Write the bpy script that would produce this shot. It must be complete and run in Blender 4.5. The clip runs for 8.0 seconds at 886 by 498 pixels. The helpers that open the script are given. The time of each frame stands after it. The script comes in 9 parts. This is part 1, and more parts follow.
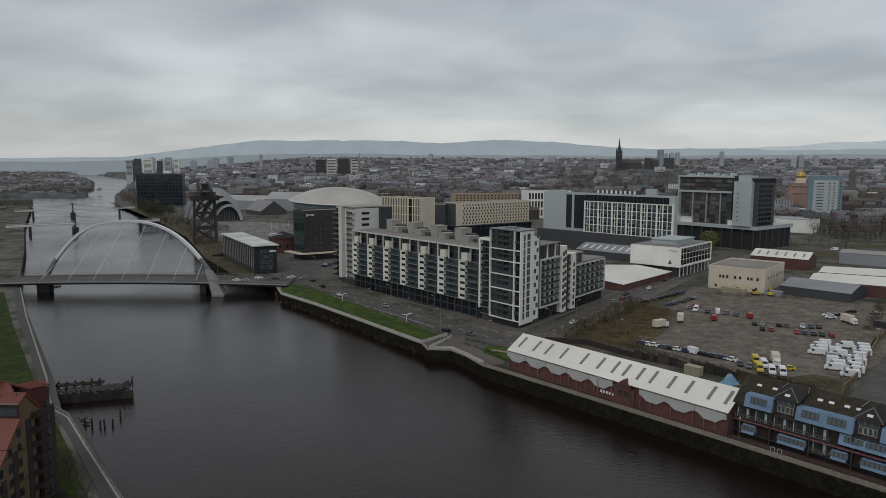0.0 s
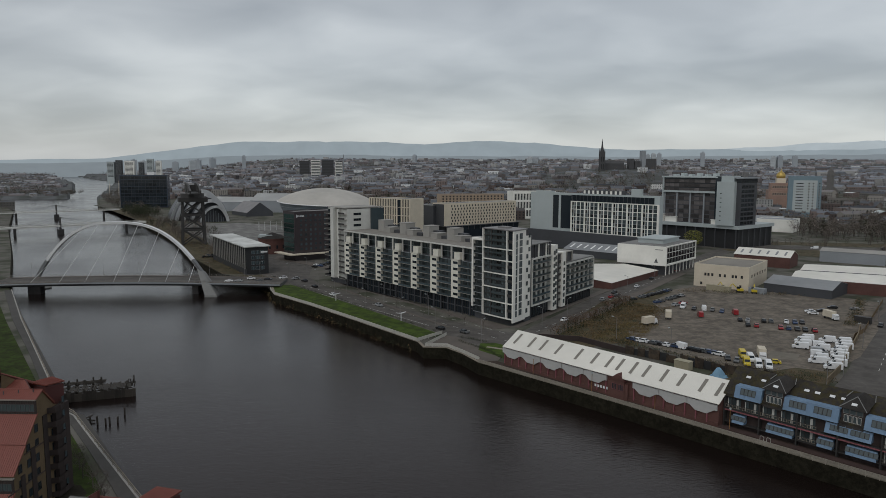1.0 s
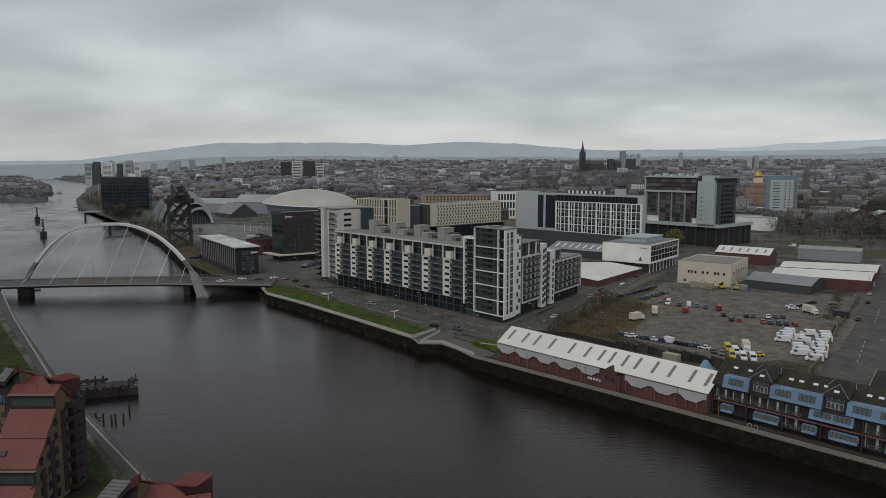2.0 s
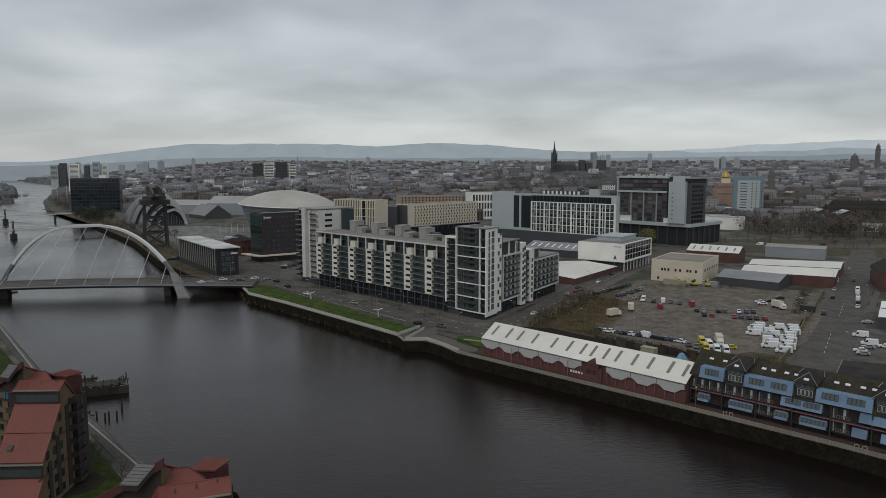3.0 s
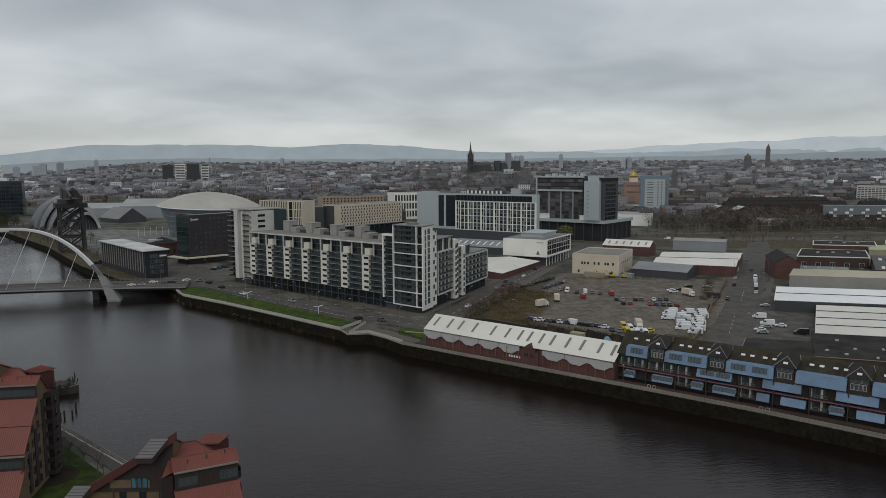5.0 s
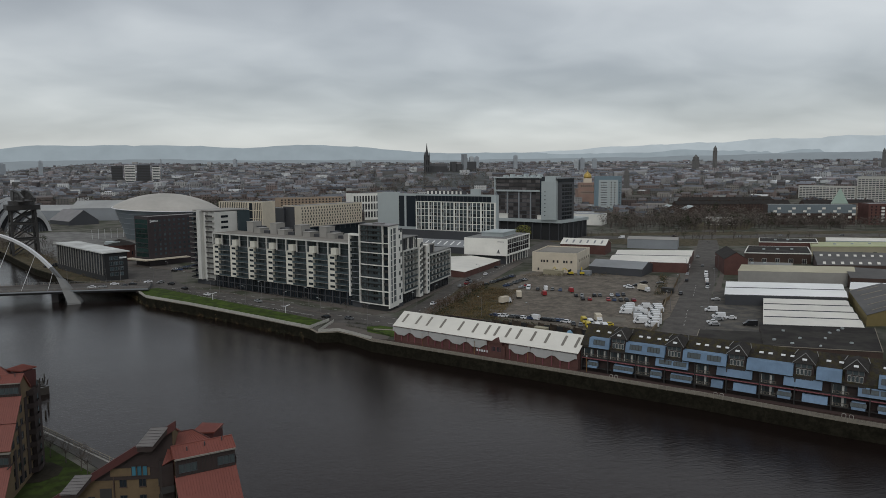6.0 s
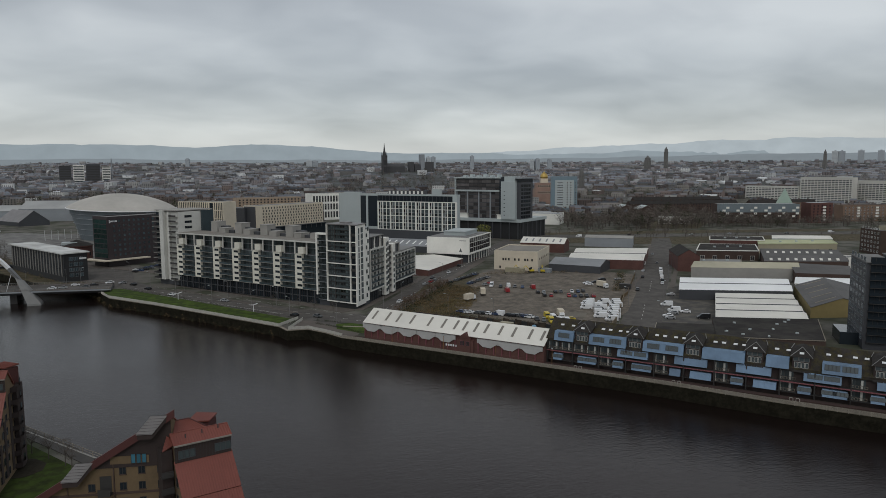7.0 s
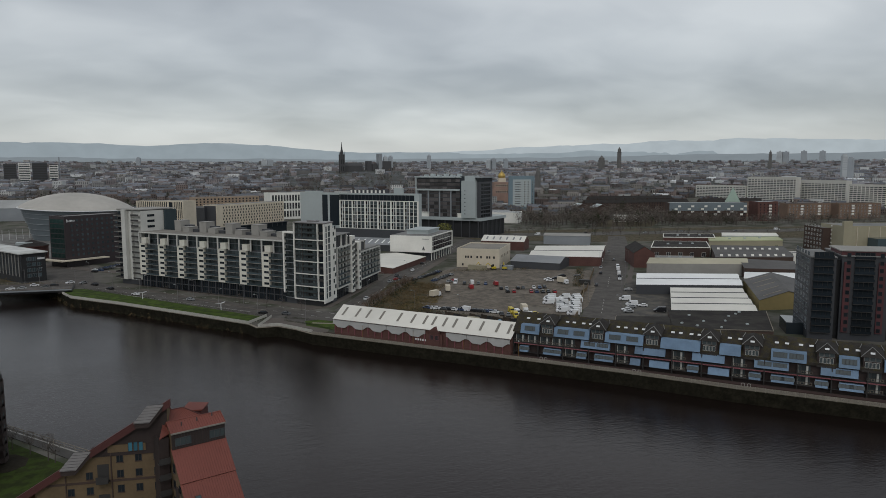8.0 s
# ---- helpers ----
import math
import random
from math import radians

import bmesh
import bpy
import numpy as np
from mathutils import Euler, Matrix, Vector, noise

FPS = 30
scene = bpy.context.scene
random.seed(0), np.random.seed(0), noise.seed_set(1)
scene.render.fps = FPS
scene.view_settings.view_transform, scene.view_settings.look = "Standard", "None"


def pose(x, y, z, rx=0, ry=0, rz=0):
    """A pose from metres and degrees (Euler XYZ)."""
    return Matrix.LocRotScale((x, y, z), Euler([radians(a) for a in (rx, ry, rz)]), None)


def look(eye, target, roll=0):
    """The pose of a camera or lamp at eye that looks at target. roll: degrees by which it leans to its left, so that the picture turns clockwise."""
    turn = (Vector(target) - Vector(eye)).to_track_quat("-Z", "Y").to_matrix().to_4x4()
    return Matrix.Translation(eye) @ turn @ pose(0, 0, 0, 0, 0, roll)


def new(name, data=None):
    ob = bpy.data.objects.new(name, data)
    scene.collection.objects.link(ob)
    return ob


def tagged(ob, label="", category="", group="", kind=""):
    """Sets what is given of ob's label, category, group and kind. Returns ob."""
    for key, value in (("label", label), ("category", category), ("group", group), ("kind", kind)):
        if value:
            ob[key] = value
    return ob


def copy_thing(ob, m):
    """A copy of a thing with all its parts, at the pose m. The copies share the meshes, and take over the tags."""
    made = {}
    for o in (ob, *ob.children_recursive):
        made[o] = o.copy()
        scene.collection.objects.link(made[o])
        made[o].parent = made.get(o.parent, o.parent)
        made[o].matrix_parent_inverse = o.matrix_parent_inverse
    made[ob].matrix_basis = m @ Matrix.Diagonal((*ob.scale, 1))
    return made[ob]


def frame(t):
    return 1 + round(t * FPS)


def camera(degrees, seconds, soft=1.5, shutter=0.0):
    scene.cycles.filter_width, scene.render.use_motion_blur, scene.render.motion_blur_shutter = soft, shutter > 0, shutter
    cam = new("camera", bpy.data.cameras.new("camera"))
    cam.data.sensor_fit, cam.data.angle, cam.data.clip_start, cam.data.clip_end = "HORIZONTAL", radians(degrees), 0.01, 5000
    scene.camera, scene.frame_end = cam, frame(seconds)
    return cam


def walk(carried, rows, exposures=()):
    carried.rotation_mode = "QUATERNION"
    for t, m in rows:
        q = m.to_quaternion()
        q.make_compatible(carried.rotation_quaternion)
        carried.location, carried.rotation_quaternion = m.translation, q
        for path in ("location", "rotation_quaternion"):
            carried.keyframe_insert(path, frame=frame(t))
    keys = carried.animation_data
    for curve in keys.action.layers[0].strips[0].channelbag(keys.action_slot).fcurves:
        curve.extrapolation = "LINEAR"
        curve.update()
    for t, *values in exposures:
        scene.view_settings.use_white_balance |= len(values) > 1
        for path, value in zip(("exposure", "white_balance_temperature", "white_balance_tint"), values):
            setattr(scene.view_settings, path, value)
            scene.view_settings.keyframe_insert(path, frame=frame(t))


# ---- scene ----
cam = camera(64.4, 8.0, soft=0.55)
PATH = [
    (0, (3.451, 3.857, 63.513), (3.491, 5.842, 63.276), 0.3),
    (0.5, (1.361, 1.585, 63.498), (1.424, 3.571, 63.264), 0.2),
    (1, (-0.946, -0.921, 63.475), (-0.858, 1.064, 63.241), 0.2),
    (1.5, (-3.626, -3.656, 63.444), (-3.512, -1.673, 63.211), 0.1),
    (3, (-11.118, -12.066, 63.173), (-10.895, -10.092, 62.945), -0.0),
    (3.5, (-13.899, -14.979, 63.144), (-13.622, -13.011, 62.916), -0.1),
    (4, (-16.588, -18.001, 63.112), (-16.252, -16.042, 62.885), -0.2),
    (4.5, (-19.362, -21.054, 63.083), (-18.965, -19.107, 62.856), -0.2),
    (6, (-28.396, -29.626, 62.918), (-27.815, -27.726, 62.694), -0.3),
    (6.5, (-31.573, -32.34, 62.904), (-30.932, -30.459, 62.68), -0.2),
    (7, (-34.951, -35.034, 62.895), (-34.252, -33.173, 62.671), -0.2),
    (7.5, (-38.408, -37.576, 62.889), (-37.651, -35.738, 62.664), -0.1),
    (8, (-41.711, -40.002, 62.888), (-40.898, -38.189, 62.662), -0.1),
]
walk(cam, [(t, look(eye, target, roll)) for t, eye, target, roll in PATH])

# ---- world: an overcast sky, one soft sun ----
world = bpy.data.worlds.new("overcast")
scene.world = world
world.use_nodes = True


def build_sky():
    nt = world.node_tree
    nt.nodes.clear()
    N, L = nt.nodes.new, nt.links.new
    out, bg = N("ShaderNodeOutputWorld"), N("ShaderNodeBackground")
    L(bg.outputs[0], out.inputs[0])
    sky = N("ShaderNodeTexSky")
    sky.sky_type, sky.sun_disc, sky.sun_elevation, sky.sun_rotation = "NISHITA", False, radians(35), radians(205)
    tc, sep = N("ShaderNodeTexCoord"), N("ShaderNodeSeparateXYZ")
    L(tc.outputs["Generated"], sep.inputs[0])

    def mth(op, a, b=None, c=None):
        n = N("ShaderNodeMath")
        n.operation = op
        for i, v in enumerate((a, b, c)):
            if v is None:
                continue
            if isinstance(v, (int, float)):
                n.inputs[i].default_value = v
            else:
                L(v, n.inputs[i])
        return n.outputs[0]

    up = mth("MAXIMUM", sep.outputs[2], 0.0)
    den = mth("ADD", up, 0.24)
    px, py = mth("DIVIDE", sep.outputs[0], den), mth("DIVIDE", sep.outputs[1], den)
    comb = N("ShaderNodeCombineXYZ")
    L(px, comb.inputs[0]), L(py, comb.inputs[1])
    comb.inputs[2].default_value = 3.7

    def cloud(scale, detail, rough, dist, loc):
        mp = N("ShaderNodeMapping")
        mp.inputs["Location"].default_value = loc
        mp.inputs["Rotation"].default_value = (0, 0, radians(20))
        mp.inputs["Scale"].default_value = (1.0, 1.25, 1)
        L(comb.outputs[0], mp.inputs[0])
        n = N("ShaderNodeTexNoise")
        n.inputs["Scale"].default_value, n.inputs["Detail"].default_value = scale, detail
        n.inputs["Roughness"].default_value, n.inputs["Distortion"].default_value = rough, dist
        L(mp.outputs[0], n.inputs["Vector"])
        return n.outputs[0]

    big, small = cloud(0.85, 2, 0.42, 0.35, (1.3, 0.9, 0)), cloud(2.6, 3, 0.45, 0.3, (4, 2, 0))
    both = mth("ADD", mth("MULTIPLY", big, 0.70), mth("MULTIPLY", small, 0.30))
    ramp = N("ShaderNodeValToRGB")
    e = ramp.color_ramp.elements
    e[0].position, e[0].color = 0.36, (0.345, 0.362, 0.378, 1)
    e[1].position, e[1].color = 0.64, (0.63, 0.65, 0.655, 1)
    mid = e.new(0.5)
    mid.color = (0.485, 0.505, 0.518, 1)
    L(both, ramp.inputs[0])
    # the paler, slightly warm band low over the land
    low = N("ShaderNodeValToRGB")
    e = low.color_ramp.elements
    e[0].position, e[0].color = 0.0, (1, 1, 1, 1)
    e[1].position, e[1].color = 0.075, (0, 0, 0, 1)
    L(up, low.inputs[0])
    mix = N("ShaderNodeMix")
    mix.data_type = "RGBA"
    L(mth("MULTIPLY", low.outputs[0], 0.62), mix.inputs[0])
    L(ramp.outputs[0], mix.inputs[6])
    mix.inputs[7].default_value = (0.545, 0.568, 0.582, 1)
    # a little of the clear sky above the cloud tints it
    mix2 = N("ShaderNodeMix")
    mix2.data_type = "RGBA"
    mix2.inputs[0].default_value = 0.02
    L(mix.outputs[2], mix2.inputs[6]), L(sky.outputs[0], mix2.inputs[7])
    L(mix2.outputs[2], bg.inputs[0])
    bg.inputs[1].default_value = 1.0


build_sky()
sun = new("sun", bpy.data.lights.new("sun", "SUN"))
sun.data.energy, sun.data.angle, sun.data.color = 0.64, radians(25), (1.0, 0.97, 0.92)
sun.matrix_world = look((0, 0, 300), (120, 260, 0))
scene.view_settings.exposure = -0.17

# ---- materials ----


def mat(name, col, rough=0.8, var=0.12, size=2.0, bump=0.0, metal=0.0, stain=0.12, rnd=0.0, island=0.0, spec=0.5, col2=None, stripes=0.0, axis=0):
    """A procedural surface: base colour with grain and broad stains, optional bump and ribs."""
    m = bpy.data.materials.new(name)
    m.use_nodes = True
    nt = m.node_tree
    N, L = nt.nodes.new, nt.links.new
    b = nt.nodes["Principled BSDF"]
    b.inputs["Roughness"].default_value, b.inputs["Metallic"].default_value = rough, metal
    b.inputs["Specular IOR Level"].default_value = spec
    tc = N("ShaderNodeTexCoord")
    n1, n2 = N("ShaderNodeTexNoise"), N("ShaderNodeTexNoise")
    n1.inputs["Scale"].default_value, n1.inputs["Detail"].default_value = 1.0 / size, 6
    n2.inputs["Scale"].default_value, n2.inputs["Detail"].default_value = 0.13 / size, 4
    for n in (n1, n2):
        L(tc.outputs["Object"], n.inputs["Vector"])
    hsv = N("ShaderNodeHueSaturation")

    def mth(op, a, bb):
        n = N("ShaderNodeMath")
        n.operation = op
        for i, v in enumerate((a, bb)):
            if isinstance(v, (int, float)):
                n.inputs[i].default_value = v
            else:
                L(v, n.inputs[i])
        return n.outputs[0]

    val = mth("ADD", mth("MULTIPLY", n1.outputs[0], 2 * var), 1 - var)
    val = mth("ADD", val, mth("MULTIPLY", mth("SUBTRACT", n2.outputs[0], 0.5), 3 * stain))
    if rnd:
        oi = N("ShaderNodeObjectInfo")
        val = mth("ADD", val, mth("MULTIPLY", mth("SUBTRACT", oi.outputs["Random"], 0.5), 2 * rnd))
    if island:
        gi = N("ShaderNodeNewGeometry")
        val = mth("ADD", val, mth("MULTIPLY", mth("SUBTRACT", gi.outputs["Random Per Island"], 0.5), 2 * island))
    L(val, hsv.inputs["Value"])
    if col2:
        mx = N("ShaderNodeMix")
        mx.data_type = "RGBA"
        rp = N("ShaderNodeValToRGB")
        rp.color_ramp.elements[0].position, rp.color_ramp.elements[1].position = 0.44, 0.58
        n3 = N("ShaderNodeTexNoise")
        n3.inputs["Scale"].default_value, n3.inputs["Detail"].default_value = 0.35 / size, 8
        L(tc.outputs["Object"], n3.inputs["Vector"])
        L(n3.outputs[0], rp.inputs[0])
        L(rp.outputs[0], mx.inputs[0])
        mx.inputs[6].default_value, mx.inputs[7].default_value = (*col, 1), (*col2, 1)
        L(mx.outputs[2], hsv.inputs["Color"])
    else:
        hsv.inputs["Color"].default_value = (*col, 1)
    L(hsv.outputs[0], b.inputs["Base Color"])
    h = None
    if stripes:
        w = N("ShaderNodeTexWave")
        w.bands_direction = "XYZ"[axis]
        w.inputs["Scale"].default_value = 0.314 / stripes
        L(tc.outputs["Object"], w.inputs["Vector"])
        h = w.outputs["Color"]
    elif bump:
        h = n1.outputs[0]
    if h is not None:
        bp = N("ShaderNodeBump")
        bp.inputs["Strength"].default_value, bp.inputs["Distance"].default_value = 0.6, bump or 0.04
        L(h, bp.inputs["Height"])
        L(bp.outputs[0], b.inputs["Normal"])
    return m


def glass(name, col, rough=0.08, rnd=0.35):
    m = mat(name, col, rough, 0.1, 3.0, rnd=rnd, spec=0.35)
    return m


ASPHALT = mat("asphalt", (0.085, 0.082, 0.078), 0.95, 0.18, 1.5, stain=0.3, col2=(0.125, 0.115, 0.10), spec=0.15)
YARD = mat("worn_yard", (0.128, 0.112, 0.095), 0.95, 0.35, 0.9, stain=0.5, col2=(0.17, 0.147, 0.120), spec=0.15)
ROADM = mat("road_asphalt", (0.094, 0.087, 0.081), 0.92, 0.2, 1.0, stain=0.35, col2=(0.11, 0.102, 0.094), spec=0.15)
PAVE = mat("paving", (0.125, 0.110, 0.098), 0.9, 0.12, 1.0, stain=0.2, spec=0.15)
GRASS = mat("grass", (0.056, 0.088, 0.015), 0.95, 0.3, 1.2, bump=0.05, stain=0.35, col2=(0.036, 0.054, 0.014), spec=0.15)
GROUND = mat("town_ground", (0.125, 0.118, 0.104), 0.95, 0.25, 6.0, stain=0.4, col2=(0.06, 0.065, 0.045), spec=0.15)
SCRUB = mat("scrub_earth", (0.098, 0.078, 0.050), 0.95, 0.35, 1.2, bump=0.1, stain=0.4, col2=(0.062, 0.058, 0.034), spec=0.15)
STONE = mat("quay_stone", (0.022, 0.020, 0.014), 0.95, 0.5, 0.35, bump=0.1, stain=0.5, col2=(0.014, 0.013, 0.009), spec=0.05)
COPING = mat("quay_coping", (0.25, 0.22, 0.175), 0.9, 0.15, 1.0, stain=0.25)
WHITE = mat("white_render", (0.78, 0.77, 0.72), 0.8, 0.06, 1.5, stain=0.14)
CREAM = mat("cream_stone", (0.60, 0.535, 0.43), 0.85, 0.08, 1.2, stain=0.15)
GREYCL = mat("pale_grey_cladding", (0.40, 0.445, 0.45), 0.55, 0.05, 3.0, stain=0.08)
MIDGREY = mat("grey_cladding", (0.26, 0.28, 0.30), 0.6, 0.06, 2.0, stain=0.12)
DARKGREY = mat("dark_cladding", (0.055, 0.058, 0.065), 0.6, 0.1, 2.0, stain=0.15)
# near-black for recesses, undercrofts and openings, their shade put into the colour
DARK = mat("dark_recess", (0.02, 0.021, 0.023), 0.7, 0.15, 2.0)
MAROON = mat("maroon_cladding", (0.034, 0.024, 0.027), 0.5, 0.1, 2.0, stain=0.2)
REDCLAD = mat("red_cladding", (0.085, 0.024, 0.028), 0.6, 0.1, 2.0, stain=0.2)
GLASSD = glass("dark_glass", (0.018, 0.024, 0.030))
GLASSG = glass("green_glass", (0.02, 0.045, 0.042))
GLASSB = glass("blue_glass", (0.056, 0.078, 0.088), 0.12)
GLASSI = mat("varied_glass", (0.055, 0.070, 0.074), 0.1, 0.1, 3.0, island=0.85, spec=0.6)
CONC = mat("concrete", (0.30, 0.29, 0.27), 0.9, 0.1, 2.0, stain=0.2)
FLATROOF = mat("flat_roof_felt", (0.20, 0.20, 0.195), 0.95, 0.15, 3.0, stain=0.3)
BROWNROOF = mat("brown_roof_felt", (0.22, 0.205, 0.18), 0.95, 0.15, 3.0, stain=0.25)
BRICK = mat("red_brick", (0.108, 0.050, 0.042), 0.9, 0.2, 0.6, stain=0.25)
BRICKY = mat("yellow_brick", (0.135, 0.094, 0.052), 0.9, 0.18, 0.5, stain=0.25)
BRICKB = mat("brown_brick", (0.065, 0.042, 0.034), 0.9, 0.2, 0.8, stain=0.25)
REDROOF = mat("red_metal_roof", (0.190, 0.053, 0.038), 0.55, 0.1, 1.0, stain=0.22, rnd=0.05)
REDDARK = mat("dark_red_fascia", (0.075, 0.022, 0.02), 0.7, 0.12, 1.0, stain=0.2)
ZINC = mat("zinc_sheet", (0.21, 0.20, 0.20), 0.5, 0.1, 1.0, stain=0.2, metal=0.2)
WROOF = mat("white_sheet_roof", (0.84, 0.85, 0.84), 0.6, 0.06, 4.0, stain=0.12, stripes=0.5, axis=0)
CROOF = mat("cream_sheet_roof", (0.70, 0.68, 0.62), 0.65, 0.08, 3.0, stain=0.16, stripes=0.5, axis=0)
GROOF = mat("grey_sheet_roof", (0.24, 0.25, 0.26), 0.7, 0.1, 3.0, stain=0.25, stripes=0.5, axis=0)
SLATE = mat("slate_roof", (0.036, 0.033, 0.031), 0.88, 0.4, 0.45, bump=0.05, stain=0.35, spec=0.15)
MOSSY = mat("mossy_slate", (0.040, 0.036, 0.032), 0.9, 0.45, 0.45, bump=0.06, stain=0.45, col2=(0.052, 0.045, 0.026), spec=0.15)
STEEL = mat("white_painted_steel", (0.72, 0.73, 0.74), 0.4, 0.04, 2.0, stain=0.06)
STEELD = mat("dark_steel", (0.035, 0.033, 0.032), 0.6, 0.15, 1.0, stain=0.2)
RAIL = mat("pale_railing", (0.48, 0.47, 0.43), 0.7, 0.1, 1.0)
BLUE = mat("blue_panel", (0.140, 0.222, 0.330), 0.55, 0.16, 0.7, stain=0.3, rnd=0.14)
PINK = mat("faded_red_rail", (0.22, 0.075, 0.088), 0.7, 0.1, 1.0)
TIMBER = mat("weathered_timber", (0.034, 0.029, 0.024), 0.95, 0.3, 0.6, bump=0.05, stain=0.4, island=0.4)
BARK = mat("bark", (0.085, 0.072, 0.062), 0.95, 0.2, 0.4)
TWIG = mat("bare_twigs", (0.15, 0.128, 0.112), 0.95, 0.2, 1.0, island=0.4, spec=0.15)
EVERG = mat("dark_evergreen", (0.040, 0.048, 0.026), 0.95, 0.2, 1.0, island=0.5, spec=0.15)
WILLOW = mat("yellow_green_leaf", (0.14, 0.14, 0.03), 0.9, 0.2, 1.0, island=0.4)
SCRUBL = mat("dry_scrub", (0.152, 0.108, 0.056), 0.95, 0.2, 1.0, island=0.45, spec=0.15)
LINE = mat("road_paint", (0.55, 0.55, 0.52), 0.8, 0.15, 0.6)
GOLD = mat("gold_leaf", (0.50, 0.35, 0.11), 0.35, 0.05, 1.0, metal=0.8)
SANDST = mat("red_sandstone", (0.20, 0.135, 0.10), 0.9, 0.12, 1.5, stain=0.2)
COPPER = mat("green_copper", (0.28, 0.37, 0.31), 0.7, 0.1, 1.5, stain=0.2)
TYRE = mat("tyre", (0.015, 0.015, 0.016), 0.9, 0.1, 0.3)
YELLOWCL = mat("yellow_wall", (0.30, 0.235, 0.10), 0.8, 0.1, 2.0, stain=0.2)
YGREEN = mat("lime_roof", (0.42, 0.44, 0.26), 0.7, 0.08, 2.0, stain=0.2)
BOARD = mat("brown_black_boarding", (0.035, 0.024, 0.022), 0.85, 0.2, 1.0, stain=0.3)
TOWERG = mat("charcoal_cladding", (0.042, 0.045, 0.052), 0.6, 0.12, 2.0, stain=0.2)
DARKROOF = mat("dark_sheet_roof", (0.10, 0.097, 0.095), 0.8, 0.15, 3.0, stain=0.35, stripes=0.6, axis=0)
CREAMW = mat("creamy_panels", (0.70, 0.68, 0.60), 0.8, 0.08, 1.5, stain=0.16)
PALEFR = mat("pale_grey_render", (0.55, 0.55, 0.52), 0.8, 0.08, 1.5, stain=0.18)
TAN = mat("tan_cladding", (0.34, 0.31, 0.22), 0.7, 0.06, 2.0, stain=0.12)

# ---- mesh tools ----


class M:
    """Collects faces; makes one mesh."""

    def __init__(self):
        self.v, self.f, self.m = [], [], []

    def face(self, pts, mi=0):
        n = len(self.v)
        self.v.extend(tuple(p) for p in pts)
        self.f.append(tuple(range(n, n + len(pts))))
        self.m.append(mi)

    def box(self, x0, x1, y0, y1, z0, z1, mi=0):
        self.hexa([(x0, y0), (x1, y0), (x1, y1), (x0, y1)], z0, z1, mi)

    def hexa(self, poly, z0, z1, mi=0, top=None):
        """An upright prism over a counter-clockwise polygon."""
        n, k = len(self.v), len(poly)
        self.v.extend((x, y, z0) for x, y in poly)
        self.v.extend((x, y, z1) for x, y in poly)
        self.f.append(tuple(range(n + k - 1, n - 1, -1)))
        self.f.append(tuple(range(n + k, n + 2 * k)))
        self.m += [mi, mi if top is None else top]
        for i in range(k):
            j = (i + 1) % k
            self.f.append((n + i, n + j, n + k + j, n + k + i))
            self.m.append(mi)

    def sweep(self, rings, mi=0, cap=True):
        n, k = len(self.v), len(rings[0])
        for r in rings:
            self.v.extend(tuple(p) for p in r)
        for a in range(len(rings) - 1):
            for i in range(k):
                j = (i + 1) % k
                self.f.append((n + a * k + i, n + a * k + j, n + (a + 1) * k + j, n + (a + 1) * k + i))
                self.m.append(mi)
        if cap:
            self.f.append(tuple(range(n + k - 1, n - 1, -1)))
            self.f.append(tuple(range(n + (len(rings) - 1) * k, n + len(rings) * k)))
            self.m += [mi, mi]

    def rod(self, a, b, r, k=6, mi=0, r2=None):
        a, b = Vector(a), Vector(b)
        d = (b - a).normalized()
        s = d.orthogonal().normalized()
        t = d.cross(s)
        ring = lambda c, q: [c + (s * math.cos(2 * math.pi * i / k) + t * math.sin(2 * math.pi * i / k)) * q for i in range(k)]
        self.sweep([ring(a, r), ring(b, r if r2 is None else r2)], mi)

    def gable(self, x0, x1, y0, y1, z0, z1, mi=0, wall=0, along="x"):
        """A pitched roof with solid gables on a box z0: eaves, z1: ridge."""
        if along == "x":
            ym = (y0 + y1) / 2
            p = [(x0, y0, z0), (x1, y0, z0), (x1, y1, z0), (x0, y1, z0), (x0, ym, z1), (x1, ym, z1)]
            fs = [((0, 1, 5, 4), mi), ((2, 3, 4, 5), mi), ((0, 4, 3), wall), ((1, 2, 5), wall), ((3, 2, 1, 0), wall)]
        else:
            xm = (x0 + x1) / 2
            p = [(x0, y0, z0), (x1, y0, z0), (x1, y1, z0), (x0, y1, z0), (xm, y0, z1), (xm, y1, z1)]
            fs = [((1, 2, 5, 4), mi), ((3, 0, 4, 5), mi), ((0, 1, 4), wall), ((2, 3, 5), wall), ((3, 2, 1, 0), wall)]
        n = len(self.v)
        self.v.extend(p)
        for f, q in fs:
            self.f.append(tuple(n + i for i in f))
            self.m.append(q)

    def mesh(self, name, mats):
        me = bpy.data.meshes.new(name)
        me.from_pydata(self.v, [], self.f)
        for m in mats if isinstance(mats, (list, tuple)) else [mats]:
            me.materials.append(m)
        me.polygons.foreach_set("material_index", self.m)
        me.update()
        return me


def part(name, bm, material, parent, label=""):
    """Links a mesh as one part of a thing. bm: an M or a ready mesh."""
    me = bm.mesh(name, material) if isinstance(bm, M) else bm
    ob = new(name, me)
    ob.parent = parent
    return tagged(ob, label)


def at_place(name, x, y, z=0, deg=0, label="", category="", group="", kind="", size=1.0):
    ob = new(name)
    ob.matrix_world = pose(x, y, z, 0, 0, deg) @ Matrix.Scale(size, 4)
    return tagged(ob, label, category, group, kind)


def solid(name, bm, material, label="", category="", group="", kind=""):
    return tagged(new(name, bm.mesh(name, material)), label, category, group, kind)


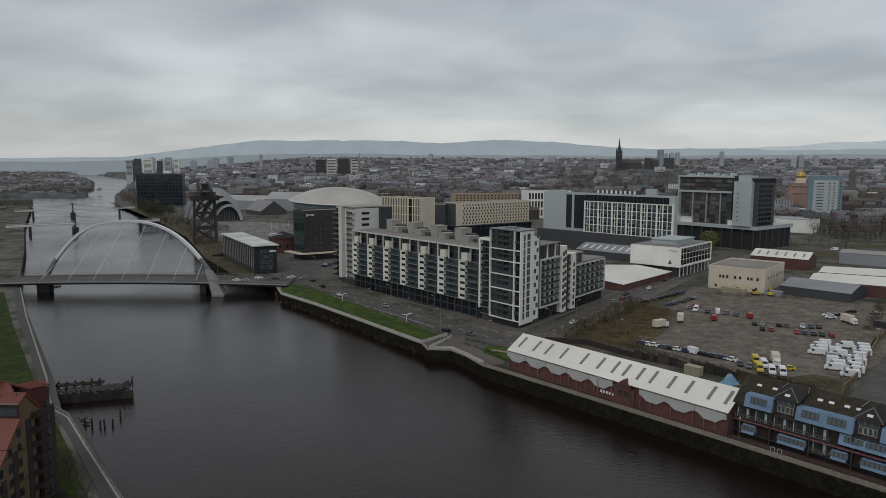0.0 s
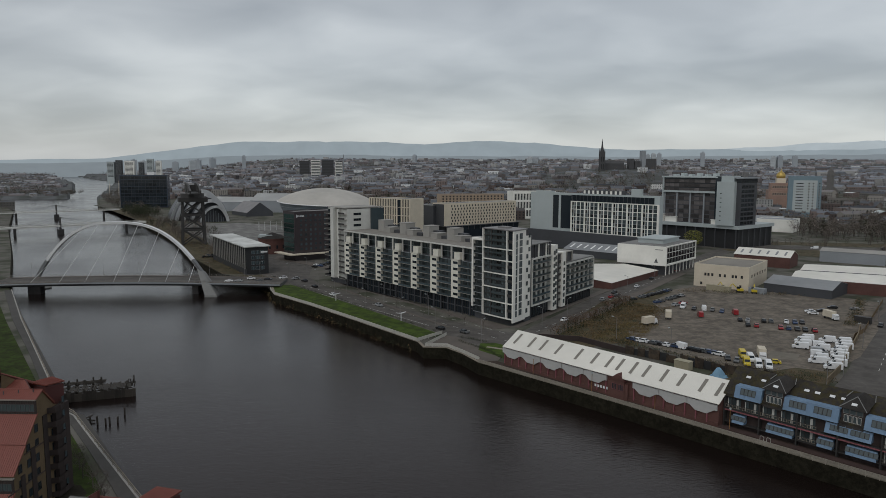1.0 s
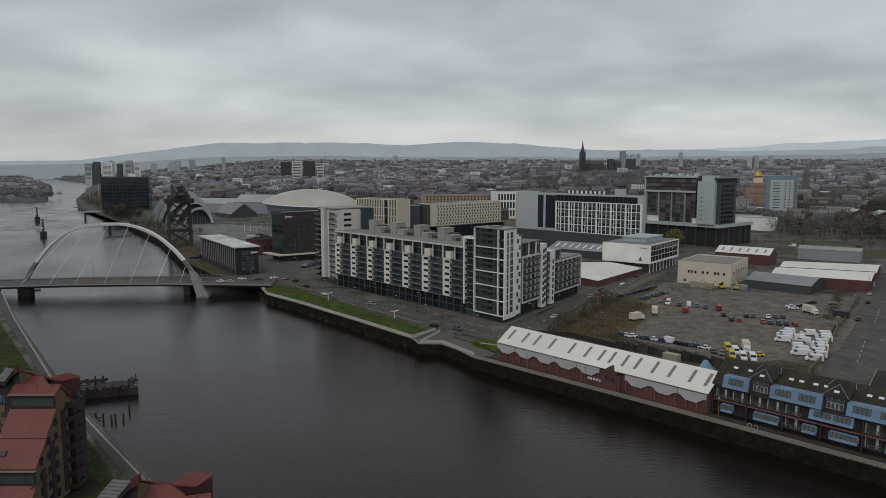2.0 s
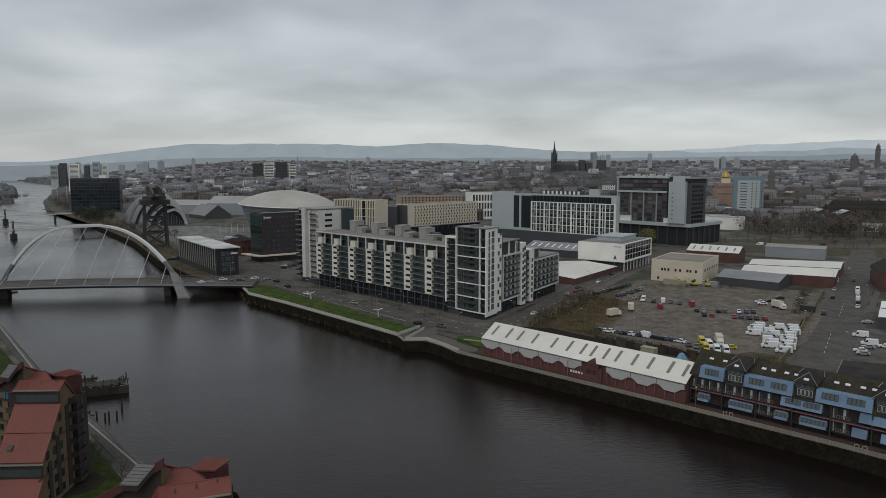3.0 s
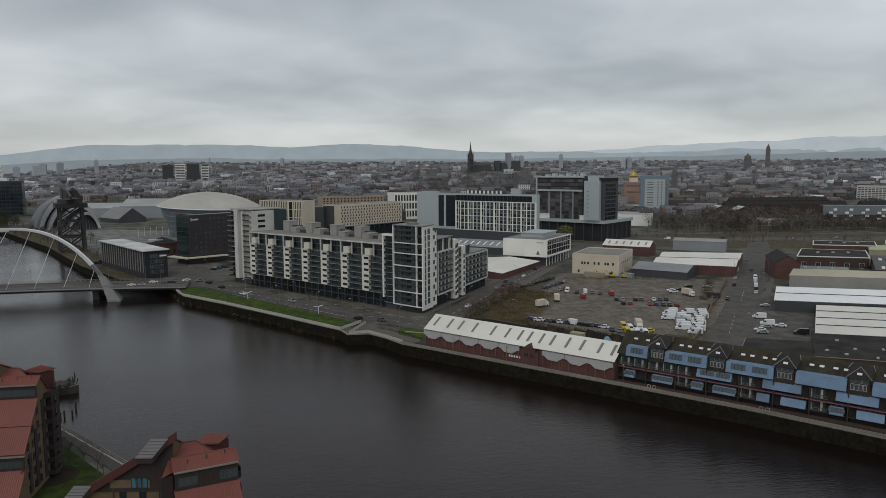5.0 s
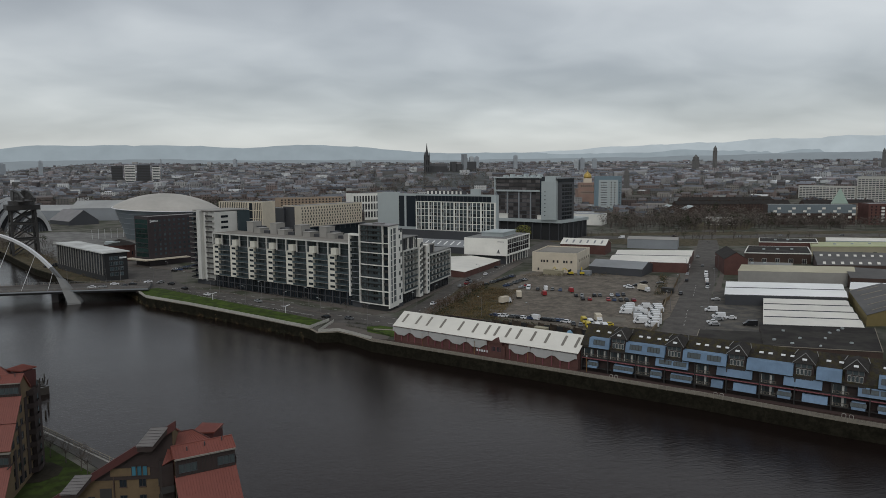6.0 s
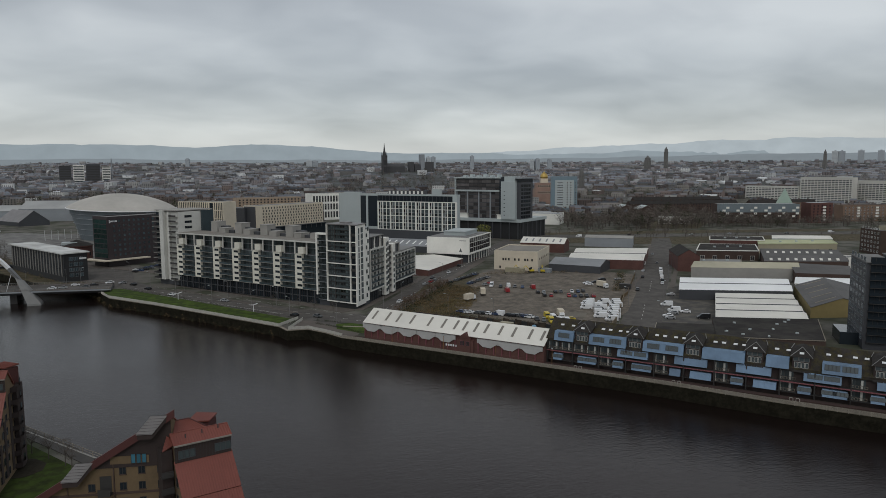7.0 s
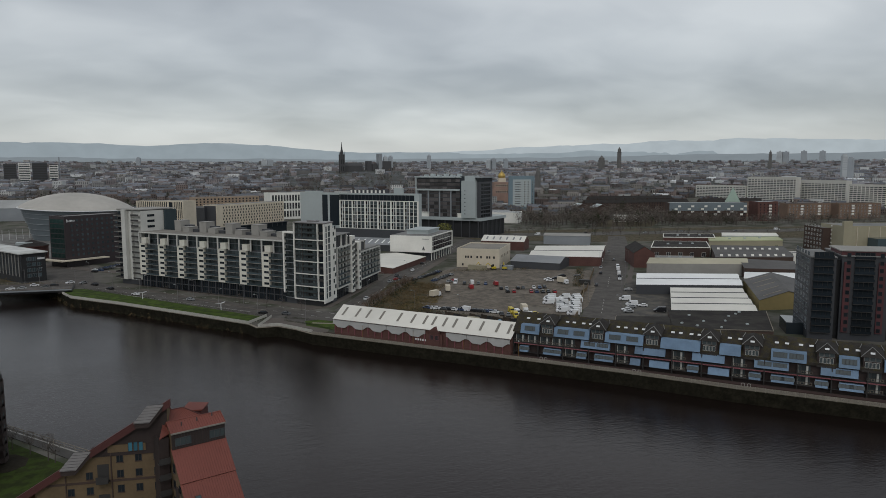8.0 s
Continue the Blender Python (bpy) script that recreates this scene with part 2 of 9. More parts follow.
def put(name, me, parent, x, y, z, deg=0):
    """One more piece on shared mesh data, placed under its thing."""
    ob = new(name, me)
    ob.parent = parent
    ob.location, ob.rotation_euler = (x, y, z), (0, 0, radians(deg))
    return ob


def window_mesh(w, h, frame_mat, glass_mat, bars=1, depth=0.18, fw=0.08, name="window"):
    """A window that faces -y, centred at the foot: frame proud of the wall, pane set back in it."""
    m = M()
    m.face([(-w / 2, -0.02, 0), (w / 2, -0.02, 0), (w / 2, -0.02, h), (-w / 2, -0.02, h)], 1)
    out = [(-w / 2 - fw, -fw), (w / 2 + fw, -fw), (w / 2 + fw, h + fw), (-w / 2 - fw, h + fw)]
    inn = [(-w / 2, 0), (w / 2, 0), (w / 2, h), (-w / 2, h)]
    n = len(m.v)
    for loop, y in ((out, 0), (out, -depth), (inn, -depth), (inn, -0.02)):
        m.v.extend((a, y, b) for a, b in loop)
    for k in range(3):
        for i in range(4):
            j = (i + 1) % 4
            m.f.append((n + 4 * k + i, n + 4 * k + j, n + 4 * k + 4 + j, n + 4 * k + 4 + i))
            m.m.append(0)
    for i in range(bars):
        x = -w / 2 + w * (i + 1) / (bars + 1)
        m.box(x - 0.03, x + 0.03, -0.08, 0, 0, h)
    return m.mesh(name, [frame_mat, glass_mat])


U = -52.77  # the quay's heading, degrees

# ---- ground, river, quays ----
WATER_Z = -3.9
NB = [(900, -690), (260, -70), (199, 4), (139, 75.2), (115, 104.2), (96, 130.2), (78, 152.2), (54, 181.2), (20.4, 221.5), (16, 232), (11, 240), (3, 241), (1, 249),
      (-22, 282), (-47, 317), (-69, 345), (-75, 368), (-84, 388), (-113, 413), (-150, 482), (-208, 617), (-305, 802), (-456, 1064)]
SB = [(640, -720), (30, 20), (-25, 92), (-55, 132), (-74, 158), (-87, 176), (-94, 182), (-104, 198), (-108, 206), (-163, 293), (-206, 364),
      (-295, 527), (-402, 716), (-543, 981), (-640, 1130)]


def rise(x, y):
    """The height of the land: flat by the river, rising to the north and far off."""
    r = math.hypot(x, y)
    az = math.degrees(math.atan2(x, y))
    k = min(1.0, max(0.0, (az + 22) / 12))
    hill = 34 * math.exp(-((x - 540) ** 2 + (y - 1830) ** 2) / 2 / 230 ** 2) + 22 * math.exp(-((x - 1180) ** 2 + (y - 1480) ** 2) / 2 / 260 ** 2)
    return (k * 0.026 + 0.004) * max(0.0, r - 1050) + (hill if r > 1150 else 0.0)


def build_ground():
    m = M()
    arc = [(1250 * math.sin(radians(a)), 1250 * math.cos(radians(a))) for a in range(-24, 100, 4)]
    north = [(x, y, 0) for x, y in NB] + [(x, y, 0) for x, y in arc] + [(1400, -690, 0)]
    m.face(north[::-1])
    south = [(x, y, 0) for x, y in SB] + [(-1500, 1120, 0), (-1500, -900, 0), (640, -900, 0)]
    m.face(south)
    m.face([(640, -900, 0), (1400, -900, 0), (1400, -690, 0), (900, -690, 0), (640, -720, 0)])
    # the far land, with the river's reach left open
    right = [(-430, 1000), (-486, 1114), (-593, 1344), (-796, 1883), (-990, 2403), (-1127, 2764), (-1660, 3693), (-2140, 4600)]
    left = [(-2300, 4600), (-1830, 3693), (-1616, 3308), (-1127, 2403), (-930, 1980), (-880, 1890), (-780, 1640), (-690, 1450), (-680, 1416), (-850, 1385), (-1700, 1400), (-1700, 1290), (-900, 1250), (-640, 1130), (-543, 981)]
    river = right + left

    def inside(x, y):
        odd = False
        for (ax, ay), (bx, by) in zip(river, river[1:] + river[:1]):
            if (ay > y) != (by > y) and x < (bx - ax) * (y - ay) / (by - ay) + ax:
                odd = not odd
        return odd

    az = [-62 + 0.35 * i for i in range(480)]
    rad = [1130 * (4700 / 1130) ** (i / 130) for i in range(131)]
    n = len(m.v)
    for a in az:
        for r in rad:
            x, y = r * math.sin(radians(a)), r * math.cos(radians(a))
            m.v.append((x, y, -9.0 if inside(x, y) else rise(x, y) - 0.06 + 3.0 * max(0, r - 1400) / 3000 * noise.noise((x / 300, y / 300, 0))))
    k = len(rad)
    for i in range(len(az) - 1):
        for j in range(k - 1):
            m.f.append((n + i * k + j, n + i * k + j + 1, n + (i + 1) * k + j + 1, n + (i + 1) * k + j))
            m.m.append(1 if j > 22 else 0)
    # far_ground is the land beyond, lightened with haze in its colour
    return solid("ground", m, [GROUND, mat("far_ground", (0.125, 0.13, 0.135), 0.95, 0.2, 12.0, stain=0.35, col2=(0.085, 0.09, 0.085), spec=0.1)], "dark built-up ground spreading from both river banks", "ground", kind="structure")


build_ground()


def water_material():
    m = bpy.data.materials.new("river_water")
    m.use_nodes = True
    nt = m.node_tree
    N, L = nt.nodes.new, nt.links.new
    b = nt.nodes["Principled BSDF"]
    b.inputs["Base Color"].default_value = (0.010, 0.0068, 0.0060, 1)
    b.inputs["Roughness"].default_value, b.inputs["IOR"].default_value = 0.14, 1.31
    b.inputs["Specular IOR Level"].default_value = 0.5
    # reddish tint put on the specular, dimming and warming the reflected sky
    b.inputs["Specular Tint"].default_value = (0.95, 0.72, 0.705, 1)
    tc = N("ShaderNodeTexCoord")
    last = None
    for scale, dist, amp in ((0.42, 1.0, 0.075), (0.09, 0.5, 0.05), (1.4, 0.4, 0.045)):
        mp = N("ShaderNodeMapping")
        mp.inputs["Rotation"].default_value = (0, 0, radians(35))
        mp.inputs["Scale"].default_value = (1, 2.2, 1)
        L(tc.outputs["Object"], mp.inputs[0])
        n = N("ShaderNodeTexNoise")
        n.inputs["Scale"].default_value, n.inputs["Detail"].default_value, n.inputs["Distortion"].default_value = scale, 4, dist
        L(mp.outputs[0], n.inputs["Vector"])
        bp = N("ShaderNodeBump")
        bp.inputs["Strength"].default_value, bp.inputs["Distance"].default_value = 0.75, amp
        L(n.outputs[0], bp.inputs["Height"])
        if last:
            L(last, bp.inputs["Normal"])
        last = bp.outputs[0]
    L(last, b.inputs["Normal"])
    # slicks: patches of smoother and rougher water
    n = N("ShaderNodeTexNoise")
    n.inputs["Scale"].default_value, n.inputs["Detail"].default_value = 0.018, 5
    L(tc.outputs["Object"], n.inputs["Vector"])
    mr = N("ShaderNodeMapRange")
    mr.inputs["From Min"].default_value, mr.inputs["From Max"].default_value = 0.35, 0.65
    mr.inputs["To Min"].default_value, mr.inputs["To Max"].default_value = 0.10, 0.22
    L(n.outputs[0], mr.inputs[0])
    L(mr.outputs[0], b.inputs["Roughness"])
    return m


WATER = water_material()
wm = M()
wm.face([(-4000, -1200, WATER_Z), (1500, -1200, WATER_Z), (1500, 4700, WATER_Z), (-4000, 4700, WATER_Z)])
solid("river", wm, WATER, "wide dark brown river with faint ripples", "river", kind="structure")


def ribbon(m, line, w0, w1, z0, z1, mi=0):
    """A wall along a polyline from offset w0 to w1 (to the left of its run)."""
    pts = [Vector(p) for p in line]
    offs = []
    for i, p in enumerate(pts):
        a, b = pts[max(0, i - 1)], pts[min(len(pts) - 1, i + 1)]
        d = (b - a).normalized()
        offs.append(Vector((-d.y, d.x)))
    for i in range(len(pts) - 1):
        q = [pts[i] + offs[i] * w0, pts[i + 1] + offs[i + 1] * w0, pts[i + 1] + offs[i + 1] * w1, pts[i] + offs[i] * w1]
        m.hexa([tuple(v) for v in q], z0, z1, mi)


def build_quays():
    north, south = NB[1:22], SB[1:14]
    m = M()
    ribbon(m, north, -0.9, 0.02, -8, 0.02)
    solid("quay_wall_north", m, STONE, "dark weed-stained stone quay wall", "quay wall", kind="structure")
    m = M()
    ribbon(m, south[::-1], -0.9, 0.02, -8, 0.02)
    solid("quay_wall_south", m, STONE, "dark weed-stained stone quay wall", "quay wall", kind="structure")
    m = M()
    ribbon(m, NB[2:12], -0.95, -0.15, 0.03, 0.2)
    ribbon(m, NB[11:18], -0.95, 0.05, 0.03, 0.26)
    solid("quay_coping", m, COPING, "pale stone coping along the quay edge", "coping", kind="structure")
    m = M()
    ribbon(m, SB[2:11][::-1], -0.3, 0.15, 0.03, 0.2)
    solid("quay_coping_south", m, CONC, "pale stone coping along the quay edge", "coping", kind="structure")


build_quays()


def fence(line, step=3.0, h=1.15, label="pale painted metal riverside railing", thick=0.05, inset=0.0, mater=RAIL, board=0):
    th = at_place("riverside_railing", line[0][0], line[0][1], 0.25, 0, label, "railing")
    x0, y0 = line[0]
    posts = []
    for z in ((h, h * 0.5) if not board else (h, h * 0.72, h * 0.45, h * 0.18)):
        m = M()
        r = thick if z == h else thick * 0.7
        m.sweep([[(ax - x0, ay - y0 - r, z - r), (ax - x0, ay - y0 + r, z - r), (ax - x0, ay - y0 + r, z + r), (ax - x0, ay - y0 - r, z + r)] for ax, ay in line])
        part("rail", m, mater, th)
    if board:
        m = M()
        for (ax, ay), (bx, by) in zip(line, line[1:]):
            n = max(1, int(math.hypot(bx - ax, by - ay) / 0.16))
            for i in range(n):
                px, py = ax - x0 + (bx - ax) * i / n, ay - y0 + (by - ay) * i / n
                m.box(px - 0.045, px + 0.045, py - 0.03, py + 0.03, 0.1, h)
        part("infill", m, mater, th, "close pale uprights")
    for (ax, ay), (bx, by) in zip(line, line[1:]):
        a, b = Vector((ax - x0, ay - y0, 0)), Vector((bx - x0, by - y0, 0))
        n = max(1, int((b - a).length / step))
        posts += [a.lerp(b, i / n) for i in range(n)]
    pm = M()
    pm.box(-0.06, 0.06, -0.06, 0.06, -0.25, h + 0.08)
    pm = pm.mesh("post", mater)
    for p in posts[:299]:
        put("post", pm, th, p.x, p.y, 0)
    return th


def flat_patch(name, poly, z, mater, label, category):
    m = M()
    m.hexa(poly, z - 0.3, z)
    return solid(name, m, mater, label, category, kind="structure")


# lawn by the quay
flat_patch("lawn", [(-70, 349), (-46.5, 320), (-21.5, 285), (1.5, 251), (10, 260), (-16.5, 301), (-41.5, 339), (-66, 375), (-76, 372)], 0.12, GRASS, "narrow strip of mown green lawn", "lawn")
flat_patch("quay_garden", [(29.5, 226), (34.5, 231), (36, 239), (29, 246.5), (23.5, 246), (22, 237)], 0.10, GRASS, "small green garden plot on the quay", "lawn")
flat_patch("garden_path", [(25, 240.4), (34.6, 234.6), (35.2, 236), (25.6, 241.8)], 0.13, COPING, "narrow tan path across the garden plot", "path")
flat_patch("quay_walk", [(2.5, 242), (4.5, 246), (11.5, 258.5), (16, 256), (22.5, 240), (28.5, 226.5), (27, 223.2), (21, 223), (16.5, 232.5), (11.5, 241)], 0.09, PAVE, "brown paved walk round the quay corner", "pavement")
# Darker copy of the grass; the shade at this corner is in its colour
flat_patch("south_lawn", [(-57, 126), (-76, 155), (-90, 175), (-100, 178), (-108, 200), (-165, 286), (-206, 350), (-235, 340), (-140, 170), (-115, 95), (-50, 66), (-30, 88)], 0.10, mat("shaded_grass", (0.036, 0.054, 0.012), 0.95, 0.35, 1.0, bump=0.08, stain=0.45, col2=(0.026, 0.034, 0.011), spec=0.1), "mown riverside lawn below the red-roofed flats", "lawn")
flat_patch("planting_bed", [(-70.5, 137), (-66.8, 135.6), (-64, 132), (-64.2, 128), (-67, 125.5), (-72, 126)], 0.13, mat("bare_soil", (0.030, 0.026, 0.019), 0.95, 0.4, 0.8, bump=0.1, stain=0.4, spec=0.1), "dark bare planting bed in the lawn", "planting bed")
flat_patch("south_path", [(-52.5, 129), (-71.5, 157), (-84.5, 176), (-91, 181), (-101.5, 198), (-106, 206), (-162, 293), (-205, 362), (-208, 361), (-165.5, 291), (-131.5, 239), (-112, 208), (-106.5, 199), (-96, 180), (-89, 175.5), (-73, 153), (-64, 140), (-56, 128)], 0.16, mat("damp_path", (0.058, 0.054, 0.05), 0.9, 0.2, 1.5, stain=0.3), "grey paved riverside path", "path")

# roads
flat_patch("quay_road", [(-86, 392), (-72, 374), (-42, 332.5), (-20, 300.5), (9.5, 258), (30, 231), (47, 244), (38, 262), (24, 272), (-45, 364), (-58, 395), (-74, 420)], 0.06, ROADM, "grey asphalt dual carriageway beside the flats", "road")
flat_patch("promenade", [(21.5, 222.5), (55.5, 182.5), (79.5, 153.5), (97.5, 131.5), (116.5, 105.5), (140.5, 76.5), (200, 5), (203, 8), (144, 79), (120, 108), (101, 134.5), (83, 156.5), (59, 186), (27, 223)], 0.05, mat("red_brown_paving", (0.062, 0.046, 0.038), 0.9, 0.2, 1.0, stain=0.35, spec=0.15), "dark red-brown paved quayside walk", "pavement")
flat_patch("side_street", [(40, 262), (48, 256), (58, 268), (105, 332), (160, 409), (212, 478), (252, 533), (242, 541), (200, 486), (148, 417), (92, 340)], 0.07, ROADM, "grey side street running inland", "road")
flat_patch("works_street", [(106, 178), (128, 170), (149, 198), (208, 271), (252, 322), (346, 440), (404, 518), (520, 660), (508, 668), (392, 526), (331, 448), (238, 331), (224, 313), (181, 267), (167.5, 249.5), (135.5, 208), (122.5, 193.5)], 0.075, ROADM, "grey street between yards and workshops", "road")
flat_patch("expressway", [(262, 541), (420, 498), (700, 428), (1000, 358), (1005, 376), (700, 452), (425, 520), (290, 560)], 0.08, ROADM, "wide grey expressway", "road")
flat_patch("car_park", [(78, 249), (104, 207), (116, 196), (150, 224), (182, 262), (220, 318), (206, 334), (166, 372), (126, 350), (112, 320), (109, 303), (84, 267)], 0.10, YARD, "worn patched asphalt car park", "car park")
flat_patch("scrub_ground", [(50, 254), (62, 240), (79, 248), (84, 267), (110, 303), (112, 322), (132, 348), (124, 352), (104, 336), (88, 322)], 0.12, SCRUB, "rough brown waste ground", "waste ground")
flat_patch("yard", [(149, 199), (152, 180), (165, 186), (206, 232), (224, 262), (213, 274), (208, 270)], 0.09, ASPHALT, "dark worn asphalt works yard", "yard")
flat_patch("hall_forecourt", [(-190, 610), (-150, 545), (-70, 500), (20, 610), (-20, 700), (-130, 745), (-190, 790), (-255, 780), (-230, 700)], 0.05, mat("pale_asphalt", (0.19, 0.187, 0.175), 0.95, 0.15, 3.0, stain=0.3, col2=(0.12, 0.115, 0.11)), "wide grey asphalt forecourt of the halls", "forecourt")
flat_patch("bank_scrub", [(-88, 396), (-113, 415), (-150, 484), (-208, 619), (-305, 804), (-430, 1020), (-405, 1030), (-280, 806), (-184, 620), (-132, 490), (-100, 425), (-78, 402)], 0.06, SCRUB, "rough brown scrubby river bank", "bank")
flat_patch("concrete_pad", [(118, 224), (126, 220.5), (131.5, 228), (123.5, 232.5)], 0.112, mat("worn_concrete", (0.17, 0.155, 0.13), 0.95, 0.2, 1.5, stain=0.35, spec=0.15), "worn pale concrete slab in the car park", "slab")
flat_patch("scrub_bank", [(88, 204), (101, 190), (112, 184), (121, 194), (131, 206), (121, 212), (110, 208), (98, 214)], 0.13, SCRUB, "rough brown scrubby ground behind the terrace", "waste ground")
flat_patch("bridge_approach", [(-76, 365), (-60, 372), (-58, 398), (-80, 396)], 0.10, ROADM, "asphalt approach at the bridge end", "road")
flat_patch("hotel_forecourt", [(-150, 484), (-112, 415), (-84, 395), (-60, 398), (-66, 470), (-120, 540)], 0.05, ROADM, "asphalt forecourt of the hotels", "forecourt")

flat_patch("works_pavement", [(208.5, 270), (252.5, 321), (346.5, 439), (348.5, 437.5), (254.5, 319.5), (210.5, 268)], 0.17, PAVE, "narrow paved footway beside the street", "pavement")
flat_patch("street_pavement", [(180, 269), (222, 313.5), (329, 448.5), (330.6, 447.3), (223.6, 312.3), (181.6, 267.7)], 0.17, PAVE, "narrow paved footway beside the street", "pavement")
flat_patch("park_grass", [(425, 590), (480, 566), (560, 640), (490, 680)], 0.10, SCRUB, "dull brown open grass behind the expressway", "lawn")
flat_patch("verge", [(260, 575), (420, 530), (700, 462), (880, 420), (885, 432), (700, 474), (430, 560), (270, 592)], 0.09, SCRUB, "rough brown grass verge of the expressway", "lawn")
flat_patch("verge", [(240, 520), (420, 484), (560, 448), (560, 460), (420, 494), (240, 534)], 0.09, SCRUB, "rough brown verge of the expressway", "verge")

flat_patch("flats_pavement", [(-44, 386), (-36, 371), (10, 304), (31, 268), (38.5, 271.5), (17, 299), (-37, 372.5)], 0.18, PAVE, "brownish paved footway before the flats", "pavement")
flat_patch("road_median", [(-38, 360), (13, 271.5), (14.2, 272.2), (-36.8, 360.8)], 0.20, PAVE, "narrow kerbed median of the quay road", "median")
flat_patch("hotel_pavement", [(-86, 404), (-80, 400), (-96, 440), (-112, 478), (-128, 512), (-136, 508), (-118, 470), (-100, 436)], 0.18, PAVE, "paved footway beside the low hotel", "pavement")
flat_patch("hotel_pavement", [(-95, 478), (-84, 470), (-66, 448), (-50, 428), (-46, 434), (-62, 456), (-82, 480), (-96, 500)], 0.18, PAVE, "paved footway before the maroon hotel", "pavement")
flat_patch("street_pavement", [(46, 258), (52, 255), (110, 336), (164, 410), (160.5, 412.5), (106, 338.5)], 0.18, PAVE, "paved footway along the side street", "pavement")
flat_patch("street_pavement", [(41, 270), (93, 342), (149, 418.5), (146, 420.5), (90, 344.5), (38, 272.5)], 0.18, PAVE, "paved footway below the flats", "pavement")
flat_patch("waste_ground", [(268, 500), (330, 458), (396, 434), (470, 424), (600, 388), (900, 330), (900, 352), (700, 424), (420, 494), (268, 536)], 0.06, SCRUB, "rough brown waste ground beside the expressway", "waste ground")


def dashes():
    """Painted lines on the quay road and the side street."""
    dm = M()
    dm.box(-0.09, 0.09, -1.5, 1.5, 0, 0.012)
    dm = dm.mesh("dash", LINE)
    for name, runs in (("road_marking", [((-60, 374), (36, 246), 1), ((-50, 376), (40, 254), 1), ((-66, 373), (31, 241), 0)]), ("street_marking", [((46, 262), (206, 482), 1)]), ("works_marking", [((144, 206), (168, 236), 1), ((190, 262), (214, 292), 1)])):
        th = at_place(name, 0, 0, 0.09, 0, "white dashed road markings", "road marking", kind="structure")
        for a, b, broken in runs:
            a, b = Vector(a), Vector(b)
            d = b - a
            ang = math.degrees(math.atan2(d.y, d.x)) - 90
            n = int(d.length / (7 if broken else 3))
            for i in range(min(n, 40)):
                p = a + d * (i + 0.5) / n
                put("dash", dm, th, p.x, p.y, 0, ang)


dashes()
fence(NB[12:16] + [(-74, 360)], 2.6, 1.2, thick=0.09, board=1)
fence([(1, 249), (10.5, 260.5)], 2.0, 1.2, thick=0.09, board=1)
fence([(3.6, 241.8), (12, 258)], 2.0, 1.1, thick=0.09, board=1)
fence([(21, 223), (16, 233), (11.5, 240.8), (3.6, 241.6)], 2.0, 1.1, thick=0.09, board=1)
fence(NB[3:9], 2.4, 0.95, thick=0.05, board=1, mater=mat("weathered_railing", (0.30, 0.275, 0.23), 0.8, 0.15, 1.5, stain=0.25))
fence(SB[2:10], 4.0, 1.1, thick=0.06, mater=COPING)

# ---- hills far off ----


def hills(name, r, profile, col, label):
    """A long ridge at distance r; profile: (azimuth, height) pairs, made rough."""
    m = M()
    az = np.linspace(profile[0][0], profile[-1][0], 260)
    hs = np.interp(az, [p[0] for p in profile], [p[1] for p in profile])
    rows = []
    for a, h in zip(az, hs):
        h = h * (1 + 0.05 * noise.noise((a * 0.35, r, 0)) + 0.02 * noise.noise((a * 1.7, r, 3)))
        s, c = math.sin(radians(a)), math.cos(radians(a))
        rows.append([(s * r, c * r, -20), (s * (r + 60), c * (r + 60), h * 0.55), (s * (r + 140), c * (r + 140), h * 0.9), (s * (r + 200), c * (r + 200), h)])
    for a, b in zip(rows, rows[1:]):
        for i in range(3):
            m.face([a[i], b[i], b[i + 1], a[i + 1]])
    mt = bpy.data.materials.new(name)
    mt.use_nodes = True
    nt = mt.node_tree
    bs = nt.nodes["Principled BSDF"]
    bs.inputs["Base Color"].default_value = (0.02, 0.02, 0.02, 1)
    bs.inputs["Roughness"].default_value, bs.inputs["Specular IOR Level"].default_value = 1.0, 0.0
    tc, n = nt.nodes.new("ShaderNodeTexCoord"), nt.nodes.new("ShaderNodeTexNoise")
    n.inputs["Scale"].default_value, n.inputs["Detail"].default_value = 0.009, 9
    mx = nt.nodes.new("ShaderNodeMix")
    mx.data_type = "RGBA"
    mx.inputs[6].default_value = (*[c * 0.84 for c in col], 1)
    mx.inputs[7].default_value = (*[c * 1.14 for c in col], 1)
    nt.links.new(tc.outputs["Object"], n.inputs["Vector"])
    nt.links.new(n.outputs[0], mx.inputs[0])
    # the ridge glows flat in col, which already holds the distance haze
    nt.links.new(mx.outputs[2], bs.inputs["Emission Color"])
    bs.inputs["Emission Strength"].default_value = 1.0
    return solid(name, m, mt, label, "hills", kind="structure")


def px_h(y, r):
    return 63 + (293 - y) * r / 1243.0


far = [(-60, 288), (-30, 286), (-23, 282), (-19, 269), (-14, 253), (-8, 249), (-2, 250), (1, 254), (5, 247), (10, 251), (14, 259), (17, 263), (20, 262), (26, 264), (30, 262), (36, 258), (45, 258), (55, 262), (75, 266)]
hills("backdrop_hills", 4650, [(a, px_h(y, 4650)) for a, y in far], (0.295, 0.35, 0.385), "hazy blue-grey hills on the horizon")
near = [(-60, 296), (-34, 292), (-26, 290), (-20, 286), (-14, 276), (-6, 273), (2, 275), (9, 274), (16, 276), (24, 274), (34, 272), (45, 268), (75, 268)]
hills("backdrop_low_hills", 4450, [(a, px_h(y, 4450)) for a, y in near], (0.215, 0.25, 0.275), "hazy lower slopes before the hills")
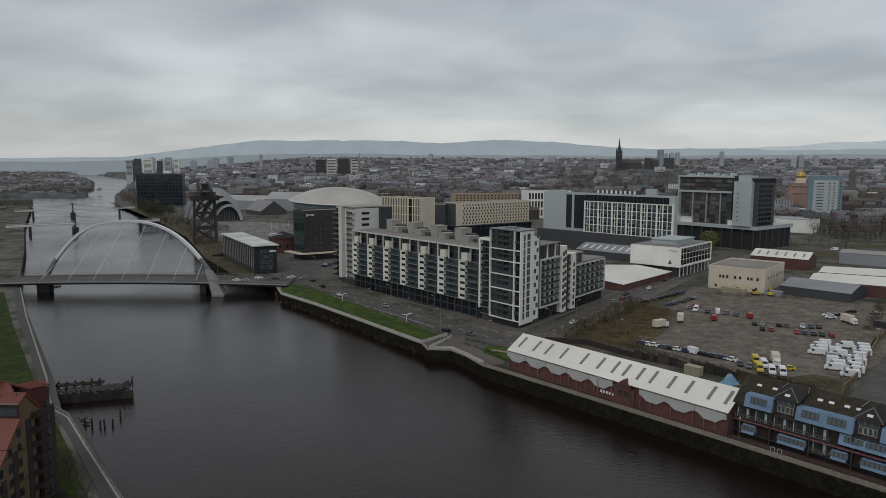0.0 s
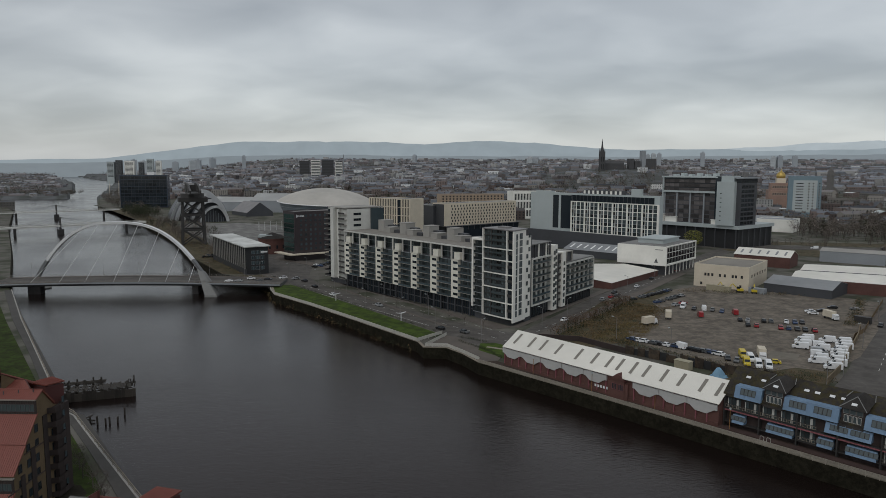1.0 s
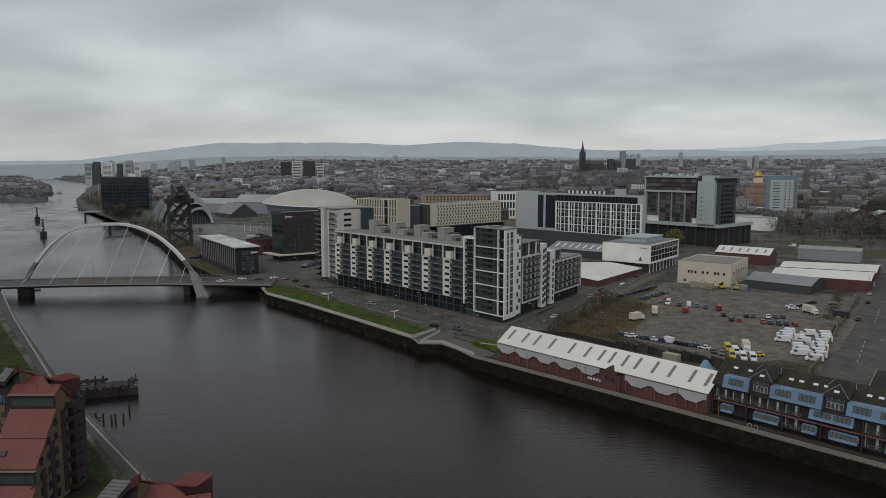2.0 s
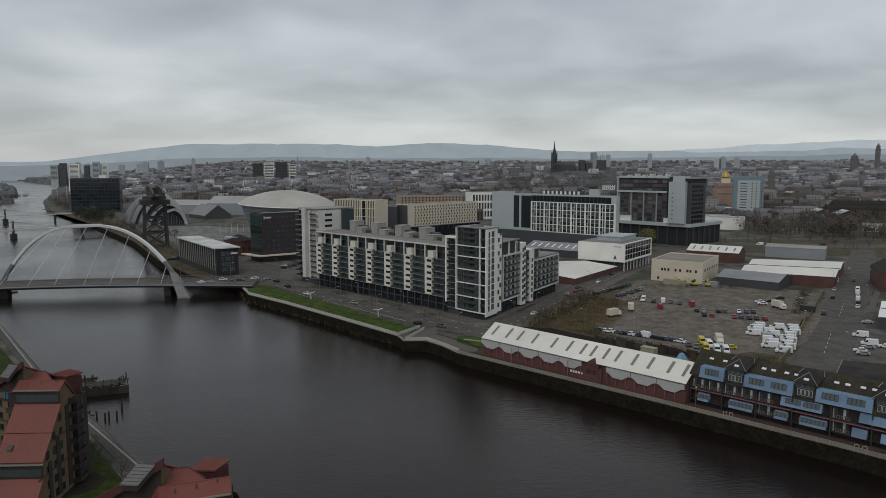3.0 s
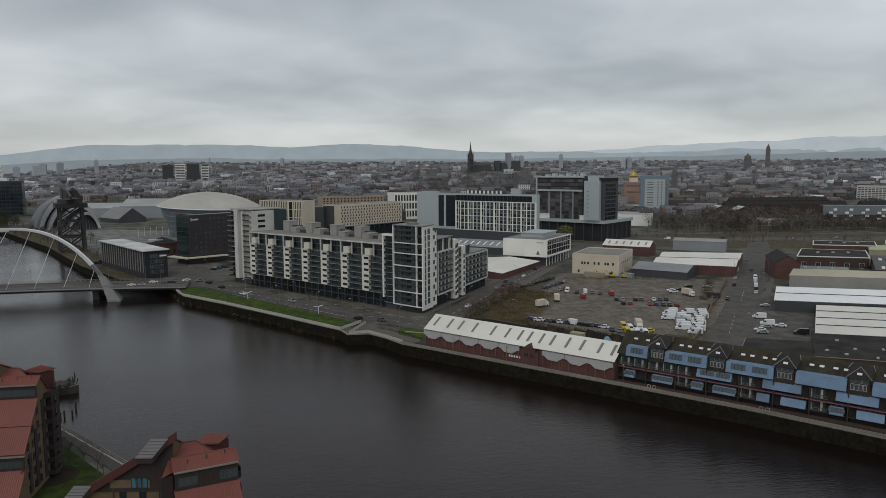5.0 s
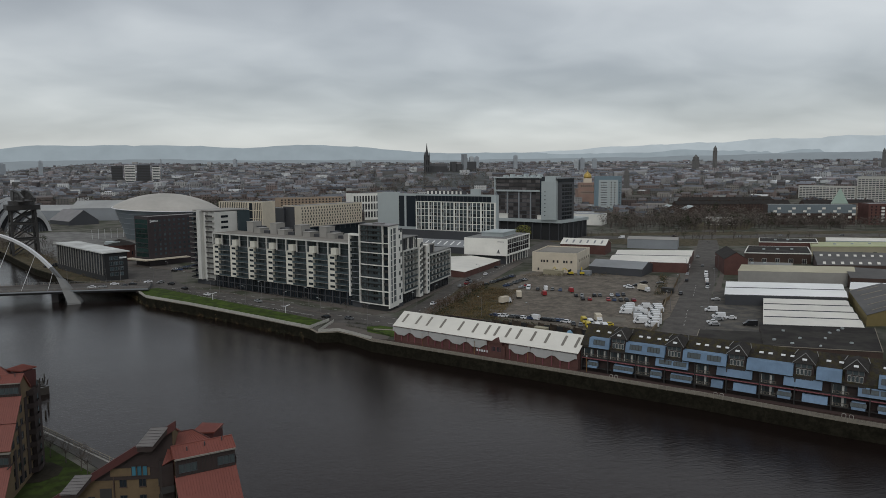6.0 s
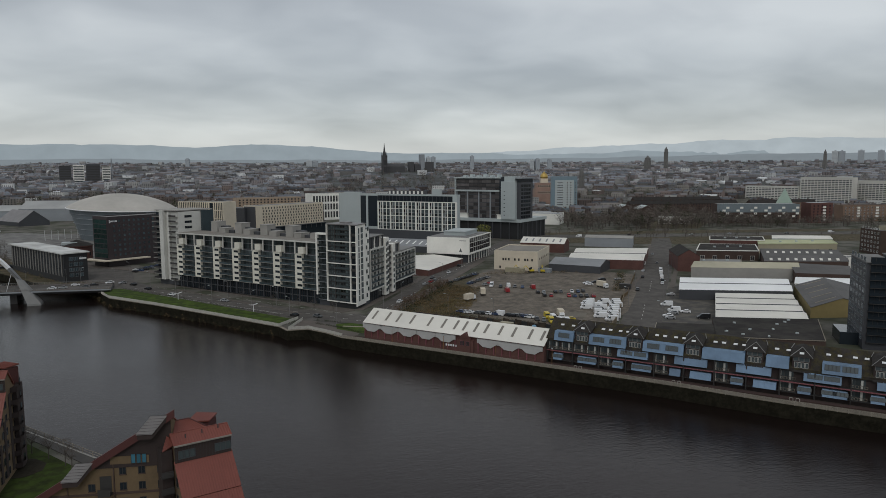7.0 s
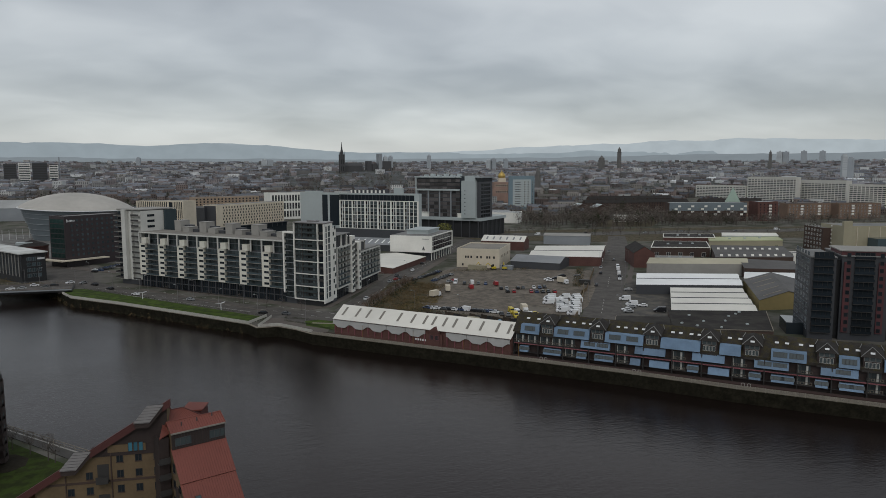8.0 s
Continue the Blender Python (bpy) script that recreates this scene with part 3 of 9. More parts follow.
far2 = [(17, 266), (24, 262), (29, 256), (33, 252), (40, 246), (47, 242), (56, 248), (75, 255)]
hills("backdrop_far_hills", 4690, [(a, px_h(y, 4690)) for a, y in far2], (0.43, 0.49, 0.525), "distant moors paled by painted haze")

# ---- buildings ----


def block(name, label, category, x, y, deg, w, d, h, wall, roof=None, parapet=0.6, wins=(), z0=0.0, kind="", group="", at=0.0, size=1.0):
    """A flat-roofed building: front at local y = 0 facing -y, x 0..w, y 0..d."""
    th = at_place(name, x, y, at, deg, label, category, group, kind, size)
    m = M()
    m.box(0, w, 0, d, z0, h)
    part("wall", m, wall, th)
    m = M()
    t = 0.35
    m.box(t, w - t, t, d - t, h + 0.004, h + 0.12)
    part("roof", m, roof or FLATROOF, th)
    if parapet:
        m = M()
        m.box(0, w, 0, t, h + 0.002, h + parapet)
        m.box(0, w, d - t, d, h + 0.002, h + parapet)
        m.box(0, t, t, d - t, h + 0.002, h + parapet)
        m.box(w - t, w, t, d - t, h + 0.002, h + parapet)
        part("parapet", m, wall, th)
    for face, me, us, zs in wins:
        facade_pieces(th, face, me, us, zs, w, d)
    return th


def facade_pieces(th, face, me, us, zs, w, d, name="window"):
    for z in zs:
        for a in us:
            px, py, g = {"f": (a, -0.01, 0), "r": (w + 0.01, a, 90), "l": (-0.01, a, -90), "b": (a, d + 0.01, 180)}[face]
            put(name, me, th, px, py, z, g)


def steps(a, b, n):
    """n places spread evenly inside a..b."""
    return [a + (b - a) * (i + 0.5) / n for i in range(n)]



# the riverside flats


def apartment_block():
    th = at_place("apartment_building", 39, 272, 0, U, "long riverside flats, white panels between dark glazed balcony bays", "apartment building")
    L0, L1, D, H = -125.5, -23.6, 17.0, 29.5
    FL = 2.75
    m = M()
    m.box(L0, L1, 1.6, D, 0, H - 6.1)
    m.box(L0, L1, 4.0, D - 1, H - 6.1, H - 0.5)
    part("wall", m, DARKGREY, th, "dark grey recessed walls")
    m = M()
    m.box(L0, L1, 0.2, D, H - 0.45, H)
    part("roof", m, BROWNROOF, th, "flat brown-grey felt roof")
    m = M()
    m.box(L0, L1, -0.25, 0.18, H - 0.5, H + 0.1)
    part("roof_edge", m, PALEFR, th, "thin pale roof fascia")
    n = 7
    per = (L1 - L0) / n
    pw = 4.7
    z0, nf = 6.6, 6
    # shared pieces
    win = window_mesh(2.9, 1.0, DARKGREY, GLASSD, 1, 0.06, 0.05)
    pan = M()
    pan.box(0, pw, 0.15, 2.4, 0, nf * FL + 0.3)
    pan = pan.mesh("white_panel", CREAMW)
    bw = per - pw
    bal = M()
    bal.box(0, bw, 0.1, 1.9, -0.12, 0.08)
    bal = bal.mesh("balcony_floor", CONC)
    rl = M()
    rl.box(0, bw, 0.1, 0.16, 1.02, 1.10)
    rl.box(0, bw, 0.12, 0.15, 0.12, 0.96, 1)
    for i in range(8):
        rl.box(bw * i / 7 - 0.03, bw * i / 7 + 0.03, 0.09, 0.17, 0, 1.05)
    rl = rl.mesh("balustrade", [STEELD, GLASSB])
    gl = M()
    for i in range(5):
        xa, xb = 0.2 + (bw - 0.4) * i / 5, 0.2 + (bw - 0.4) * (i + 1) / 5
        gl.face([(xa, 1.55, 0.1), (xb, 1.55, 0.1), (xb, 1.55, FL - 0.3), (xa, 1.55, FL - 0.3)], 1)
    for i in range(6):
        x = 0.2 + (bw - 0.4) * i / 5
        gl.box(x - 0.06, x + 0.06, 1.42, 1.56, 0.08, FL - 0.3)
    gl.box(0.1, bw - 0.1, 1.44, 1.57, FL - 0.3, FL - 0.13, 2)
    gl = gl.mesh("glazing", [STEELD, GLASSI, MIDGREY])
    col = M()
    col.box(-0.3, 0.3, -0.1, 0.45, 0, 6.0)
    col = col.mesh("column", PALEFR)
    stub = M()
    stub.box(0, 3.6, -0.35, 2.2, 0, 3.1)
    stub = stub.mesh("penthouse_bay", CREAMW)
    pent = M()
    for i in range(8):
        xa, xb = 0.1 + (per - 0.5) * i / 8, 0.1 + (per - 0.5) * (i + 1) / 8
        pent.face([(xa, 3.95, 0.1), (xb, 3.95, 0.1), (xb, 3.95, 5.3), (xa, 3.95, 5.3)], 1)
    for i in range(9):
        x = 0.1 + (per - 0.5) * i / 8
        pent.box(x - 0.05, x + 0.05, 3.85, 3.96, 0, 5.4)
    pent.box(0, per - 0.2, 3.82, 3.97, 2.55, 2.85, 2)
    pent = pent.mesh("penthouse_glazing", [STEELD, GLASSI, MIDGREY])
    for i in range(n):
        x = L0 + per * i
        put("white_panel", pan, th, x, 0, z0)
        for k in range(nf):
            z = z0 + k * FL
            put("window", win, th, x + 2.95, 0.14, z + 1.15)
            put("balcony_floor", bal, th, x + pw, 0, z)
            put("balustrade", rl, th, x + pw, 0, z)
            put("glazing", gl, th, x + pw, 0, z)
        put("column", col, th, x + 0.3, 0, z0 + nf * FL)
        put("column", col, th, x + pw + 2.3, 0.9, z0 + nf * FL)
        put("penthouse_bay", stub, th, x + 2.6, 0, z0 + nf * FL + 0.4)
        put("penthouse_glazing", pent, th, x, 0, z0 + nf * FL + 0.2)
    # street level: two storeys of dark shopfront glass behind slim columns
    sf = M()
    bwid = (L1 - L0) / 21
    sf.face([(0.1, 1.5, 0.3), (bwid - 0.1, 1.5, 0.3), (bwid - 0.1, 1.5, 6.2), (0.1, 1.5, 6.2)], 1)
    for i in range(4):
        sf.box(bwid * i / 3 - 0.06, bwid * i / 3 + 0.06, 1.36, 1.52, 0, 6.3)
    sf.box(0, bwid, 1.3, 1.53, 2.9, 3.35, 2)
    sf = sf.mesh("shopfront", [STEELD, GLASSD, DARKGREY])
    gc = M()
    gc.box(-0.22, 0.22, 0.3, 0.75, 0, 6.6)
    gc = gc.mesh("street_column", DARKGREY)
    for i in range(21):
        put("shopfront", sf, th, L0 + bwid * i, 0, 0)
        put("street_column", gc, th, L0 + bwid * (i + 0.5), 0, 0)
    # stair heads and plant on the roof
    for i, (a, hh, ww) in enumerate(((-113, 5.6, 5), (-104, 2.6, 5), (-94, 5.4, 5), (-85, 2.6, 5), (-75, 5.2, 5), (-66, 2.4, 5), (-57, 5.2, 5), (-49, 2.4, 5), (-38, 2.6, 5))):
        m = M()
        yb = D - 3.5 if hh > 5 else D - 6
        m.box(a, a + ww, yb, yb + 6, H + 0.004, H + hh)
        m.box(a - 0.15, a + ww + 0.15, yb - 0.15, yb + 6.15, H + hh + 0.004, H + hh + 0.25, 1)
        m.box(a + ww + 0.02, a + ww + 4.2, yb + 2.5, yb + 6, H + 0.004, H + hh * 0.6, 2)
        part("stair_head", m, [CONC, CONC, DARKGREY], th, "pale grey stair head" if hh > 5 else "")
    # link bay with its white upright
    m = M()
    m.box(-23.5, -17.3, 1.0, 15, 0, 33.4)
    part("link_wall", m, DARKGREY, th)
    m = M()
    m.box(-24.1, -23.3, -0.5, 1.5, 5.0, 34.0)
    m.box(-23.3, -17.4, -0.45, 1.3, 33.2, 34.0)
    part("link_frame", m, WHITE, th)
    lb = M()
    for i in range(4):
        lb.face([(1.45 * i, 0.97, 0.1), (1.45 * i + 1.45, 0.97, 0.1), (1.45 * i + 1.45, 0.97, 2.5), (1.45 * i, 0.97, 2.5)], 1)
    for i in range(5):
        lb.box(5.8 * i / 4 - 0.05, 5.8 * i / 4 + 0.05, 0.8, 0.98, 0, 2.5)
    lb.box(0, 5.8, -0.2, 0.96, -0.2, 0.0, 2)
    lb.box(0, 5.8, -0.2, -0.14, 0.1, 1.1, 1)
    lb = lb.mesh("link_bay", [STEELD, GLASSI, MIDGREY])
    for k in range(11):
        put("link_bay", lb, th, -23.2, 0, 3 + k * 2.75)
    # corner tower
    TH, T0 = 38.5, -17.2
    m = M()
    m.hexa([(T0, 0.5), (-3.1, 0.5), (-0.84, 0.9), (-3.15, 9.3), (T0, 9.3)], 3, TH - 0.6)
    m.hexa([(T0 + 0.4, 0.7), (-3.1, 0.7), (-1.1, 1.1), (-3.4, 9.2), (T0 + 0.4, 9.2)], 0, 2.998, 1)
    part("tower_core", m, [DARKGREY, DARK], th)
    m = M()
    m.hexa([(T0 - 0.4, -0.6), (0.5, -0.6), (-2.6, 10.4), (T0 - 0.4, 10.4)], TH - 0.3, TH + 0.15)
    m.box(T0 + 5, T0 + 10, 3, 6, TH + 0.16, TH + 0.8)
    part("tower_roof", m, ZINC, th, "flat grey metal tower roof")
    bays = [2.6, 8.7, 14.5, 20.3, 25.8, 30.4, TH - 0.3]
    fr = M()
    for i, z in enumerate(bays[:-1]):
        fr.box(T0 - 0.35, -3.0, -0.55, 0.2, z, z + 0.38)
    for xx in (T0 - 0.35, -3.7):
        fr.box(xx, xx + 0.4, -0.6, 0.3, 2.6, TH - 0.3)
    part("tower_frame", fr, WHITE, th, "white concrete frame round the glass tower")
    tb = M()
    wbay = -3.9 - T0 - 0.6
    for i in range(9):
        for z_a, z_b in ((0.1, 1.15), (1.2, 2.6)):
            tb.face([(wbay * i / 9, 0.2, z_a), (wbay * (i + 1) / 9, 0.2, z_a), (wbay * (i + 1) / 9, 0.2, z_b), (wbay * i / 9, 0.2, z_b)], 1)
    tb.box(0, wbay, 0.12, 0.24, 1.12, 1.22)
    for i in range(10):
        tb.box(wbay * i / 9 - 0.05, wbay * i / 9 + 0.05, 0.06, 0.24, 0, 2.65)
    tb.box(4.0, 4.5, -0.35, 0.25, 0, 2.7)
    tb.box(0, wbay, -0.25, 0.22, 2.55, 2.75)
    tb.box(4.6, wbay, -0.42, -0.36, 0.15, 1.1, 1)
    tb = tb.mesh("tower_glazing", [STEELD, GLASSI])
    for i, z in enumerate(bays[:-1]):
        nfl = max(2, round((bays[i + 1] - z) / 2.85))
        fh = (bays[i + 1] - z - 0.7) / nfl
        for k in range(nfl):
            ob = put("tower_glazing", tb, th, T0 + 0.4, 0, z + 0.72 + k * fh)
            ob.scale = (1, 1, fh / 2.76)
    # glazed corner return
    m = M()
    m.hexa([(-3.2, 0.5), (-3.0, 0.0), (-0.7, 0.4), (-2.6, 6), (-3.2, 6)], 2.6, TH - 0.5)
    part("corner_glazing", m, GLASSD, th)
    for i, z in enumerate(bays[:-1]):
        m = M()
        m.hexa([(-3.0, -0.55), (0.1, -0.2), (0.1, 0.4), (-3.0, 0.2)], z, z + 0.4)
        part("corner_slab", m, WHITE, th)
        m = M()
        m.hexa([(-3.0, -0.3), (-0.2, 0.0), (-0.2, 0.06), (-3.0, -0.24)], z + 2.9, z + 3.1)
        m.hexa([(-3.0, -0.3), (-0.2, 0.0), (-0.2, 0.06), (-3.0, -0.24)], z + 3.2, z + 4.1)
        part("corner_rail", m, STEELD, th)
    # street side of the tower and the lower ranges along the side street
    G = 104.6 - 90 + 90 - U - (-U)  # heading of the side street against the front, degrees
    side = 105.2

    def on_side(name, bm, mats, w0, off, z, label=""):
        ob = part(name, bm, mats, th, label)
        a = radians(side)
        ob.location = (w0 * math.cos(a) + off * math.sin(a), w0 * math.sin(a) - off * math.cos(a), z)
        ob.rotation_euler = (0, 0, a)
        return ob

    # side elements: local x runs inland, -y faces the street
    m = M()
    m.box(-0.4, 9.8, -0.1, 0.35, 1.5, TH - 0.4)
    on_side("white_wall", m, WHITE, 0, 0, 0, "white rendered side of the tower")
    slot = window_mesh(1.25, 2.45, MIDGREY, GLASSI, 0, 0.07, 0.05)
    slot2 = window_mesh(2.3, 2.35, MIDGREY, GLASSI, 1, 0.07, 0.05)
    sm = window_mesh(1.5, 1.7, DARKGREY, GLASSI, 0, 0.06, 0.05)
    for k in range(12):
        z = 3.6 + k * 2.8
        on_side("window", slot, None, 2.25, 0.11, z)
        on_side("window", slot2, None, 5.6, 0.11, z + 0.3)
        on_side("window", sm, None, 11.2 + 1.7 * (k % 2), 0.02, z + 0.4)
    m = M()
    m.box(9.7, 15.6, 0.4, 9, 0, 35.2)
    m.box(10.1, 14.3, 0.05, 0.4, 2, 35.6, 1)
    on_side("stair_wall", m, [DARKGREY, WHITE], 0, 0, 0)
    # framed balcony range, stair strip, lower range
    def range_(w0, w1, h, f0, f1, nb, glazed_top):
        m = M()
        m.box(w0, w1, 2.0, 13, 0, h - 0.4)
        on_side("range_wall", m, DARKGREY, 0, 0, 0)
        m = M()
        m.box(w0 - 0.3, w1 + 0.3, 0.6, 13.3, h - 0.38, h)
        on_side("range_roof", m, FLATROOF, 0, 0, 0)
        m = M()
        t = 0.55
        m.box(w0, w1, 0, 2.4, f0, f0 + t)
        m.box(w0, w1, 0, 2.4, f1 - t, f1)
        m.box(w0, w0 + t, 0, 2.4, f0 + t, f1 - t)
        m.box(w1 - t, w1, 0, 2.4, f0 + t, f1 - t)
        on_side("balcony_frame", m, PALEFR, 0, 0, 0, "pale frame round the balconies")
        nfl = round((f1 - f0) / 2.85)
        fh = (f1 - f0 - t) / nfl
        bm = M()
        bw = w1 - w0 - 2 * t
        bm.box(0, bw, 0.3, 2, -0.12, 0.06, 2)
        bm.box(0, bw, 0.28, 0.34, 0.3, 1.1, 0)
        for i in range(nb * 3):
            xa, xb = bw * i / (nb * 3), bw * (i + 1) / (nb * 3)
            bm.face([(xa, 1.97, 0.1), (xb, 1.97, 0.1), (xb, 1.97, fh - 0.2), (xa, 1.97, fh - 0.2)], 1)
        for i in range(nb):
            x = bw * (i + 0.5) / nb
            bm.box(x - 0.75, x + 0.75, 1.5, 1.96, 0.08, fh - 0.15, 3)
        bm = bm.mesh("balcony", [GLASSB, GLASSI, CONC, PALEFR])
        for k in range(nfl):
            on_side("balcony", bm, None, w0 + t, 0, f0 + t + k * fh)
        if glazed_top:
            for i in range(6):
                m = M()
                m.box(w0 + (w1 - w0 - 0.5) * i / 5, w0 + (w1 - w0 - 0.5) * i / 5 + 0.5, 0.8, 1.3, f1, h - 0.4)
                on_side("column", m, WHITE if i in (2, 4) else DARKGREY, 0, 0, 0)
        m = M()
        m.face([(w0, 1.95, 0.2), (w1, 1.95, 0.2), (w1, 1.95, f0 - 0.1), (w0, 1.95, f0 - 0.1)], 1)
        for i in range(9):
            m.box(w0 + (w1 - w0) * i / 8 - 0.08, w0 + (w1 - w0) * i / 8 + 0.08, 1.8, 1.98, 0, f0)
        on_side("street_glazing", m, [STEELD, GLASSD], 0, 0, 0)

    range_(16, 34, 31.5, 5.5, 25.6, 4, True)
    range_(48, 80, 20.6, 5.0, 20.0, 6, False)
    m = M()
    m.box(34.4, 38.6, -0.3, 9, 1.0, 29.6)
    m.box(44.0, 47.4, -0.3, 9, 1.0, 25.6)
    on_side("stair_strip", m, WHITE, 0, 0, 0, "white rendered stair strips")
    for k in range(9):
        on_side("window", sm, None, 35.6, 0.34, 2.6 + k * 2.85)
        on_side("window", sm, None, 37.4, 0.34, 3.2 + k * 2.85)
    for k in range(7):
        on_side("window", sm, None, 45.7, 0.34, 2.6 + k * 2.85)
    m = M()
    m.box(38.6, 44, 1.6, 10, 0, 25.0)
    m.box(38.6, 56, 1.2, 10, 20.6, 24.6)
    on_side("range_wall", m, DARKGREY, 0, 0, 0)
    m = M()
    m.box(38.2, 56.4, 0.4, 10.5, 25.0, 25.4)
    for a in (44.2, 50, 55.8):
        m.box(a - 0.25, a + 0.25, 0.5, 1.0, 20.6, 25)
    on_side("range_roof", m, CONC, 0, 0, 0)
    for k in range(7):
        m = M()
        m.box(39, 43.8, 0.4, 0.46, 0.2, 1.1)
        m.box(39, 43.8, 0.4, 1.6, 0, 0.12)
        on_side("balcony", m, STEELD, 0, 0, 4 + k * 2.85)


apartment_block()


def slab_tower():
    """The taller pale slab at the far end of the riverside flats."""
    O = Vector((39, 272)) + Vector((math.cos(radians(U)), math.sin(radians(U)))) * -145
    th = at_place("apartment_tower", O.x, O.y, 0, U, "tall pale concrete slab of flats with stacked balconies", "apartment building")
    m = M()
    m.box(1.5, 9, 1.2, 24, 3, 41)
    m.box(9, 19.3, 2, 25, 3, 40.6)
    m.box(2, 18, 2, 24, 0, 3, 1)
    part("wall", m, [PALEFR, DARKGREY], th)
    m = M()
    m.box(1.0, 19.4, 0.8, 25.2, 41.0, 41.5)
    part("roof", m, CONC, th)
    fin = M()
    fin.box(6.0, 9.2, -0.2, 2, 3, 41.2)
    fin.box(11.8, 13.0, 0.6, 2.2, 3, 40.4)
    part("fin", fin, PALEFR, th, "pale upright fins")
    bal = M()
    bal.box(-0.3, 6, -0.3, 1.2, -0.1, 0.1)
    bal.box(-0.3, -0.22, -0.3, 14, 0.1, 1.05, 1)
    bal.box(-0.3, 6, -0.3, -0.22, 0.1, 1.05, 1)
    bal.box(-0.3, 1.5, 1.2, 14, -0.1, 0.1)
    bal = bal.mesh("balcony", [CONC, STEELD])
    gl = M()
    gl.face([(1.6, 1.15, 0.2), (5.9, 1.15, 0.2), (5.9, 1.15, 2.4), (1.6, 1.15, 2.4)], 1)
    gl.face([(1.45, 14, 0.2), (1.45, 1.3, 0.2), (1.45, 1.3, 2.4), (1.45, 14, 2.4)], 1)
    for i in range(5):
        gl.box(1.4, 1.5, 1.3 + 3 * i, 1.5 + 3 * i, 0.1, 2.5)
    gl = gl.mesh("glazing", [WHITE, GLASSD])
    bal2 = M()
    bal2.box(13.1, 19.2, 0.4, 2, -0.1, 0.1)
    bal2.box(13.1, 19.2, 0.4, 0.48, 0.1, 1.05, 1)
    bal2 = bal2.mesh("balcony", [CONC, STEELD])
    for k in range(13):
        put("balcony", bal, th, 0, 0, 3.2 + k * 2.88)
        put("glazing", gl, th, 0, 0, 3.2 + k * 2.88)
        put("balcony", bal2, th, 0, 0, 3.2 + k * 2.88)
    slot = window_mesh(4.6, 1.2, DARKGREY, GLASSD, 2, 0.05, 0.05)
    for z in (37.3, 34.3, 31.3):
        put("window", slot, th, 19.34, 8.5, z, 90)
    m = M()
    m.box(19.35, 20.5, 17, 24.9, 22, 40.8)
    part("glass_bay", m, GLASSB, th, "glazed stair bay")


slab_tower()


def hotels():
    # dark maroon hotel
    wm = window_mesh(1.5, 1.5, MAROON, GLASSB, 0, 0.06, 0.05)
    th = block("hotel", "dark maroon-clad hotel with a green glass end", "hotel", -88.7, 482.7, U, 16, 44, 32.5, MAROON, FLATROOF)
    facade_pieces(th, "r", wm, steps(3, 43, 11), [7 + 3.2 * i for i in range(8)], 16, 44)
    gm = window_mesh(14.2, 2.7, STEELD, GLASSG, 9, 0.08, 0.08, "glazing")
    for i in range(8):
        put("glazing", gm, th, 8, -0.02, 6 + i * 3.2)
    m = M()
    m.hexa([(-3, -6), (19, -5), (23, 26), (18, 26), (15.5, -1), (-3, -1)], 4.2, 4.9)
    part("canopy", m, CREAM, th, "pale wedge-shaped entrance canopy")
    m = M()
    for i in range(6):
        m.box(16.04, 16.1, 2.2 + i * 0.85, 2.7 + i * 0.85, 29.4 + 0.1 * (i % 2), 30.5)
    m.box(16.04, 16.1, 1.4, 1.9, 29.0, 31.0)
    part("sign", m, STEEL, th, "white sign in script, drawn as plain bars")
    # low dark glass hotel with a pale roof
    th = block("hotel", "low dark glazed hotel with a pale flat roof", "hotel", -136, 480, -61.5, 82, 13, 16.2, DARK, CONC, 0)
    m = M()
    m.box(-1.2, 83.2, -1.5, 14, 16.4, 17.0)
    part("roof_overhang", m, mat("chalky_roof_sheet", (0.56, 0.57, 0.55), 0.7, 0.12, 2.5, stain=0.3, col2=(0.46, 0.46, 0.44)), th, "pale overhanging roof edge")
    fin = M()
    fin.box(-0.12, 0.12, -0.45, -0.02, 3.5, 16.3)
    fin = fin.mesh("fin", CONC)
    gz = window_mesh(3.6, 11.5, STEELD, GLASSD, 4, 0.06, 0.06, "glazing")
    for i in range(19):
        put("fin", fin, th, 2 + i * 4.3, 0, 0)
        put("glazing", gz, th, 4.1 + i * 4.3 - (0 if i < 18 else 1), 0, 3.8)
    sl = window_mesh(2.0, 1.9, MIDGREY, GLASSB, 1, 0.05, 0.05)
    facade_pieces(th, "r", sl, (4.0, 6.6, 9.4), [3 + 3.1 * i for i in range(4)], 82, 13)
    m = M()
    m.box(82.02, 82.2, 8.5, 12.4, 12.8, 13.7)
    part("sign", m, STEEL, th, "pale lettered sign, drawn as a plain bar")
    # pale hotel with upright ribs
    th = block("hotel", "cream office-like hotel with narrow upright windows", "hotel", -35.1, 565.1, -40, 52, 20, 32.5, CREAM, FLATROOF, 0.5, z0=-14.0, at=11.4, size=0.82)
    wa = window_mesh(0.95, 7.2, CREAM, GLASSD, 0, 0.12, 0.05)
    facade_pieces(th, "f", wa, steps(1, 35, 16), [1.5, 9.4, 17.3, 25.2], 52, 20)
    facade_pieces(th, "f", wa, [42.5, 44.5, 46.5, 48.5, 50.5], [1.5, 9.4, 17.3, 25.2], 52, 20)
    ml = M()
    for z in (8.9, 16.8, 24.7):
        ml.box(-0.1, 52.1, -0.3, 0, z, z + 0.35)
    part("string_course", ml, CREAM, th)
    m = M()
    m.box(36.5, 40.5, -0.12, -0.02, 0.5, 32)
    part("stair_glazing", m, GLASSD, th)
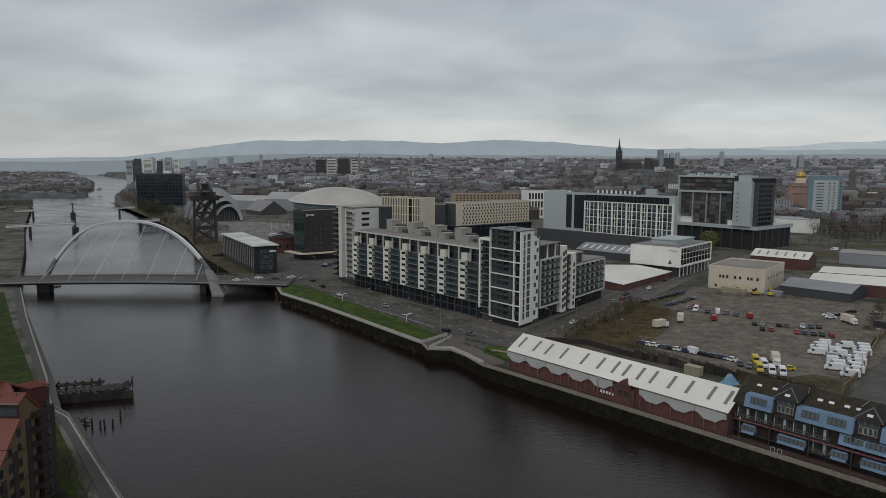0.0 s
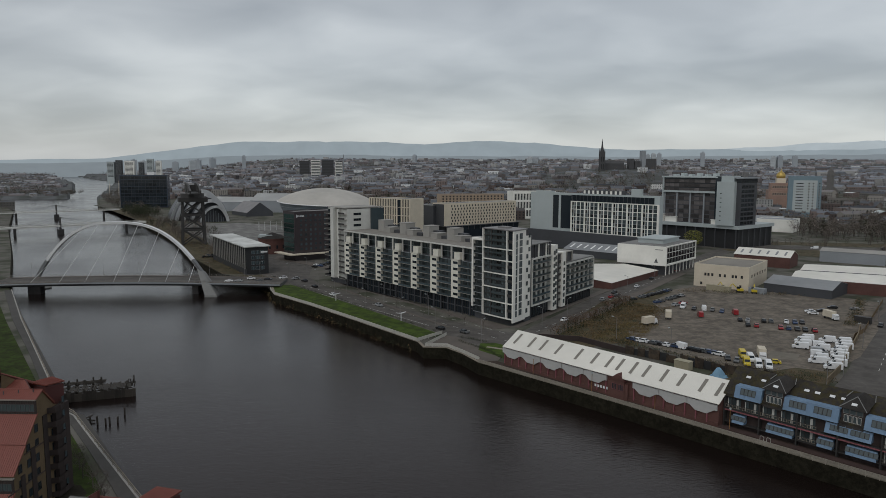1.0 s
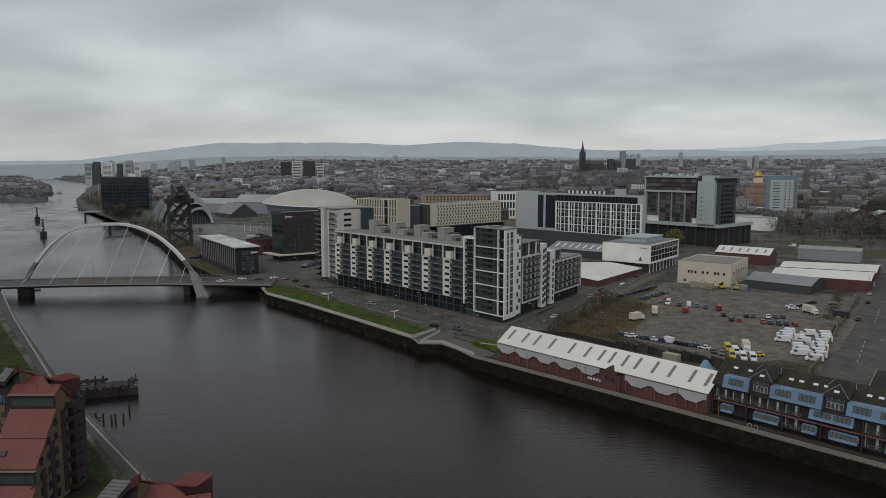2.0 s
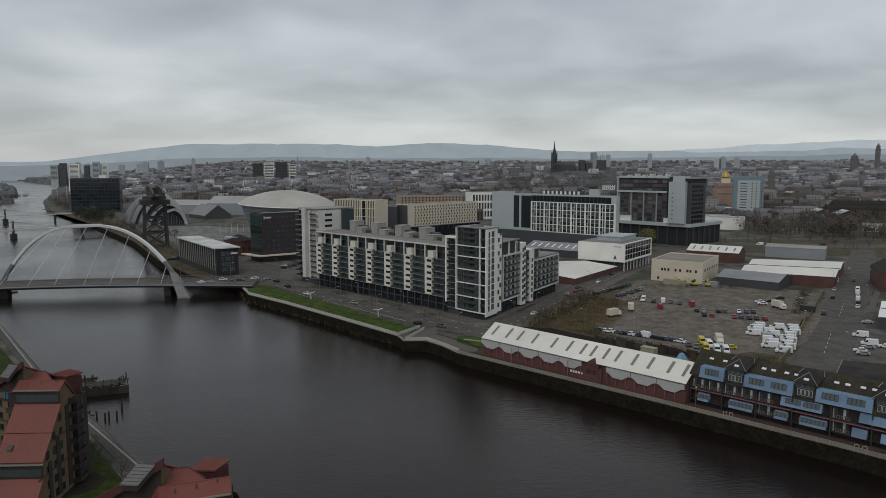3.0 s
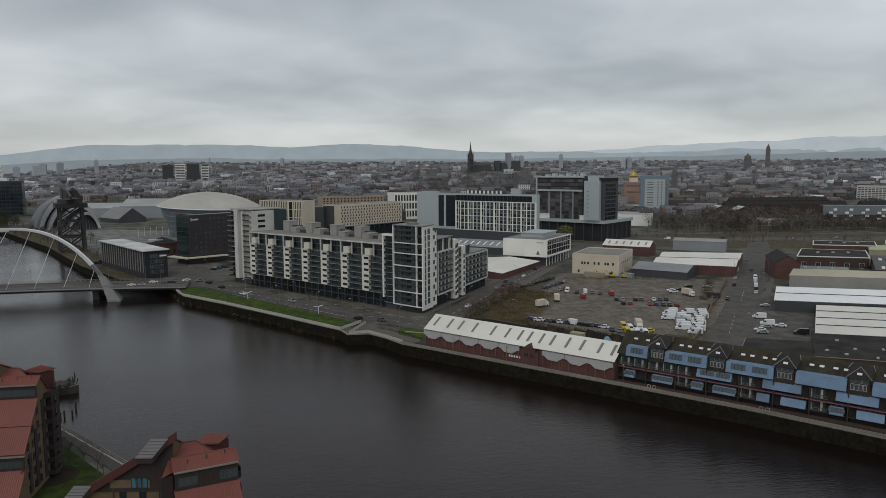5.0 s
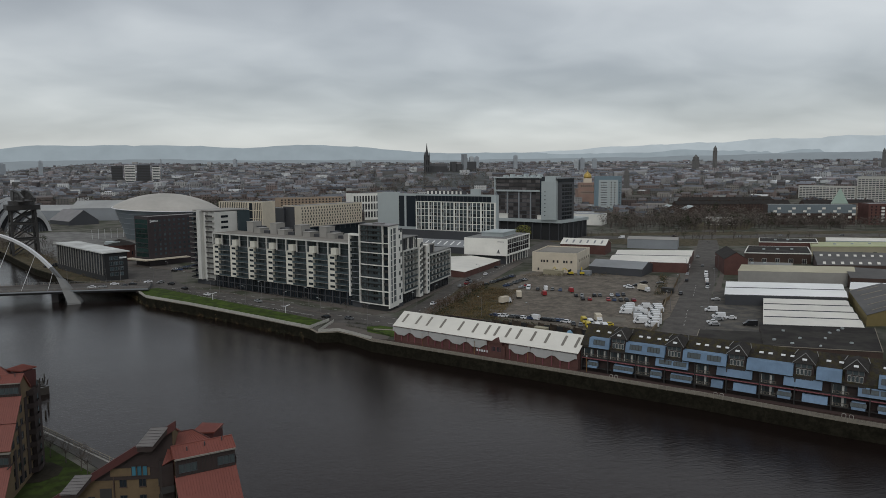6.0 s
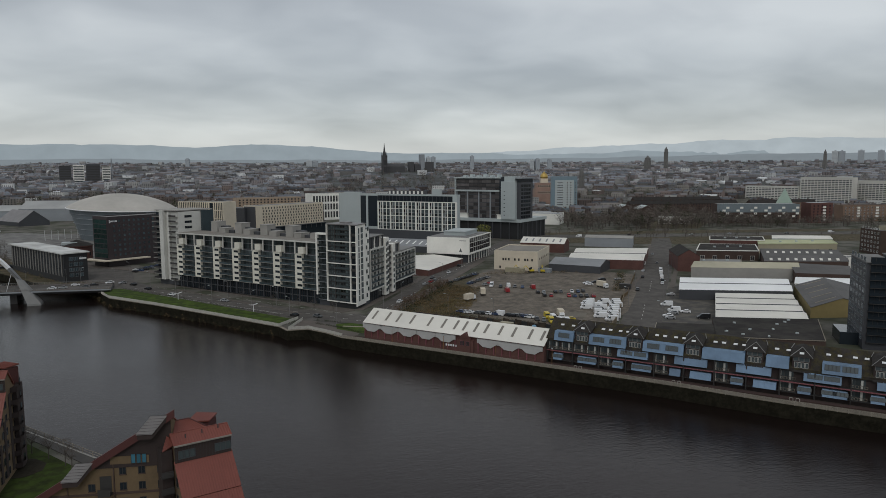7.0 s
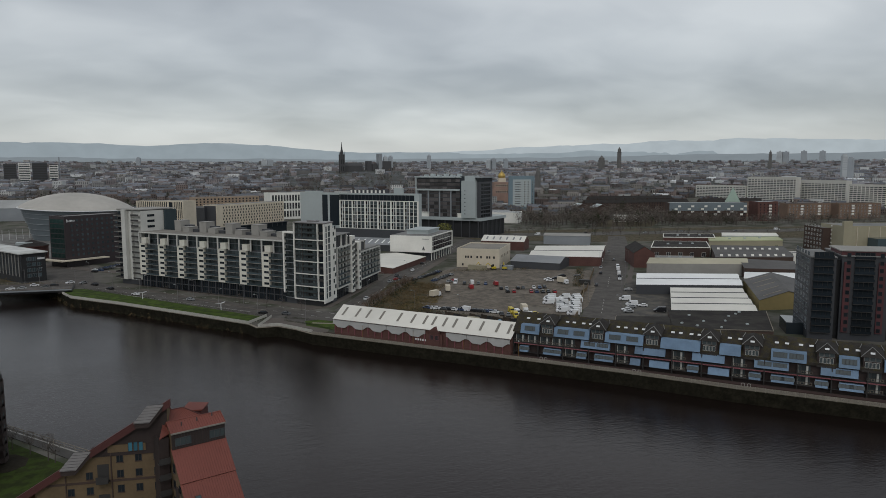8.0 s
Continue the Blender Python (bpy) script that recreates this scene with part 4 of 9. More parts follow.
    # pale hotel with a chequer of windows
    th = block("hotel", "cream hotel with rows of square windows and a dark end wall", "hotel", 25.6, 567.6, 37.2, 100, 19, 26.4, CREAM, FLATROOF, 0.5, z0=4.4, at=11.4, size=0.82)
    wb = window_mesh(1.45, 1.9, CREAM, GLASSD, 0, 0.14, 0.12)
    for k in range(7):
        facade_pieces(th, "f", wb, [x + (0.9 if k % 2 else 0) for x in steps(7, 98, 23)], [5.4 + 2.95 * k], 100, 19)
    m = M()
    m.box(-0.35, -0.02, 1.2, 18, 4.5, 26)
    m.box(2.0, 98, 2.5, 17, -14, 4.38)
    part("dark_end", m, DARKGREY, th)
    m = M()
    m.box(-1.5, 103, -4.5, 24, 3.9, 4.38)
    m.box(2, 100, -3.5, -3.2, -14, 3.9, 1)
    for i in range(13):
        m.box(4 + 8 * i, 4.5 + 8 * i, -3.9, -3.4, 0, 3.9)
    part("podium", m, [DARKGREY, GLASSD], th, "dark glazed podium")
    # grey block with a white grid
    th = block("apartment_building", "grey-clad block with a white gridded front", "apartment building", 96.1, 570.9, -49, 141, 6, 38, GREYCL, FLATROOF, 0.6, at=11.4, size=0.82)
    m = M()
    m.box(28, 35, -0.3, -0.02, 5, 36.5)
    m.box(37.5, 49, -0.3, -0.02, 5, 36.5)
    part("dark_glazing", m, GLASSD, th, "dark glazed stair slots")
    m = M()
    m.box(35, 37.4, -0.6, 0, 4, 37.8)
    m.box(50, 141.2, -1.4, 0, 2.0, 31.2, 1)
    part("front_frame", m, [GREYCL, WHITE], th)
    grid = M()
    gw, gh = 14.2, 7.0
    cols = [(0.0, 0.0), (0.5, 2.5), (2.9, 4.9), (5.9, 9.6), (10.2, 13.9)]
    grid.box(0, gw, -1.75, -1.42, 0, 0.5)
    for a, b in zip(cols[1:], cols[2:] + [(gw, gw)]):
        grid.box(a[1], b[0], -1.75, -1.42, 0.5, gh)
    for a, b in cols[1:]:
        grid.face([(a, -1.44, 0.5), (b, -1.44, 0.5), (b, -1.44, 3.4), (a, -1.44, 3.4)], 1)
        grid.face([(a, -1.44, 3.7), (b, -1.44, 3.7), (b, -1.44, gh), (a, -1.44, gh)], 1)
        grid.box(a, b, -1.6, -1.42, 3.4, 3.7, 2)
    grid = grid.mesh("window_bay", [WHITE, GLASSI, MIDGREY])
    for i in range(6):
        for k in range(4):
            put("window_bay", grid, th, 50.9 + i * 15.0, 0, 2.6 + k * gh)
    m = M()
    for i in range(7):
        m.box(50 + i * 15.0, 50.9 + i * 15.0 + (0.4 if i == 6 else 0), -1.95, -1.42, 2.0, 31.4)
    m.box(50, 141.2, -1.9, -1.42, 30.7, 31.4)
    part("pier", m, WHITE, th)
    m = M()
    m.box(49.5, 136, -0.6, -0.02, 31.4, 37.0, 0)
    for i in range(20):
        m.box(51 + i * 4.2, 51.3 + i * 4.2, -0.8, -0.6, 31.4, 37, 1)
    part("top_storey", m, [GLASSD, DARKGREY], th)
    m = M()
    m.box(5, 26, 2, 5, 38.2, 40.0)
    m.box(60, 105, 3, 5.5, 38.2, 42.0, 1)
    for i in range(9):
        m.box(61 + i * 4.8, 63 + i * 4.8, 2.7, 2.99, 38.6, 41.6, 2)
    m.box(112, 122, 2, 5, 38.2, 44, 0)
    part("plant_room", m, [GREYCL, DARKGREY, WHITE], th)
    # dark plinth wall
    m = M()
    m.box(-3, 145, -5, -1.95, -14, 2.5)
    m.box(-3, 145, -1.94, 20, -14, -0.02)
    part("plinth", m, DARKGREY, th)


hotels()


GLASSO = glass("bronze_glass", (0.10, 0.092, 0.092), 0.1, 0.6)


def office():
    th = at_place("office_building", 212, 586.4, 6.3, U, "tall dark glass office with pale grey lift tower on podium", "office building", size=0.9)
    m = M()
    m.box(-4, 77, -4, 60, 10.2, 13.2)
    part("podium", m, GREYCL, th, "grey concrete podium deck")
    # solid near-black box stands in for the shade under the deck
    m = M()
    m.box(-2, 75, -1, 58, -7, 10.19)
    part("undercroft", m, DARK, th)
    c = M()
    c.box(-0.4, 0.4, -0.4, 0.4, -7, 10.18)
    c = c.mesh("pillar", DARKGREY)
    for i in range(9):
        put("pillar", c, th, -3 + i * 9.6, -3.0, 0)
    for i in range(6):
        put("pillar", c, th, 76, 4 + i * 10.5, 0)
    m = M()
    m.box(0, 52, 0, 34, 13.2, 54)
    part("wall", m, DARKGREY, th)
    for a0 in (0.7, 13.5, 27, 40.5):
        m = M()
        m.box(a0, a0 + 1.3, -0.9, -0.02, 13.2, 40.4)
        part("pier", m, MIDGREY, th)
    m = M()
    m.box(-1.5, 54, -2.5, 36, 54.0, 55.2)
    m.box(-0.6, 0.6, -2.2, 0.1, 13.2, 54)
    m.box(0.6, 52, -2.2, -0.02, 40.5, 42.2)
    part("roof", m, GREYCL, th, "projecting grey roof")
    gm = window_mesh(4.9, 3.0, STEELD, GLASSO, 3, 0.1, 0.08, "glazing")
    for k in range(10):
        for i in range(10):
            put("glazing", gm, th, 3.2 + i * 5.1, -0.02 - (0.6 if k >= 7 else 0), 14 + k * 3.95)
    m = M()
    m.box(52, 60, -1.5, 30, 13.2, 55.5)
    part("stair_wall", m, GLASSD, th)
    m = M()
    m.box(56, 72, -6, 6, 13.2, 51)
    m.box(58.5, 70, -3.5, 8, 51, 56.0)
    part("lift_tower", m, GREYCL, th, "pale grey clad lift tower")
    sl = window_mesh(1.6, 0.7, GREYCL, DARK, 0, 0.05, 0.05)
    for k in range(7):
        put("window", sl, th, 60, -6.02, 17 + 3.9 * k)
    m = M()
    m.box(72, 76, -2, 26, 13.2, 50)
    m.box(70, 77.5, -3, 27, 53.8, 55.0, 1)
    m.box(72, 76, -2, 26, 50, 53.8, 2)
    part("side_range", m, [DARKGREY, MIDGREY, GLASSD], th)
    g2 = window_mesh(5.0, 2.6, STEELD, GLASSD, 2, 0.08, 0.06)
    for k in range(9):
        for i in range(4):
            put("window", g2, th, 76.02, 1.5 + i * 5.6, 14.2 + 3.9 * k, 90)
    for a, b, ww, hh in ((3, -2, 12, 4.5), (50, -3, 18, 4.0), (-7, -3, 9, 6.5)):
        m = M()
        m.box(a, a + ww, b, b + 5, 13.2, 13.2 + hh)
        m.box(a - 0.4, a + ww + 0.4, b - 0.5, b + 5.4, 13.2 + hh, 13.5 + hh)
        part("pavilion", m, WHITE, th, "white entrance pavilion")
    m = M()
    for i in range(6):
        m.box(4 + i * 8, 7 + i * 8, 8, 14, 55.2, 57.0 + (i % 2))
    part("roof_plant", m, GREYCL, th)


office()


def white_office():
    th = at_place("office_building", 124.5, 421, 1.8, -42, "small white office on stilts with a glazed side", "office building", size=0.92)
    m = M()
    m.box(0, 33, 0, 52, 4.2, 16.6)
    part("wall", m, WHITE, th, "white panelled wall")
    m = M()
    m.box(4, 31, 3, 50, -2.0, 4.19)
    part("undercroft", m, DARKGREY, th)
    gm = window_mesh(4.3, 3.0, STEELD, GLASSD, 2, 0.08, 0.06)
    for k in range(3):
        for i in range(10):
            put("window", gm, th, 33.02, 3.2 + i * 5.1, 5.6 + k * 3.6, 90)
    m = M()
    m.box(33.0, 33.7, 0, 0.8, 4.2, 16.8)
    m.box(33.0, 33.7, 0.8, 52, 16.1, 16.8)
    m.box(33.0, 33.7, 0.8, 52, 4.2, 5.0)
    m.box(33.0, 33.7, 51.2, 52, 5.0, 16.1)
    part("side_frame", m, WHITE, th)
    m = M()
    m.box(1, 32, 1, 51, 16.62, 16.9)
    part("roof", m, FLATROOF, th)
    m = M()
    m.box(9, 26, 12, 40, 16.92, 19.6)
    m.box(8.4, 26.6, 11.4, 40.6, 19.62, 20.2)
    part("plant_screen", m, GREYCL, th)
    c = M()
    c.box(-0.25, 0.25, -0.25, 0.25, -2.0, 4.19)
    c = c.mesh("stilt", WHITE)
    for i in range(9):
        put("stilt", c, th, 32.6, 2 + i * 6, 0)
    m = M()
    m.hexa([(25.6, -0.06), (28.2, -0.06), (28.2, -0.02), (25.6, -0.02)], 6.0, 6.5)
    m.face([(25.9, -0.05, 6.6), (27.9, -0.05, 6.6), (26.9, -0.05, 9.0)])
    m.box(26, 31, -0.06, -0.02, 14.2, 14.6)
    part("emblem", m, DARKGREY, th, "dark emblem and sign, drawn as plain shapes")


white_office()


def shed(name, label, x, y, deg, w, d, eave, ridge, wall, roof, along="x", lights=0, light_mat=None, category="warehouse", over=0.3):
    th = at_place(name, x, y, 0, deg, label, category)
    m = M()
    m.box(0, w, 0, d, 0, eave)
    m.gable(0, w, 0, d, eave, ridge - 0.12, 0, 0, along)
    part("wall", m, wall, th)
    m = M()
    t = 0.14
    if along == "x":
        for s in (0, 1):
            ye, ym = (-over, d / 2) if not s else (d + over, d / 2)
            ez = eave - over * (ridge - eave) / (d / 2)
            q = [(-over, ye, ez), (w + over, ye, ez), (w + over, ym, ridge), (-over, ym, ridge)]
            if s:
                q = q[::-1]
            m.face(q), m.face([(a, b, c - t) for a, b, c in q[::-1]])
            for i in range(4):
                a, b = q[i], q[(i + 1) % 4]
                m.face([(a[0], a[1], a[2] - t), (b[0], b[1], b[2] - t), b, a])
    else:
        for s in (0, 1):
            xe, xm = (-over, w / 2) if not s else (w + over, w / 2)
            ez = eave - over * (ridge - eave) / (w / 2)
            q = [(xm, -over, ridge), (xm, d + over, ridge), (xe, d + over, ez), (xe, -over, ez)]
            if s:
                q = q[::-1]
            m.face(q), m.face([(a, b, c - t) for a, b, c in q[::-1]])
            for i in range(4):
                a, b = q[i], q[(i + 1) % 4]
                m.face([(a[0], a[1], a[2] - t), (b[0], b[1], b[2] - t), b, a])
    part("roof", m, roof, th)
    if lights:
        sl = math.atan2(ridge - eave, d / 2)
        lm = M()
        lm.box(-0.6, 0.6, 0, (d / 2) * 0.52, 0, 0.07)
        lm = lm.mesh("rooflight", light_mat or GROOF)
        for a in steps(1, w - 1, lights):
            ob = put("rooflight", lm, th, a, d * 0.12, eave + d * 0.12 * math.tan(sl) + 0.02)
            ob.rotation_euler = (sl, 0, 0)
    return th


FELT = mat("old_black_felt", (0.036, 0.033, 0.032), 0.95, 0.25, 2.5, stain=0.4, col2=(0.05, 0.047, 0.043), spec=0.1)


def ridged(name, label, q, n, eave, ridge, wall, roof, across=True, category="warehouse"):
    """A shed on a four-sided plan (front-left, front-right, back-right, back-left) under n parallel gables."""
    x0, y0 = q[0]
    th = at_place(name, x0, y0, 0, 0, label, category)
    P = [Vector((a - x0, b - y0, 0)) for a, b in q]
    if not across:
        P = [P[1], P[2], P[3], P[0]]
    m = M()
    m.hexa([(p.x, p.y) for p in P], 0, eave)
    lift = lambda p, z: (p.x, p.y, z)
    for i in range(n):
        a, c, e = i / n, (i + 0.5) / n, (i + 1) / n
        L = [P[0].lerp(P[3], t) for t in (a, c, e)]
        R = [P[1].lerp(P[2], t) for t in (a, c, e)]
        m.face([lift(L[0], eave), lift(L[1], ridge - 0.15), lift(L[2], eave)])
        m.face([lift(R[2], eave), lift(R[1], ridge - 0.15), lift(R[0], eave)])
        for (s, t, zs, zt) in ((0, 1, eave, ridge), (1, 2, ridge, eave)):
            d = (R[0] - L[0]).normalized() * 0.3
            f = [lift(L[s] - d, zs + 0.03), lift(R[s] + d, zs + 0.03), lift(R[t] + d, zt + 0.03), lift(L[t] - d, zt + 0.03)]
            g = [(x, y, z - 0.14) for x, y, z in f]
            r = M()
            r.face(f), r.face(g[::-1])
            for k in range(4):
                r.face([g[k], g[(k + 1) % 4], f[(k + 1) % 4], f[k]])
            part("roof", r, roof, th)
    part("wall", m, wall, th)
    # dark rods along the valleys stand in for the ridges' weak shading
    m = M()
    for i in range(1, n):
        a, b = P[0].lerp(P[3], i / n), P[1].lerp(P[2], i / n)
        m.rod(lift(a, eave + 0.1), lift(b, eave + 0.1), 0.34, 4)
    if n > 1:
        part("valley_gutter", m, DARKGREY, th)
    return th


CREAMROOF = mat("yellowed_sheet_roof", (0.42, 0.39, 0.29), 0.75, 0.1, 3.0, stain=0.25, stripes=0.6, axis=0)


def flat_works(label, q, h, wall, roof, coping, doors):
    """A low flat-roofed works on a four-sided plan, with a coping and dark doors along its front."""
    x0, y0 = q[0]
    th = at_place("workshop", x0, y0, 0, 0, label, "workshop")
    P = [(a - x0, b - y0) for a, b in q]
    m = M()
    m.hexa(P, 0, h)
    part("wall", m, wall, th)
    cx, cy = sum(p[0] for p in P) / 4, sum(p[1] for p in P) / 4
    m = M()
    m.hexa([(a + (cx - a) * 0.02, b + (cy - b) * 0.02) for a, b in P], h + 0.005, h + 0.25)
    part("roof", m, roof, th)
    m = M()
    for i in range(4):
        a, b = P[i], P[(i + 1) % 4]
        m.rod((*a, h + 0.1), (*b, h + 0.1), 0.4, 4)
    part("coping", m, coping, th)
    ang = math.degrees(math.atan2(P[1][1], P[1][0]))
    L = math.hypot(*P[1])
    dm = window_mesh(2.6, min(3.0, h * 0.5), coping, DARK, 1, 0.1, 0.1, "door")
    for i in range(doors):
        u = (i + 0.5) / doors
        put("door", dm, th, P[1][0] * u, P[1][1] * u, 0.1, ang)
    vm = M()
    vm.box(-0.8, 0.8, -0.6, 0.6, 0, 0.9)
    vm = vm.mesh("roof_vent", GREYCL)
    for i in range(3):
        put("roof_vent", vm, th, cx + (i - 1) * L * 0.22, cy - (i - 1) * 3, h + 0.25, ang)
    return th


def workshops():
    shed("warehouse", "wide low warehouse with a white sheet roof and brick walls", 72, 383, -42, 41, 60, 3.6, 5.4, BRICK, CROOF, "y")
    shed("warehouse", "dark grey shed with pale rooflights", 108, 498, -44, 52, 26, 5.0, 9.0, DARKGREY, GROOF, "x", 9, WROOF)
    th = block("workshop", "cream rendered flat-roofed workshop with small dark windows", "workshop", 151, 368, -40, 28, 38, 11.4, CREAM, BROWNROOF, 0.8)
    w = window_mesh(1.1, 1.5, CREAM, DARK, 0, 0.05, 0.06)
    facade_pieces(th, "f", w, (6, 7.6, 9.6, 13.5, 16, 20, 21.6, 24.5), [6.0], 28, 38)
    facade_pieces(th, "f", w, (4, 24), [1.0], 28, 38)
    w2 = window_mesh(2.2, 1.6, CREAM, GLASSD, 1, 0.05, 0.06)
    facade_pieces(th, "r", w2, steps(3, 36, 6), [6.2], 28, 38)
    shed("warehouse", "red-brick shed with a pale pitched roof", 211.2, 450.3, -42, 34, 20, 7.0, 10.6, BRICK, CROOF, "x", 6, GROOF)
    ridged("warehouse", "wide red-brick shed with a cream sheet roof", [(198, 356), (236, 330), (282, 386), (236, 406)], 2, 6.0, 7.6, BRICK, CROOF)
    shed("warehouse", "grey warehouse with a flat-pitched roof", 276, 462, -38, 38, 24, 7.4, 8.6, MIDGREY, CONC, "x")
    shed("warehouse", "low dark grey metal storage shed", 180, 349, -48, 32, 26, 4.6, 7.4, DARKGREY, GROOF, "x")
    # along the works street
    shed("workshop", "tall red-brick gabled workshop", 252, 317, -30, 13, 36, 9.6, 13.6, BRICK, SLATE, "y")
    flat_works("low brick workshop with a white coping and dark roof", [(301, 358), (337, 338), (366, 371), (332, 391)], 6.6, BRICKB, FELT, WHITE, 5)
    flat_works("brick workshop with a pale coping behind the street", [(352, 403), (387, 383), (408, 406), (373, 427)], 7.8, BRICK, FELT, WHITE, 4)
    flat_works("low brick garage row with a grey felt roof", [(266, 322), (292, 306), (304, 320), (278, 337)], 4.2, BRICKB, FLATROOF, COPING, 4)
    ridged("warehouse", "long grey shed with a cream roof", [(237, 287), (288, 259), (305, 277), (256, 304)], 1, 7.2, 9.2, CONC, CREAMROOF)
    ridged("warehouse", "large white sheet-roofed warehouse", [(190, 239), (236, 215), (264, 245), (216, 270)], 2, 5.0, 6.1, DARKGREY, WROOF)
    ridged("warehouse", "white warehouse roofed in low parallel ridges", [(165, 186), (195.5, 169.5), (234, 214), (204, 230)], 4, 3.9, 4.8, MIDGREY, CROOF)
    th = at_place("workshop", 0, 0, 0, 0, "wide flat-roofed works building with dark felt roof", "workshop")
    m = M()
    m.hexa([(141, 159), (171, 140), (198.6, 167.6), (163, 186)], 0, 3.7)
    m.hexa([(124, 172), (141.2, 159.2), (157, 176), (137, 187)], 0, 3.4)
    part("wall", m, BRICKB, th)
    m = M()
    m.hexa([(141, 159), (171, 140), (198.6, 167.6), (163, 186)], 3.72, 3.95)
    m.hexa([(124, 172), (141, 159.3), (157, 176), (137, 187)], 3.42, 3.65)
    part("roof", m, FELT, th, "dark patched felt roof")
    vm = M()
    vm.box(-0.5, 0.5, -0.35, 0.35, 0, 0.5)
    vm = vm.mesh("roof_vent", GREYCL)
    for i, (a, b) in enumerate(((152, 158), (160, 163), (158, 152), (168, 160), (176, 166), (171, 152), (182, 168), (163, 174), (186, 170), (150, 164))):
        put("roof_vent", vm, th, a, b, 3.95, 20 * i)
    m = M()
    for a, b, z in (((171, 140), (198.6, 167.6), 4.0), ((141, 159), (171, 140), 4.0), ((124, 172), (137, 187), 3.7)):
        m.rod((*a, z), (*b, z), 0.16, 4)
    part("roof_kerb", m, COPING, th)
    th = ridged("workshop", "yellow-walled shed with ribbed grey roof", [(213, 184), (240, 176), (280, 219), (253, 230)], 1, 4.6, 8.4, YELLOWCL, DARKROOF, False)
    off = Vector((213, 184, 0))
    for i in range(5):
        p0, p1 = Vector((213, 184, 4.66)).lerp(Vector((253, 230, 4.66)), (i + 0.5) / 5) - off, Vector((226.5, 180, 8.46)).lerp(Vector((266.5, 224.5, 8.46)), (i + 0.5) / 5) - off
        d = Vector((0.66, 0.75, 0)) * 0.5
        m = M()
        a, b = p0.lerp(p1, 0.2), p0.lerp(p1, 0.85)
        u = Vector((0, 0, 0.12))
        m.sweep([[a - d, a + d, a + d + u, a - d + u], [b - d, b + d, b + d + u, b - d + u]])
        part("rooflight", m, COPING, th)
    flat_works("tan depot under a low lime-green roof", [(369, 371), (424, 350), (444, 372), (391, 394)], 7.0, TAN, YGREEN, YGREEN, 6)
    ridged("warehouse", "pale grey roofed depot", [(412, 400), (452, 378), (466, 396), (428, 416)], 1, 7.0, 8.6, GREYCL, CROOF)
    q = [(300, 296), (346, 276), (388, 320), (346, 346)]
    th = ridged("warehouse", "dark ridged works with pale rooflight bands", q, 5, 6.4, 7.9, BRICKB, DARKROOF)
    P = [Vector((a - 300, b - 296, 0)) for a, b in q]
    for i in range(5):
        for k in range(9 if i in (0, 3) else 0):
            u = 0.08 + 0.1 * k
            a, b = P[0].lerp(P[3], (i + 0.12) / 5).lerp(P[1].lerp(P[2], (i + 0.12) / 5), u), P[0].lerp(P[3], (i + 0.42) / 5).lerp(P[1].lerp(P[2], (i + 0.42) / 5), u)
            d = (P[1] - P[0]).normalized() * 0.9
            a, b = a + Vector((0, 0, 6.4 + 0.24 * 1.5 + 0.12)), b + Vector((0, 0, 6.4 + 0.84 * 1.5 + 0.12))
            m = M()
            m.sweep([[a - d, a + d, a + d + Vector((0, 0, 0.1)), a - d + Vector((0, 0, 0.1))], [b - d, b + d, b + d + Vector((0, 0, 0.1)), b - d + Vector((0, 0, 0.1))]])
            part("rooflight", m, CROOF, th)
    ridged("warehouse", "dark ridged works beside the white store", [(280, 254), (302, 238), (324, 258), (304, 286)], 2, 6.0, 8.0, BRICKB, DARKROOF)
    ridged("warehouse", "low white-roofed store behind the works", [(258, 234), (280, 219), (298, 236), (276, 250)], 1, 4.6, 5.6, WHITE, WROOF)
    th = block("workshop", "small white site office", "workshop", 360, 288, -30, 17, 12, 6.5, WHITE, FLATROOF, 0.4)
    facade_pieces(th, "f", window_mesh(2.0, 1.2, WHITE, GLASSD, 1, 0.05, 0.05), steps(1, 16, 4), [3.8], 17, 12)


workshops()


